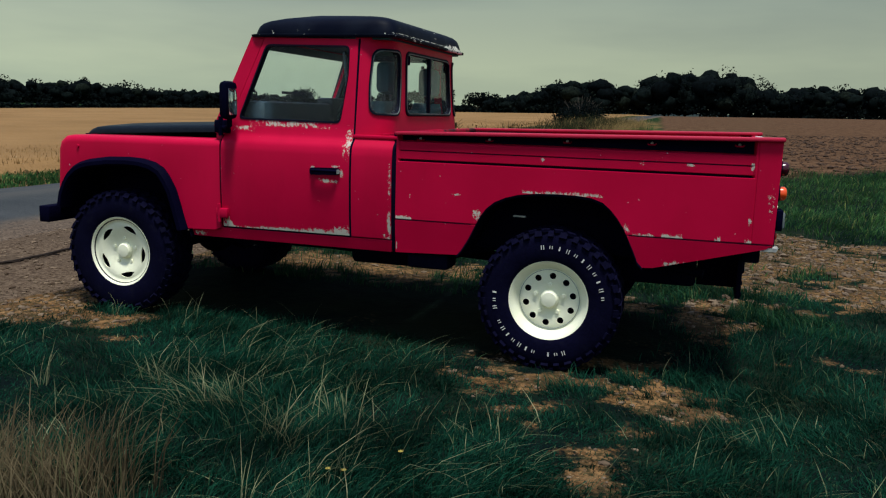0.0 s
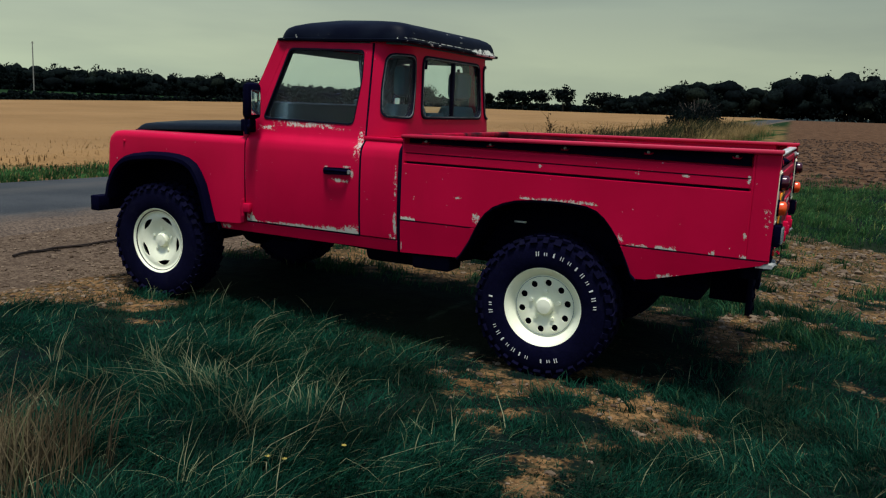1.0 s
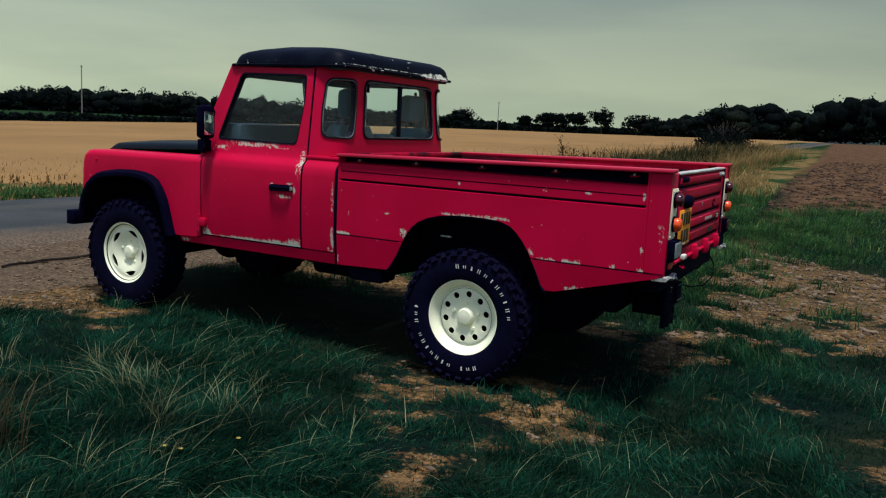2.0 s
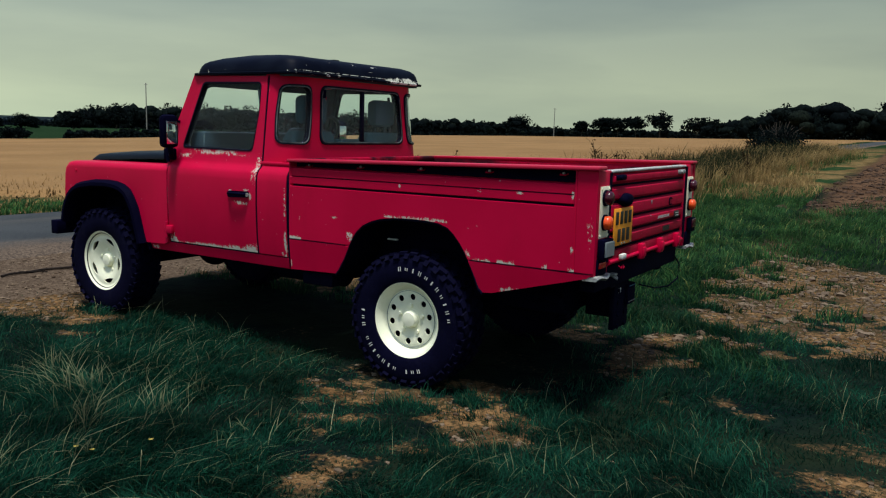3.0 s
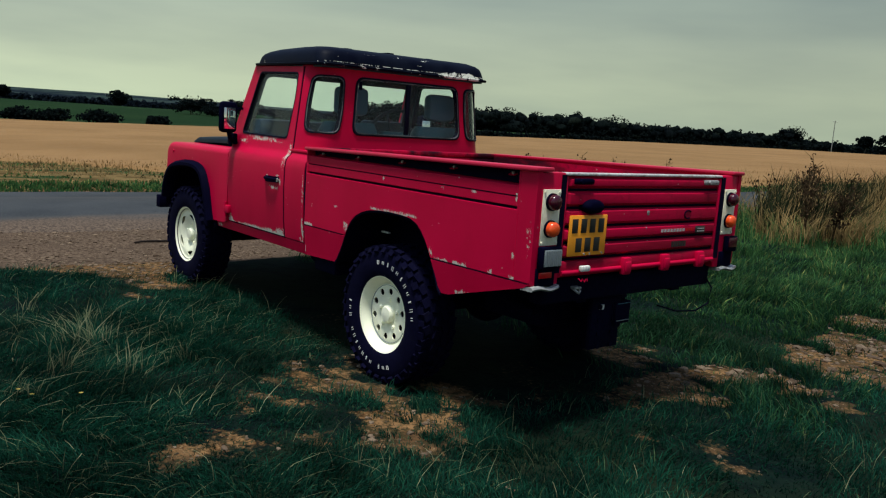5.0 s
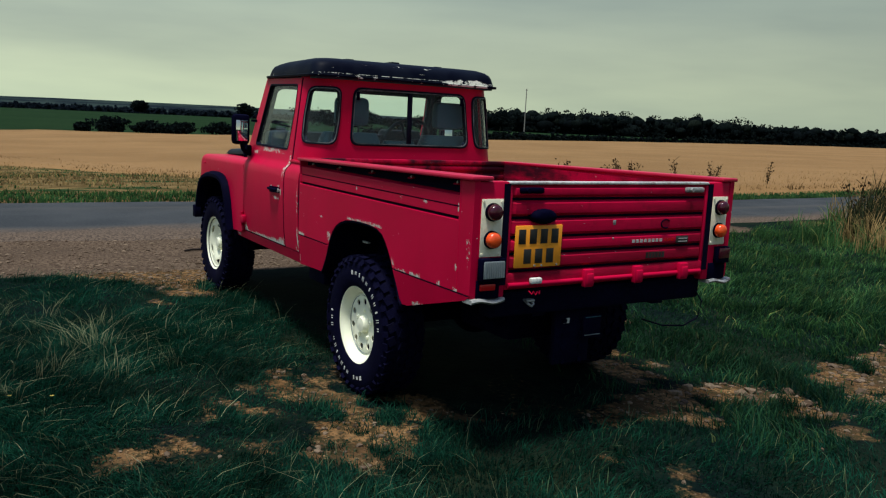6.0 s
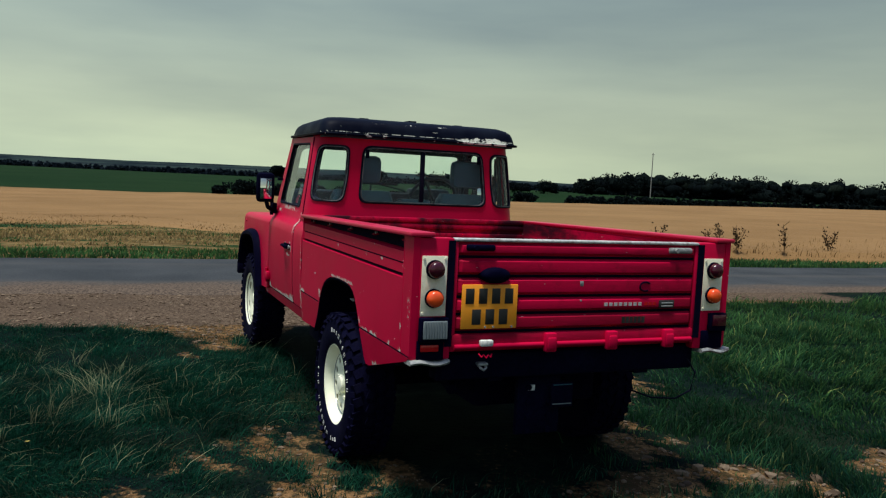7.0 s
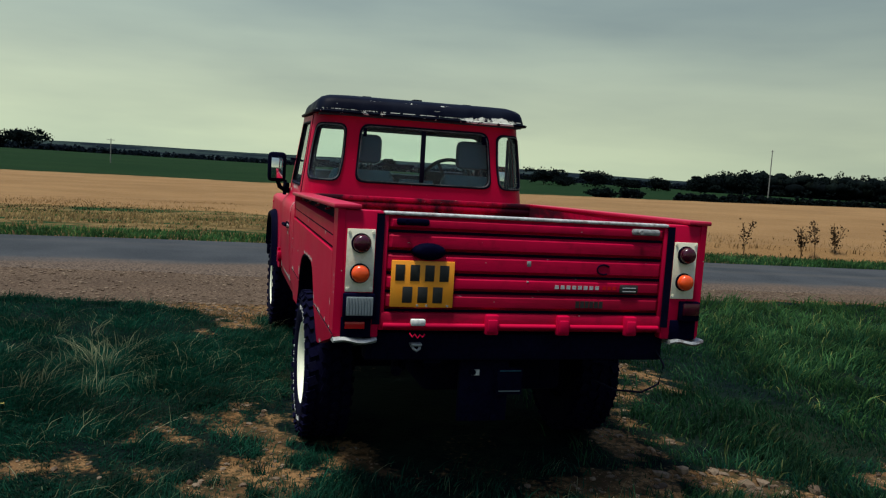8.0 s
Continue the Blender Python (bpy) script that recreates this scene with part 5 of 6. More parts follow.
part("scuttle", boxes((0.66, 0.76, -0.775, 0.775, 1.20, 1.262), bevel=0.012), M_RED, truck)

# windscreen frame and glass
SCR0, SCR1 = Vector((0.700, 0, 1.262)), Vector((0.920, 0, 1.785))


def screen_place(u, v, w):
    d = SCR1 - SCR0
    n = Vector((-d.z, 0, d.x)).normalized()
    half = 0.775 + (0.722 - 0.775) * v
    return SCR0 + d * v + Vector((0, u * half, 0)) - n * w


part("windscreen_frame", panel([(-1, 0), (1, 0), (1, 1), (-1, 1)], [rounded([(-0.9, 0.24), (0.9, 0.24), (0.9, 0.91), (-0.9, 0.91)], 0.08)], screen_place, 0.045), M_RED, truck, bevel=0.006)
part("screen_trim", panel([(-0.98, 0.02), (0.98, 0.02), (0.98, 0.99), (-0.98, 0.99)], [rounded([(-0.893, 0.247), (0.893, 0.247), (0.893, 0.903), (-0.893, 0.903)], 0.08)], lambda u, v, w: screen_place(u, v, 0.026 + w), 0.028), M_DASH, truck)
p = part("windscreen", panel(rounded([(-0.905, 0.235), (0.905, 0.235), (0.905, 0.915), (-0.905, 0.915)], 0.08), [], lambda u, v, w: screen_place(u, v, 0.018 + w), 0.005), M_GLASS, truck)
p.visible_shadow = False
for y in (-0.38, 0.30):
    bm = bmesh.new()
    tube(bm, [(0.735, y, 1.375), (0.765, y - 0.06, 1.425), (0.785, y - 0.30, 1.470)], 0.007, 6)
    box(bm, 0.772, 0.790, y - 0.42, y - 0.12, 1.460, 1.478)
    part("wiper", bm, M_BLACK, truck)


def door(s):
    out = [(0.752, 0.636), (1.598, 0.636), (1.601, 1.215), (1.596, 1.772), (0.992, 1.782), (0.777, 1.268), (0.752, 1.222)]
    win = rounded([(0.842, 1.296), (1.512, 1.290), (1.548, 1.56), (1.546, 1.732), (1.004, 1.738)], 0.035)
    ob = part("door", panel(out, [win], side_place(s, 0.002), 0.035, cuts_v=SIDE_CUTS), M_DOOR, truck, "red steel door flaking to bare metal along its lower edge", bevel=0.004)
    ob.parent = truck
    seal = rounded([(0.842, 1.296), (1.512, 1.290), (1.548, 1.56), (1.546, 1.732), (1.004, 1.738)], 0.035)
    part("window_seal", panel(scaled(seal, 0.004), [scaled(seal, -0.007)], side_place(s, 0.005), 0.043), M_RUBBER, ob)
    p = part("window_glass", panel(scaled(seal, -0.003), [], side_place(s, -0.012), 0.004), M_GLASS, ob)
    p.visible_shadow = False
    frame_in = [(0.770, 1.262), (1.592, 1.262), (1.594, 1.776), (0.984, 1.778)]
    part("frame_lining", panel(frame_in, [scaled(seal, -0.006)], side_place(s, -0.035), 0.008), M_DASH, ob)
    # inner lining hides the sheet's back
    lining = [(0.77, 0.66), (1.58, 0.66), (1.58, 1.275), (0.80, 1.275)]
    part("door_lining", panel(lining, [], side_place(s, -0.04), 0.03, cuts_v=SIDE_CUTS), M_DASH, ob)
    # pull handle in a dark recess
    hb = panel(rounded([(1.352, 0.985), (1.545, 0.992), (1.545, 1.032), (1.352, 1.028)], 0.016), [], side_place(s, 0.010), 0.012)
    hd = part("door_handle", hb, M_BLACK, ob, "black door handle")
    bm = bmesh.new()
    tube(bm, [(1.37, s * 0.868, 1.012), (1.40, s * 0.882, 1.014), (1.50, s * 0.884, 1.014), (1.53, s * 0.870, 1.012)], 0.010)
    part("grip", bm, M_BLACK, ob)
    bm = bmesh.new()
    rod(bm, (1.535, s * 0.852, 1.01), (1.535, s * 0.866, 1.01), 0.013)
    part("lock_barrel", bm, M_GALV, ob)
    # upper hinge
    bm = boxes((0.70, 0.79, s * 0.80, s * 0.835, 1.215, 1.275), bevel=0.008)
    rod(bm, (0.745, s * 0.832, 1.19), (0.745, s * 0.832, 1.305), 0.014)
    part("upper_hinge", bm, M_BLACK, ob, "black upper door hinge")
    return ob


for s in (-1, 1):
    door(s)
    # windscreen pillar beside the door frame
    a0 = [(0.665, 1.245), (0.770, 1.262), (0.988, 1.788), (0.900, 1.795)]
    part("pillar_lining", panel([(0.690, 1.25), (0.80, 1.262), (1.005, 1.785), (0.895, 1.79)], [], side_place(s, -0.026), 0.040), M_DASH, truck)
    part("screen_pillar", panel(a0, [], side_place(s, -0.004), 0.021, cuts_v=SIDE_CUTS), M_RED, truck, bevel=0.005)
    part("sill", panel([(0.52, 0.600), (0.53, 0.560), (1.862, 0.556), (1.862, 0.626), (0.75, 0.626)], [], side_place(s, -0.003), 0.04, cuts_v=SIDE_CUTS), M_WING, truck, bevel=0.006)
    part("cab_side_panel", panel([(1.611, 0.632), (1.860, 0.632), (1.862, 1.195), (1.856, 1.222), (1.613, 1.222)], [], side_place(s), 0.04, cuts_v=SIDE_CUTS), M_POST, truck, bevel=0.005)
    part("cab_ledge", boxes((1.600, 1.875, s * 0.70, s * 0.805, 1.205, 1.226), bevel=0.006), M_RED, truck)
    # shadowed joint between cab and bed
    part("body_gap_strip", boxes((1.858, 1.895, s * 0.70, s * 0.800, 0.56, 1.245)), M_DARK, truck)
    part("body_gap_strip", panel([(1.8605, 0.566), (1.8895, 0.566), (1.8895, 1.20), (1.8605, 1.20)], [], side_place(s, -0.006), 0.03, cuts_v=SIDE_CUTS), M_DARK, truck)
    part("shut_line", panel([(0.7425, 0.63), (0.7515, 0.63), (0.7515, 1.20), (0.7425, 1.20)], [], side_place(s, -0.004), 0.03, cuts_v=SIDE_CUTS), M_DARK, truck)
    part("shut_line", panel([(1.5985, 0.63), (1.6105, 0.63), (1.6105, 1.775), (1.5985, 1.775)], [], side_place(s, -0.001), 0.03, cuts_v=SIDE_CUTS), M_DARK, truck)
    part("shut_line", panel([(0.752, 0.6265), (1.600, 0.6265), (1.600, 0.6355), (0.752, 0.6355)], [], side_place(s, -0.002), 0.03), M_DARK, truck)

# cab back: one sheet that turns both rear corners
RC, XR, HW = 0.20, 1.800, 0.76
ARC = RC * math.pi / 2
FULL = 2 * ARC + 2 * (HW - RC)


def cab_place(u, v, w):
    k = (v - 1.21) / 0.585
    half = 0.790 + (0.722 - 0.790) * k
    xr = XR - 0.022 * k
    flip = 1.0
    if u > FULL / 2:
        u, flip = FULL - u, -1.0
    if u < ARC:
        a = u / RC
        x, y = xr - RC + (RC - w) * math.sin(a), -(half - RC) - (RC - w) * math.cos(a)
    else:
        x, y = xr - w, -(half - RC) * (FULL / 2 - u) / (HW - RC)
    return Vector((x, flip * y, v))


def q_window(flip):
    p = [(0.098, 1.352), (0.318, 1.348), (0.330, 1.50), (0.318, 1.712), (0.112, 1.712), (0.094, 1.52)]
    if flip:
        p = [(FULL - a, b) for a, b in reversed(p)]
    return rounded(p, 0.055, 5)


RW = rounded([(ARC + 0.128, 1.352), (ARC + 1.040, 1.352), (ARC + 1.035, 1.716), (ARC + 0.118, 1.716)], 0.065, 6)
cu = [ARC * k / 10 for k in range(1, 11)] + [FULL - ARC * k / 10 for k in range(1, 11)]
cab_back = part("cab_back", panel([(0, 1.21), (FULL, 1.21), (FULL, 1.79), (0, 1.79)], [q_window(0), RW, q_window(1)], cab_place, 0.03, cuts_u=cu), M_RED, truck, bevel=0.0, smooth=45)
for k, loop in enumerate((q_window(0), RW, q_window(1))):
    d = 0.012 if k != 1 else 0.014
    ccu = cu
    sl = part("window_seal", panel(scaled(loop, d), [scaled(loop, -0.003)], lambda u, v, w: cab_place(u, v, w - 0.008), 0.045, cuts_u=ccu), M_RUBBER, cab_back, "black rubber window seal", bevel=0.004)
    gl = part("window_glass", panel(scaled(loop, 0.004), [], lambda u, v, w: cab_place(u, v, w + 0.006), 0.004, cuts_u=ccu), M_DUSTY, cab_back)
    gl.visible_shadow = False
    part("seal_insert", panel(scaled(loop, 0.002), [scaled(loop, -0.004)], lambda u, v, w: cab_place(u, v, w - 0.0095), 0.004, cuts_u=ccu), M_INSERT, cab_back, "worn grey insert strip in the seal")
part("window_bar", boxes((1.778, 1.802, -0.013, 0.017, 1.36, 1.708), bevel=0.003), M_RUBBER, cab_back)
for y in (-0.40, 0.43):
    part("window_catch", boxes((1.785, 1.797, y - 0.012, y + 0.012, 1.645, 1.70), bevel=0.003), M_BLACK, cab_back)
part("cab_back_lower", boxes((1.765, 1.80, -0.78, 0.78, 0.60, 1.235)), M_RED, truck)

# roof: gutter, shallow sides and a crowned top
GX0, GX1, GY = 0.885, 1.824, 0.740


def roof_ring(bm, inset, z, r, crown=0.0):
    x0, x1, y1 = GX0 + inset * 1.25, GX1 - inset, GY - inset
    pts = rounded([(x0, -y1), (x1, -y1), (x1, y1), (x0, y1)], r, 6)
    return [bm.verts.new((p[0], p[1], z)) for p in pts]


bm = bmesh.new()
rings = [roof_ring(bm, i, z, r) for i, z, r in ((0.012, 1.785, 0.10), (0.012, 1.808, 0.10), (0.018, 1.830, 0.10), (0.024, 1.852, 0.10), (0.035, 1.874, 0.10), (0.056, 1.892, 0.11), (0.10, 1.908, 0.12), (0.20, 1.922, 0.14), (0.34, 1.932, 0.10))]
join_rings(bm, rings)
bm.faces.new(rings[-1])
for v in bm.verts:   # the crown falls away towards the screen and dents unevenly
    k = max(0.0, (v.co.z - 1.83) / 0.10)
    v.co.z += k * (-0.022 * max(0.0, (1.25 - v.co.x) / 0.35) + 0.004 * math.sin(v.co.y * 9 + v.co.x * 5))
roof = part("roof", bm, M_ROOF, truck, "black roof with paint flaking along its gutter", smooth=50)
for k in (-0.36, 0.0, 0.36):
    part("roof_swage", boxes((1.18, 1.56, k - 0.03, k + 0.03, 1.908, 1.934 if not k else 1.928), bevel=0.004), M_ROOF, roof)
bm = bmesh.new()
rings = []
for i, z in ((0.016, 1.782), (-0.006, 1.784), (-0.008, 1.797), (-0.002, 1.800), (0.004, 1.790), (0.016, 1.792)):
    rings.append(roof_ring(bm, i, z, 0.10))
join_rings(bm, rings + [rings[0]])
part("rain_gutter", bm, M_ROOF, roof)
part("roof_lining", boxes((0.95, 1.78, -0.70, 0.70, 1.772, 1.784)), M_SEAT, roof)

# ---- cab interior ----
part("cab_floor", boxes((0.70, 1.78, -0.78, 0.78, 0.62, 0.66)), M_DASH, truck)
part("seat_box", boxes((1.15, 1.77, -0.74, 0.74, 0.64, 0.90), bevel=0.01), M_DASH, truck)
bm = boxes((0.835, 0.985, -0.72, 0.72, 1.05, 1.405), bevel=0.03)
part("dashboard", bm, M_DASH, truck)
part("instrument_binnacle", boxes((0.87, 1.0, 0.22, 0.56, 1.30, 1.445), bevel=0.025), M_DASH, truck)


def seat(y, w, head):
    ob = part("seat", boxes((1.14, 1.62, y - w, y + w, 0.90, 1.03), bevel=0.035), M_SEAT, truck, "grey vinyl cab seat")
    bm = bmesh.new()
    rings = []
    for x0, x1, z, k in ((1.50, 1.66, 1.00, 0.96), (1.52, 1.67, 1.10, 1.0), (1.56, 1.69, 1.26, 1.0), (1.585, 1.70, 1.375 if head else 1.33, 0.94), (1.605, 1.69, 1.425 if head else 1.375, 0.82)):
        p = rounded([(x0, y - w * k), (x1, y - w * k), (x1, y + w * k), (x0, y + w * k)], 0.05, 3)
        rings.append([bm.verts.new((q[0], q[1], z)) for q in p])
    join_rings(bm, rings, True)
    part("backrest", bm, M_SEAT, ob)
    if head:
        bm = boxes((1.61, 1.71, y - 0.125, y + 0.125, 1.470, 1.665), bevel=0.04)
        part("headrest", bm, M_SEAT, ob)
        for d in (-0.06, 0.06):
            bm = bmesh.new()
            rod(bm, (1.65, y + d, 1.39), (1.65, y + d, 1.50), 0.007)
            part("headrest_post", bm, M_DASH, ob)


seat(-0.385, 0.235, True)
seat(0.40, 0.235, True)
seat(0.0, 0.14, False)
bm = bmesh.new()
sw = Matrix.Translation((1.08, 0.37, 1.375)) @ Euler((0, radians(-58), 0)).to_matrix().to_4x4()
pts = [sw @ Vector((0.19 * math.cos(t), 0.19 * math.sin(t), 0)) for t in (2 * math.pi * k / 40 for k in range(41))]
tube(bm, pts, 0.014)
for a in (90, 210, 330):
    rod(bm, sw @ Vector((0, 0, -0.02)), sw @ Vector((0.2 * math.cos(radians(a)), 0.2 * math.sin(radians(a)), 0)), 0.012, seg=8)
rod(bm, sw @ Vector((0, 0, -0.02)), (0.86, 0.37, 1.26), 0.03)
part("steering_wheel", bm, M_DASH, truck, "black two-tone steering wheel")
for y in (-0.71, 0.71):
    bm = bmesh.new()
    tube(bm, [(1.50, y, 1.70), (1.53, y * 0.99, 1.45), (1.57, y * 0.96, 1.0)], 0.012, 6)
    part("seat_belt", bm, M_DASH, truck)

# ---- door mirrors ----
for s in (-1, 1):
    bm = boxes((0.815, 0.875, s * 0.974, s * 0.836, 1.290, 1.514), bevel=0.030)
    mirror = part("door_mirror", bm, M_BLACK, truck, "black plastic door mirror on an arm")
    part("mirror_glass", boxes((0.874, 0.878, s * 0.948, s * 0.862, 1.318, 1.470), bevel=0.001), M_MIRROR, mirror)
    bm = bmesh.new()
    tube(bm, [(0.845, s * 0.895, 1.30), (0.835, s * 0.88, 1.255), (0.80, s * 0.850, 1.235), (0.75, s * 0.82, 1.24)], 0.017)
    box(bm, 0.70, 0.80, s * 0.838, s * 0.80, 1.205, 1.285, bevel=0.01)
    part("mirror_arm", bm, M_BLACK, mirror)

# ---- load bed ----
SLOPE = 0.019


def bed_y(x, z):
    y = 0.848
    if z < 0.755:
        y -= (0.755 - z) * 0.085
    if 1.905 < x < 3.797:
        if z > 1.203:
            y -= 0.052
        elif abs(z - 1.096) < 0.006:
            y -= 0.022
        elif z > 1.1:
            y -= 0.006
        if abs(z - 1.150) < 0.001:
            y -= 0.008
    if abs(z - 0.757) < 0.001:
        y -= 0.006
    if abs(x - 3.812) < 0.001 and z > 0.76:
        y -= 0.003
    return y


def bed_place(s):
    return lambda u, v, w: Vector((u, s * (bed_y(u, v) - w), v))


ARCH_R = [(2.262, 0.575), (2.285, 0.60), (2.33, 0.675), (2.362, 0.745), (2.392, 0.805), (2.425, 0.85), (2.469, 0.888), (2.53, 0.917), (2.60, 0.937), (2.70, 0.949), (2.80, 0.953), (2.92, 0.951), (3.0, 0.943), (3.06, 0.922), (3.10, 0.89), (3.14, 0.845), (3.178, 0.79), (3.212, 0.72), (3.24, 0.66), (3.258, 0.615), (3.285, 0.588)]


def bed_side(s):
    out = [(1.890, 0.562)] + ARCH_R + [(3.34, 0.592), (3.885, 0.735), (3.918, 0.760), (3.922, 1.285), (1.890, 1.250)]
    bm = panel(out, [], bed_place(s), 0.03, cuts_u=(1.900, 1.910, 3.792, 3.802, 3.808, 3.812, 3.816), cuts_v=(0.65, 0.752, 0.757, 0.762, 1.087, 1.091, 1.101, 1.105, 1.146, 1.150, 1.154, 1.200, 1.206))
    ob = part("bed_side", bm, M_TUB, truck, "red load bed side with scratched swage lines", smooth=25)
    # capping rail
    bm = boxes((1.884, 3.930, s * 0.752, s * 0.866, 1.236, 1.256), bevel=0.006)
    for v in bm.verts:
        v.co.z += SLOPE * (v.co.x - 1.884)
    part("top_rail", bm, M_RAIL, ob)
    # rope hooks under the rail
    for x in (2.02, 2.42, 2.85, 3.29, 3.72):
        bm = bmesh.new()
        z = 1.205 + SLOPE * (x - 1.884)
        tube(bm, [(x - 0.022, s * 0.798, z + 0.010), (x - 0.016, s * 0.820, z + 0.004), (x + 0.016, s * 0.820, z + 0.004), (x + 0.022, s * 0.798, z + 0.010)], 0.004, 6)
        part("rope_hook", bm, M_TAIL, ob)
        bm = bmesh.new()
        rod(bm, (x, s * 0.798, z + 0.012), (x, s * 0.812, z + 0.012), 0.008, seg=8)
        part("hook_bolt", bm, M_GALV, ob, "bare bolt head")
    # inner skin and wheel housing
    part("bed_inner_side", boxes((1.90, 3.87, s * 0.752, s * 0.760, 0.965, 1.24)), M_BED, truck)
    bm = bmesh.new()
    rings = []
    for x, z in ARCH_R:
        rings.append([bm.verts.new((x, s * 0.822, z)), bm.verts.new((x, s * 0.845, z + 0.001)), bm.verts.new((x, s * 0.845, z - 0.012)), bm.verts.new((x, s * 0.822, z - 0.016))])
    join_rings(bm, rings, True)
    part("arch_lip", bm, M_DARK, ob)
    bm = bmesh.new()
    rings = []
    for x, z in ARCH_R:
        rings.append([bm.verts.new((x, s * 0.838, z - 0.006)), bm.verts.new((x, s * 0.50, z - 0.006)), bm.verts.new((x, s * 0.50, z + 0.02)), bm.verts.new((x, s * 0.838, z - 0.002))])
    join_rings(bm, rings, True)
    part("wheel_housing", bm, M_DARK, truck)
    part("wheel_housing_wall", panel(ARCH_R, [], lambda u, v, w: Vector((u, s * (0.50 - w), v)), 0.01), M_DARK, truck)
    # black strip painted as shade under the rail; open joints in the swage pressing
    bm = boxes((1.912, 3.790, s * 0.797, s * 0.802, 1.208, 1.238))
    for v in bm.verts:
        if v.co.z > 1.22:
            v.co.z += SLOPE * (v.co.x - 1.884)
    part("rail_recess", bm, M_DARK, ob, "black strip painted as shade under the rail")
    part("swage_joint", boxes((1.912, 3.790, s * 0.828, s * 0.8345, 1.0915, 1.1005)), M_DARK, ob)
    part("swage_line", boxes((1.912, 3.790, s * 0.838, s * 0.8424, 1.1485, 1.1515)), M_DARK, ob)
    part("panel_joint", boxes((1.89, 2.34, s * 0.841, s * 0.8484, 0.7555, 0.7585)), M_DARK, ob)
    part("panel_joint", boxes((3.205, 3.905, s * 0.841, s * 0.8484, 0.7555, 0.7585)), M_DARK, ob)
    return ob


for s in (-1, 1):
    bed_side(s)
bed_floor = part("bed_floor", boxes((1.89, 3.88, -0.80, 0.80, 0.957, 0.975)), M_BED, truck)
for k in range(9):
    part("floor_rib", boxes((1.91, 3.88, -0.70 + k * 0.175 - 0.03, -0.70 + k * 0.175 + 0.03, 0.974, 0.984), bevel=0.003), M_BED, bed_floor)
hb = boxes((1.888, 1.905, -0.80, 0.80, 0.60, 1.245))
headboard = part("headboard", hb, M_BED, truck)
for z in (1.02, 1.08, 1.14, 1.20):
    part("rib", boxes((1.904, 1.922, -0.77, 0.77, z - 0.017, z + 0.017), bevel=0.006), M_BED, headboard)
part("headboard_rail", boxes((1.884, 1.925, -0.80, 0.80, 1.225, 1.256), bevel=0.007), M_BED, truck)

# ---- tail ----
for s in (-1, 1):
    bm = boxes((3.86, 3.918, s * 0.658, s * 0.846, 0.745, 1.272), bevel=0.007)
    post = part("rear_post", bm, M_TUB, truck)
    bm = boxes((3.917, 3.923, s * 0.690, s * 0.806, 0.935, 1.195), bevel=0.002)
    for y in (0.699, 0.797):
        for z in (0.948, 1.182):
            rod(bm, (3.922, s * y, z), (3.927, s * y, z), 0.006, seg=8)
    part("tailgate_gap", boxes((3.895, 3.9205, s * 0.654, s * 0.687, 0.80, 1.262)), M_DARK, post, "black gap between post and tailgate")
    lamp_plate = part("lamp_panel", bm, M_CREAM, post, "chipped cream lamp panel")
    for z, m, nm, lab in ((1.137, M_STOP, "stop_lamp", "dark red stop lamp"), (1.013, M_AMBER, "indicator_lamp", "amber indicator lamp")):
        bm = bmesh.new()
        c = (3.923, s * 0.748, z)
        rod(bm, c, (3.933, s * 0.748, z), 0.041, seg=28)
        part("lamp_base", bm, M_BLACK, post)
        bm = bmesh.new()
        rings = []
        for r, d in ((0.036, 0.009), (0.036, 0.026), (0.034, 0.033), (0.027, 0.040), (0.014, 0.044)):
            rings.append([bm.verts.new((3.923 + d, s * 0.748 + r * math.cos(t), z + r * math.sin(t))) for t in (2 * math.pi * k / 28 for k in range(28))])
        join_rings(bm, rings, True)
        part(nm, bm, m, post, lab, smooth=50)
part("reversing_lamp", boxes((3.918, 3.955, -0.812, -0.682, 0.828, 0.932), bevel=0.006), M_BLACK, truck, "black reversing lamp with grey ribbed lens")
lamp = bpy.data.objects["reversing_lamp"]
rev_lens = part("lamp_lens", boxes((3.954, 3.962, -0.802, -0.692, 0.842, 0.920), bevel=0.003), M_REV, lamp, "grey ribbed lens")
for k in range(9):
    part("lens_rib", boxes((3.961, 3.965, -0.797 + k * 0.0122, -0.791 + k * 0.0122, 0.846, 0.916)), M_REV, lamp)
part("fog_lamp", boxes((3.918, 3.95, 0.735, 0.832, 0.835, 0.925), bevel=0.006), M_BLACK, truck, "black housed red fog lamp")
part("lamp_lens", boxes((3.949, 3.956, 0.742, 0.825, 0.862, 0.918), bevel=0.003), M_STOP, bpy.data.objects["fog_lamp"], "dark red lens")
part("red_reflector", boxes((3.925, 3.934, -0.800, -0.718, 0.783, 0.812), bevel=0.002), M_FOG, truck, "small red reflector")
part("reflector_bracket", boxes((3.88, 3.926, -0.815, -0.690, 0.745, 0.83), bevel=0.004), M_BLACK, truck)
part("reflector_bracket", boxes((3.88, 3.926, 0.70, 0.83, 0.745, 0.835), bevel=0.004), M_BLACK, truck)

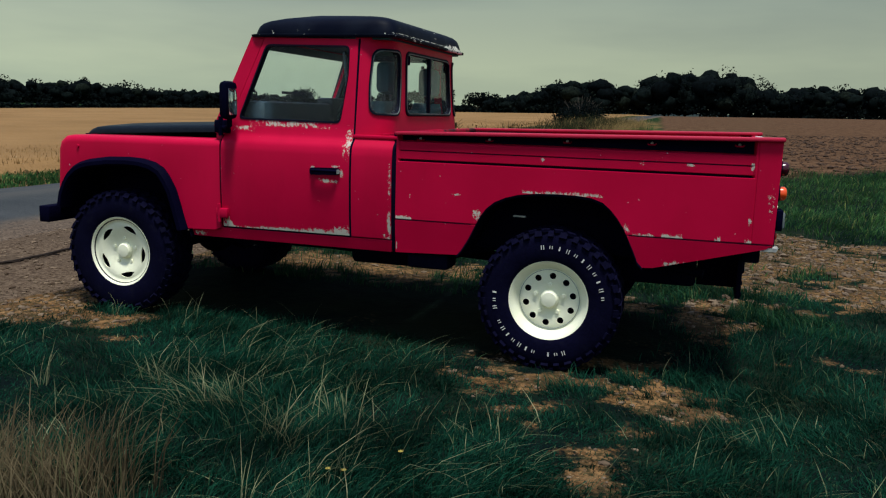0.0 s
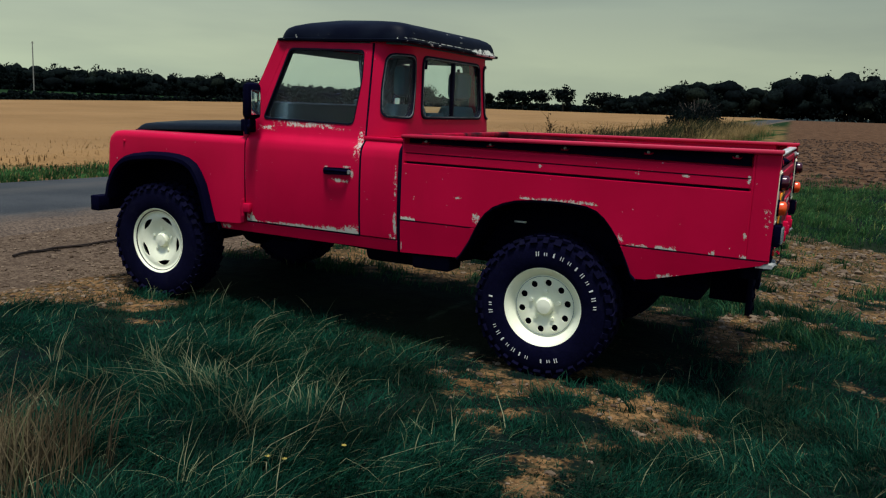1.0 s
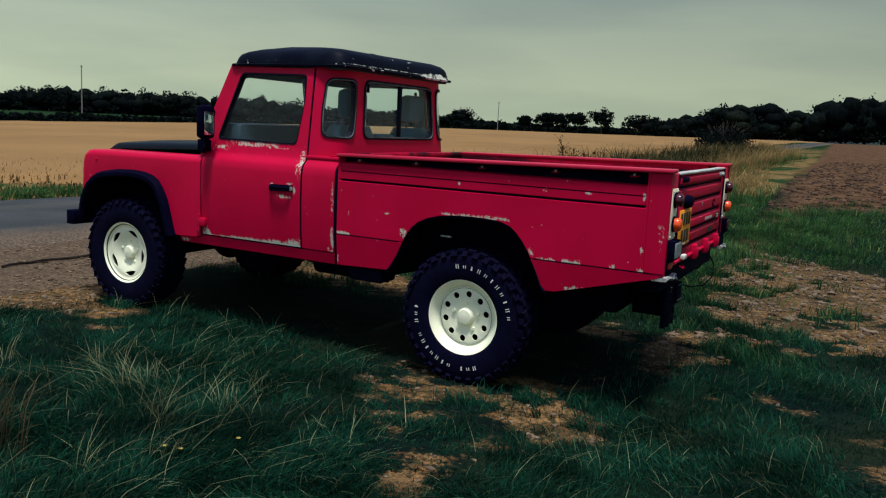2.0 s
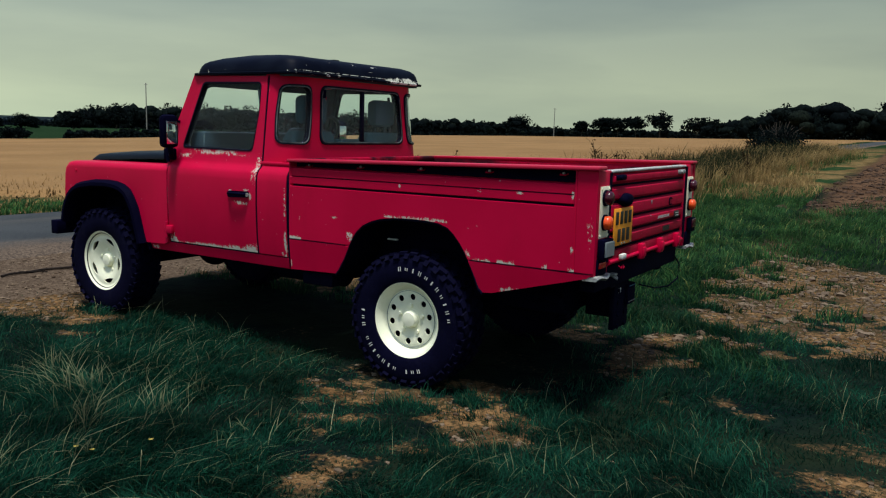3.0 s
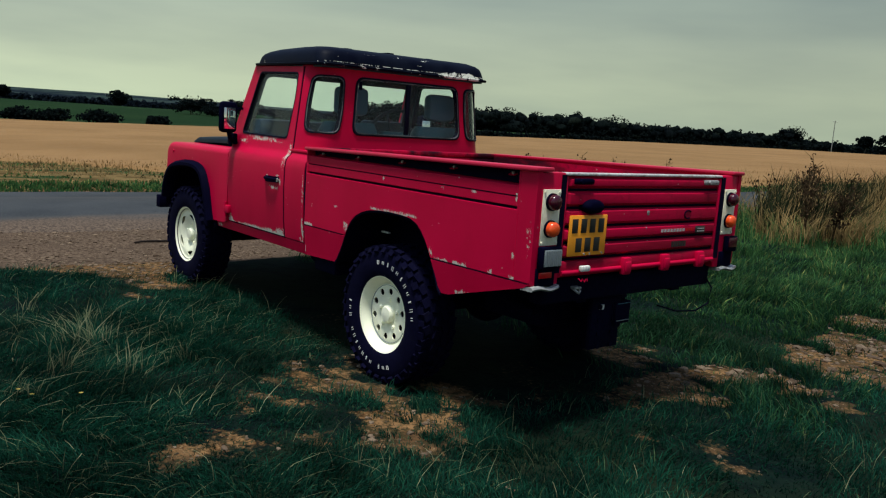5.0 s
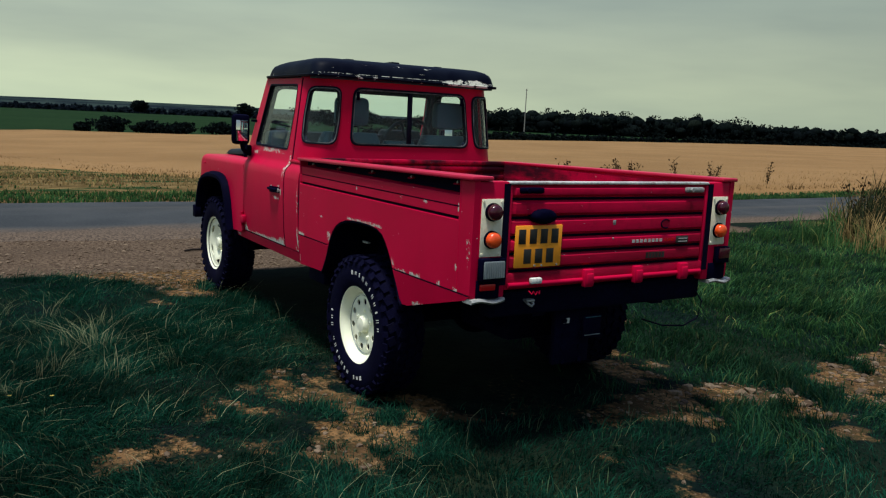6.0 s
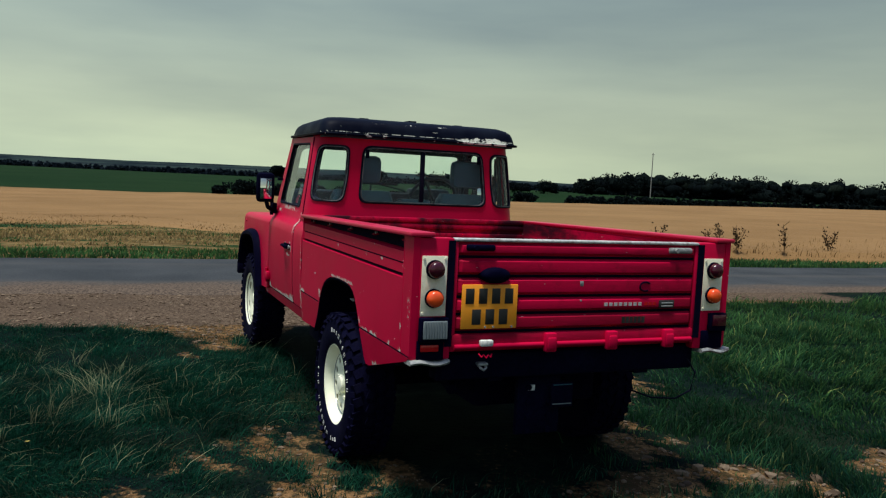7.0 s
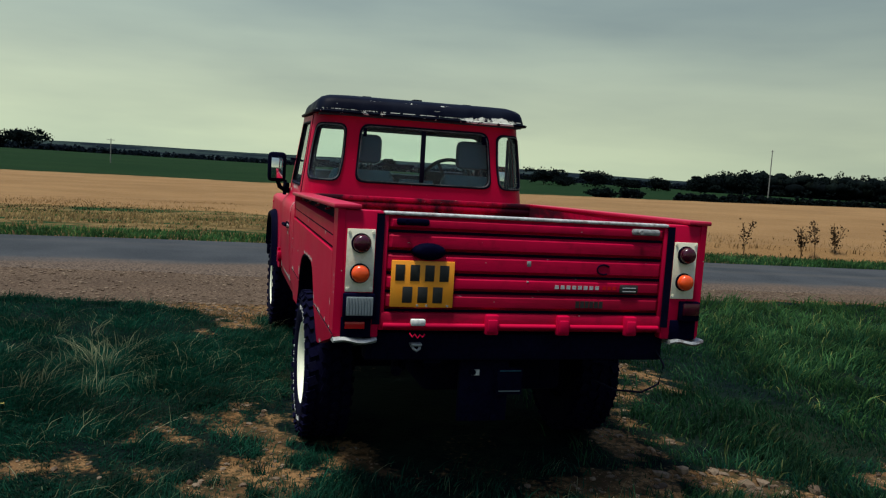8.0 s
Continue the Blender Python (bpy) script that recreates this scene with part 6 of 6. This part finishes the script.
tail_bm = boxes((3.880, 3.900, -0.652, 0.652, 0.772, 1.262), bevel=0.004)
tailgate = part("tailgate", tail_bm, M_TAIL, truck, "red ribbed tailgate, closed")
part("tailgate_edge", boxes((3.874, 3.920, -0.655, 0.655, 1.258, 1.272), bevel=0.006), M_EDGE, tailgate, "bare galvanised top edge")
RIBS = [(1.199, 1.252), (1.113, 1.184), (1.023, 1.099), (0.946, 1.008), (0.866, 0.932)]
for z0, z1 in RIBS:
    bm = bmesh.new()
    rings = []
    for y, k in ((-0.640, 0.0), (-0.618, 1.0), (0.618, 1.0), (0.640, 0.0)):
        h = 0.019 * k + 0.002
        rings.append([bm.verts.new((3.899, y, z0)), bm.verts.new((3.899 + h, y, z0 + 0.012)), bm.verts.new((3.899 + h * 1.08, y, (z0 + z1) / 2)), bm.verts.new((3.899 + h, y, z1 - 0.012)), bm.verts.new((3.899, y, z1))])
    join_rings(bm, rings, True)
    part("rib", bm, M_TAIL, tailgate, bevel=0.003)
for y in (-0.646, 0.646):
    part("end_cap", boxes((3.898, 3.914, y - 0.010, y + 0.010, 0.775, 1.255), bevel=0.003), M_RED, tailgate)
part("lower_flange", boxes((3.896, 3.918, -0.652, 0.652, 0.782, 0.852), bevel=0.010), M_TAIL, tailgate)
# black strips paint in the shade of the grooves between the ribs
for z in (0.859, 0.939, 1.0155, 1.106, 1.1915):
    part("groove_dirt", boxes((3.899, 3.9035, -0.635, 0.635, z - 0.006, z + 0.006)), M_DARK, tailgate, "black strip painted as shade in the groove")
bm = bmesh.new()
rod(bm, (3.915, -0.64, 0.795), (3.915, 0.64, 0.795), 0.013)
part("hinge_rod", bm, M_RED, tailgate)
for y in (-0.165, 0.165, 0.492):
    bm = boxes((3.912, 3.944, y - 0.030, y + 0.030, 0.762, 0.850), bevel=0.008)
    box(bm, 3.938, 3.952, y - 0.022, y + 0.022, 0.775, 0.83, bevel=0.005)
    part("tailgate_hinge", bm, M_RED, tailgate)
for y, m, lab in ((-0.535, M_BLACK, "black tailgate latch"), (0.538, M_GALV, "bare metal tailgate latch")):
    bm = boxes((3.905, 3.932, y - 0.070, y + 0.070, 1.218, 1.246), bevel=0.010)
    part("latch", bm, m, tailgate, lab)
    bm = bmesh.new()
    rod(bm, (3.93, y - 0.03, 1.232), (3.942, y - 0.03, 1.232), 0.010)
    part("pin", bm, m, tailgate)
bm = bmesh.new()
rings = []
for k, d in ((1.0, 0.900), (1.0, 0.932), (0.85, 0.948), (0.5, 0.955)):
    rings.append([bm.verts.new((3.0 + d, -0.462 + 0.072 * k * math.cos(t), 1.112 + 0.036 * k * math.sin(t))) for t in (2 * math.pi * q / 28 for q in range(28))])
join_rings(bm, rings, True)
part("plate_lamp", bm, M_BLACK, tailgate, "black oval plate lamp", smooth=50)
bm = bmesh.new()
tube(bm, [(3.923, 0.345 + 0.032 * math.cos(a), 1.058 + 0.022 * math.sin(a)) for a in (radians(40 + 26 * k) for k in range(11))], 0.004, 6)
part("chain_hook", bm, M_BLACK, tailgate, "small black wire hook")
part("latch_stub", boxes((3.914, 3.922, -0.02, 0.0, 1.06, 1.085), (3.914, 3.922, -0.015, -0.005, 0.99, 0.998), bevel=0.002), M_GALV, tailgate)

plate = part("number_plate", boxes((3.922, 3.929, -0.617, -0.345, 0.876, 1.072), bevel=0.003), M_PLATE, truck, "yellow rear number plate with two rows of black bars")
for row, (z0, z1, n, y0, w) in enumerate(((0.987, 1.055, 4, -0.600, 0.040), (0.895, 0.963, 3, -0.566, 0.042))):
    for k in range(n):
        y = y0 + k * (w + 0.0235)
        part("plate_bar", boxes((3.929, 3.9315, y, y + w, z0, z1), bevel=0.001), M_INK, plate)
for y in (-0.50, -0.46, -0.37):
    bm = bmesh.new()
    rod(bm, (3.928, y, 0.884), (3.933, y, 0.884), 0.005, seg=8)
    part("plate_screw", bm, M_GALV, plate)
# maker's lettering stands as plain bars
for k in range(8):
    part("badge_bar", boxes((3.9195, 3.9235, 0.118 + k * 0.0275, 0.136 + k * 0.0275, 0.967, 0.983)), M_SILVER, tailgate, "silver badge bar")
for k in range(3):
    part("badge_bar", boxes((3.9195, 3.9225, 0.347 + k * 0.025, 0.364 + k * 0.025, 0.967, 0.983)), M_FOG, tailgate, "red badge bar")
part("maker_badge", boxes((3.918, 3.928, 0.430, 0.520, 0.952, 0.992), bevel=0.006), M_INK, tailgate, "dark green-black badge with two light lines")
for z in (0.962, 0.977):
    part("badge_line", boxes((3.928, 3.9295, 0.442, 0.508, z, z + 0.004)), M_SILVER, tailgate)
for k in range(6):
    part("decal_bar", boxes((3.916, 3.9232, 0.222 + k * 0.0225, 0.240 + k * 0.0225, 0.884, 0.914)), M_INK, tailgate, "faded black decal bar")

# rear crossmember, bumper steps, tow gear
part("rear_crossmember", boxes((3.78, 3.872, -0.70, 0.70, 0.635, 0.755), bevel=0.012), M_DARK, truck)
for s, y0, y1 in ((-1, -0.845, -0.665), (1, 0.70, 0.872)):
    bm = bmesh.new()
    rings = []
    for k in range(9):
        t = k / 8
        y = y0 + (y1 - y0) * t
        lift = 0.006 * math.sin(t * 7)
        rings.append([bm.verts.new(p) for p in ((3.86, y, 0.722 + lift), (3.945 - 0.02 * abs(t - 0.5), y, 0.724 + lift), (3.955 - 0.03 * abs(t - 0.5), y, 0.733 + lift), (3.945 - 0.02 * abs(t - 0.5), y, 0.743 + lift), (3.86, y, 0.742 + lift))])
    join_rings(bm, rings, True)
    part("bumper_step", bm, M_GALV, truck, "dented bare metal bumper step", smooth=50)
bm = boxes((3.79, 3.82, -0.26, -0.03, 0.345, 0.66), (3.57, 3.80, -0.07, -0.03, 0.375, 0.66), bevel=0.006)
for z in (0.36, 0.43, 0.50, 0.57):
    for y in (-0.20, -0.09):
        rod(bm, (3.815, y, z), (3.827, y, z), 0.014, seg=8)
tow = part("tow_plate", bm, M_DARK, truck, "black drilled tow plate")
part("tow_shelf", boxes((3.72, 3.84, -0.09, 0.03, 0.470, 0.590), bevel=0.004), M_DARK, tow)
for z, m in ((0.488, M_REV), (0.580, M_SEAT)):
    part("bracket_edge", boxes((3.838, 3.845, -0.08, 0.02, z - 0.002, z + 0.002)), m, tow, "worn bright bracket edge")
bm = bmesh.new()
tube(bm, [(3.39 + 0.026 * math.cos(a), -0.42, 0.50 + 0.026 * math.sin(a)) for a in (2 * math.pi * k / 20 for k in range(21))], 0.006, 6)
rod(bm, (3.39, -0.42, 0.526), (3.39, -0.42, 0.64), 0.008, seg=8)
part("lashing_ring", bm, M_DARK, truck, "black lashing ring under the chassis")
part("sticker", boxes((3.819, 3.824, -0.205, -0.170, 0.556, 0.582)), M_LETTER, truck, "small white sticker")
bm = boxes((3.926, 3.950, -0.525, -0.462, 0.800, 0.828), bevel=0.006)
part("white_tie", bm, M_LETTER, tailgate, "white strap end tied to the hinge rod")
bm = bmesh.new()
tube(bm, [(3.93, -0.525, 0.766), (3.942, -0.515, 0.752), (3.94, -0.505, 0.764), (3.944, -0.493, 0.748), (3.94, -0.482, 0.762), (3.944, -0.472, 0.752), (3.93, -0.46, 0.762)], 0.0035, 6)
part("tied_cord", bm, M_TAIL, truck, "frayed red cord tied below the tailgate")
bm = bmesh.new()
tube(bm, [(3.88, -0.505, 0.708), (3.905, -0.498, 0.694), (3.91, -0.485, 0.686), (3.905, -0.472, 0.694), (3.88, -0.465, 0.708)], 0.006, 8)
box(bm, 3.86, 3.905, -0.510, -0.460, 0.704, 0.716, bevel=0.005)
part("tow_eye", bm, M_GALV, truck, "bare metal towing eye")
bm = bmesh.new()
tube(bm, [(3.86, 0.66, 0.70), (3.90, 0.70, 0.62), (3.90, 0.68, 0.53), (3.86, 0.62, 0.48), (3.80, 0.52, 0.475), (3.72, 0.44, 0.50)], 0.005, 6)
part("trailing_cable", bm, M_RUBBER, truck, "thin black trailing cable")

# ---- running gear ----
for s in (-1, 1):
    bm = boxes((-0.50, 0.55, s * 0.36, s * 0.44, 0.60, 0.74), (0.50, 2.2, s * 0.36, s * 0.44, 0.50, 0.66), (2.15, 3.86, s * 0.36, s * 0.44, 0.62, 0.76), bevel=0.005)
    part("chassis_rail", bm, M_DARK, truck)
for x in (0.95, 1.75, 2.3, 3.3):
    part("chassis_crossmember", boxes((x - 0.05, x + 0.05, -0.40, 0.40, 0.54, 0.64)), M_DARK, truck)
for x, yd in ((0.0, 0.25), (2.806, -0.05)):
    bm = bmesh.new()
    rod(bm, (x, -0.68, 0.40), (x, 0.68, 0.40), 0.055)
    bmesh.ops.create_uvsphere(bm, u_segments=20, v_segments=12, radius=0.15, matrix=Matrix.Translation((x, yd, 0.40)))
    part("axle", bm, M_DARK, truck)
for x in (0.0, 2.806):
    for s in (-1, 1):
        bm = bmesh.new()
        pts = [(x + 0.06 * math.cos(a), s * 0.46 + 0.06 * math.sin(a), 0.44 + 0.30 * a / (12 * math.pi)) for a in (12 * math.pi * k / 96 for k in range(97))]
        tube(bm, pts, 0.009, 6)
        part("coil_spring", bm, M_DARK, truck)
bm = bmesh.new()
rod(bm, (0.3, 0.05, 0.50), (2.7, 0.0, 0.42), 0.035)
part("propeller_shaft", bm, M_DARK, truck)
part("gearbox", boxes((0.55, 1.35, -0.20, 0.25, 0.42, 0.75), bevel=0.05), M_DARK, truck)
bm = bmesh.new()
rod(bm, (1.5, -0.48, 0.50), (2.05, -0.48, 0.50), 0.085, seg=20)
tube(bm, [(0.6, -0.46, 0.54), (1.5, -0.48, 0.50), (2.1, -0.48, 0.50), (2.5, -0.36, 0.60), (3.0, -0.36, 0.62), (3.6, -0.5, 0.52)], 0.026)
part("exhaust", bm, M_DARK, truck)
part("arch_bracket", boxes((2.55, 2.62, -0.71, -0.69, 0.797, 0.806), bevel=0.002), M_EDGE, truck, "scraped bright bracket in the wheel arch")
part("fuel_tank", boxes((3.10, 3.565, -0.36, 0.34, 0.41, 0.70), bevel=0.03), M_DARK, truck)
part("side_step_bracket", boxes((1.95, 2.20, -0.80, -0.62, 0.47, 0.56), bevel=0.02), M_DARK, truck)

# ---- wheels ----
TR, TW = 0.398, 0.118   # tyre radius and half width


def tyre_mesh():
    bm = bmesh.new()
    prof = [(0.205, 0.095), (0.222, 0.108), (0.245, 0.116), (0.290, 0.121), (0.335, 0.119), (0.362, 0.112), (0.378, 0.100), (0.384, 0.085), (0.386, 0.0), (0.384, -0.085), (0.378, -0.100), (0.335, -0.119), (0.245, -0.116), (0.205, -0.095)]
    return lathe(bm, prof, (0, 0, 0), -1.0, 72)


def tread_mesh():
    bm = bmesh.new()
    n = 34
    for k in range(n):
        for row, (d, hw, ht) in enumerate(((0.088, 0.022, 0.024), (0.036, 0.020, 0.022), (-0.018, 0.020, 0.022), (-0.088, 0.022, 0.024))):
            a = 2 * math.pi * (k + 0.5 * (row % 2)) / n
            m = Euler((0, a, 0)).to_matrix().to_4x4() @ Matrix.Translation((0, d, TR - 0.009)) @ Euler((0, 0, 0.35 * (1 if row % 2 else -1))).to_matrix().to_4x4() @ Matrix.Diagonal((0.046, hw * 2, 0.018 * (1 if abs(d) < 0.05 else 0.9), 1))
            bmesh.ops.create_cube(bm, size=1.0, matrix=m)
        for sd in (-1, 1):   # shoulder lugs that wrap on to the sidewall
            a = 2 * math.pi * (k + (0.0 if sd < 0 else 0.5)) / n
            m = Euler((0, a, 0)).to_matrix().to_4x4() @ Matrix.Translation((0, sd * 0.110, TR - 0.028)) @ Euler((sd * -0.9, 0, 0)).to_matrix().to_4x4() @ Matrix.Diagonal((0.040 if k % 2 else 0.030, 0.034, 0.020, 1))
            bmesh.ops.create_cube(bm, size=1.0, matrix=m)
    return bm


def bean(a, r, half, w, n=5):
    """A slot that follows a circle of radius r about angle a."""
    out = [((r + w * math.cos(math.pi * 0.5 * t)) * math.cos(a + half * t), (r + w * math.cos(math.pi * 0.5 * t)) * math.sin(a + half * t)) for t in (k / n * 2 - 1 for k in range(n + 1))]
    out += [((r - w * 0.85 * math.cos(math.pi * 0.5 * t)) * math.cos(a + half * t), (r - w * 0.85 * math.cos(math.pi * 0.5 * t)) * math.sin(a + half * t)) for t in (1 - k / n * 2 for k in range(1, n))]
    return out


def circle(cx, cy, r, n=16):
    return [(cx + r * math.cos(2 * math.pi * k / n), cy + r * math.sin(2 * math.pi * k / n)) for k in range(n)]


def wheel(kind):
    """Axis along y, the outer face towards -y; the centre at the origin."""
    base = new("wheel")
    tyre = part("tyre", tyre_mesh(), M_TYRE, base, "black chunky mud tyre", smooth=30)
    tagged(part("tread", tread_mesh(), M_TYRE, tyre, "staggered black rubber lugs", smooth=30), kind="stuff")
    if kind == "front":
        holes = [bean(radians(66 + 72 * k), 0.156, 0.37, 0.019, 8) for k in range(5)]
        dish = [(0.0, 0.050), (0.05, 0.052), (0.09, 0.062), (0.13, 0.080), (0.165, 0.088), (0.188, 0.086)]
        rr = 0.188
        cuts = (0.05, 0.09, 0.13)
    else:
        holes = [circle(0.133 * math.cos(radians(12 + 36 * k)), 0.133 * math.sin(radians(12 + 36 * k)), 0.0185, 14) for k in range(10)]
        dish = [(0.0, 0.050), (0.06, 0.052), (0.09, 0.056), (0.12, 0.062), (0.150, 0.063), (0.165, 0.060), (0.176, 0.057)]
        rr = 0.176
        cuts = (0.06, 0.09)
    disc = panel(circle(0, 0, rr, 48), holes + [circle(0, 0, 0.036, 24)], lambda u, v, w: Vector((u, -(table(dish, math.hypot(u, v)) - w), v)), 0.006, grid=0.03)
    rim = part("rim", disc, M_RIM, base, "cream painted steel wheel", smooth=50)
    bm = bmesh.new()
    if kind == "front":
        lathe(bm, [(0.184, 0.086), (0.200, 0.088), (0.208, 0.096), (0.214, 0.104), (0.224, 0.110), (0.230, 0.106), (0.226, 0.098), (0.214, 0.084), (0.205, 0.05), (0.195, 0.05)], (0, 0, 0), -1.0, 56)
    else:
        lathe(bm, [(0.170, 0.054), (0.178, 0.062), (0.192, 0.080), (0.204, 0.094), (0.212, 0.103), (0.221, 0.108), (0.228, 0.104), (0.224, 0.096), (0.212, 0.080), (0.200, 0.04), (0.185, 0.015)], (0, 0, 0), -1.0, 56)
    part("rim_lip", bm, M_RIM, base, smooth=50)
    if kind == "rear":
        bm = bmesh.new()
        lathe(bm, [(0.1655, 0.0595), (0.1668, 0.0635), (0.1682, 0.0595)], (0, 0, 0), -1.0, 56, closed=False)
        part("weld_seam", bm, M_REV, base, "dirty seam between disc and rim")
    bm = bmesh.new()
    rod(bm, (0, 0.0, 0), (0, 0.06, 0), 0.195, seg=40)
    part("brake_drum", bm, M_DARK, base)
    bm = bmesh.new()
    d0 = 0.048 if kind == "front" else 0.048
    lathe(bm, [(0.001, d0), (0.052, d0), (0.050, d0 + 0.022), (0.040, d0 + 0.034), (0.012, d0 + 0.038), (0.001, d0 + 0.038)], (0, 0, 0), -1.0, 28, closed=False)
    part("hub_cap", bm, M_RIM, base, smooth=40)
    for k in range(5):
        a = radians(90 + 72 * k)
        bm = bmesh.new()
        c = (0.083 * math.cos(a), -(d0 + 0.002), 0.083 * math.sin(a))
        rod(bm, c, (c[0], c[1] - 0.018, c[2]), 0.013, 0.011, seg=6)
        part("wheel_nut", bm, M_RIM, base)
    return base


def sidewall_bars(base):
    """Raised white maker's lettering, kept as plain bars."""
    kinds = {}
    for size in ((0.024, 0.0040), (0.017, 0.0040), (0.022, 0.0085)):
        bm = bmesh.new()
        bmesh.ops.create_cube(bm, size=1.0, matrix=Matrix.Diagonal((size[0], 0.004, size[1], 1)))
        kinds[size] = finish("sidewall_bar", bm, M_LETTER, 0).data
    for ob in [o for o in scene.objects if o.name.startswith("sidewall_bar")]:
        bpy.data.objects.remove(ob)
    for a0, step, n, skip in ((98, -9.0, 11, ()), (-70, -8.2, 15, (3, 11))):
        for k in range(n):
            if k in skip:
                continue
            shape = ((0.024, 0.0040), (0.017, 0.0040), (0.022, 0.0085))[(k * 7 + 3 * n) % 3]
            for dz in (-0.0065, 0.0065) if shape[1] < 0.005 else (0.0,):
                a = radians(a0 + step * k)
                ob = new("sidewall_bar", kinds[shape])
                ob.parent = base
                ob.matrix_basis = Matrix.Translation((0.300 * math.cos(a), -0.1215, 0.300 * math.sin(a))) @ Euler((0, -a, 0)).to_matrix().to_4x4() @ Matrix.Translation((0, 0, dz))


FRONT_HUB, REAR_HUB = (0.0, 0.418), (2.796, 0.364)
w_f = wheel("front")
w_r = wheel("rear")
sidewall_bars(w_r)
for base, (x, z), turn in ((w_f, FRONT_HUB, 0), (w_r, REAR_HUB, 0)):
    mate = copy_thing(base, pose(x, 0.745, z, 0, 40, 180))
    mate.parent = truck
    base.matrix_basis = pose(x, -0.745, z, 0, turn, 0)
    base.parent = truck
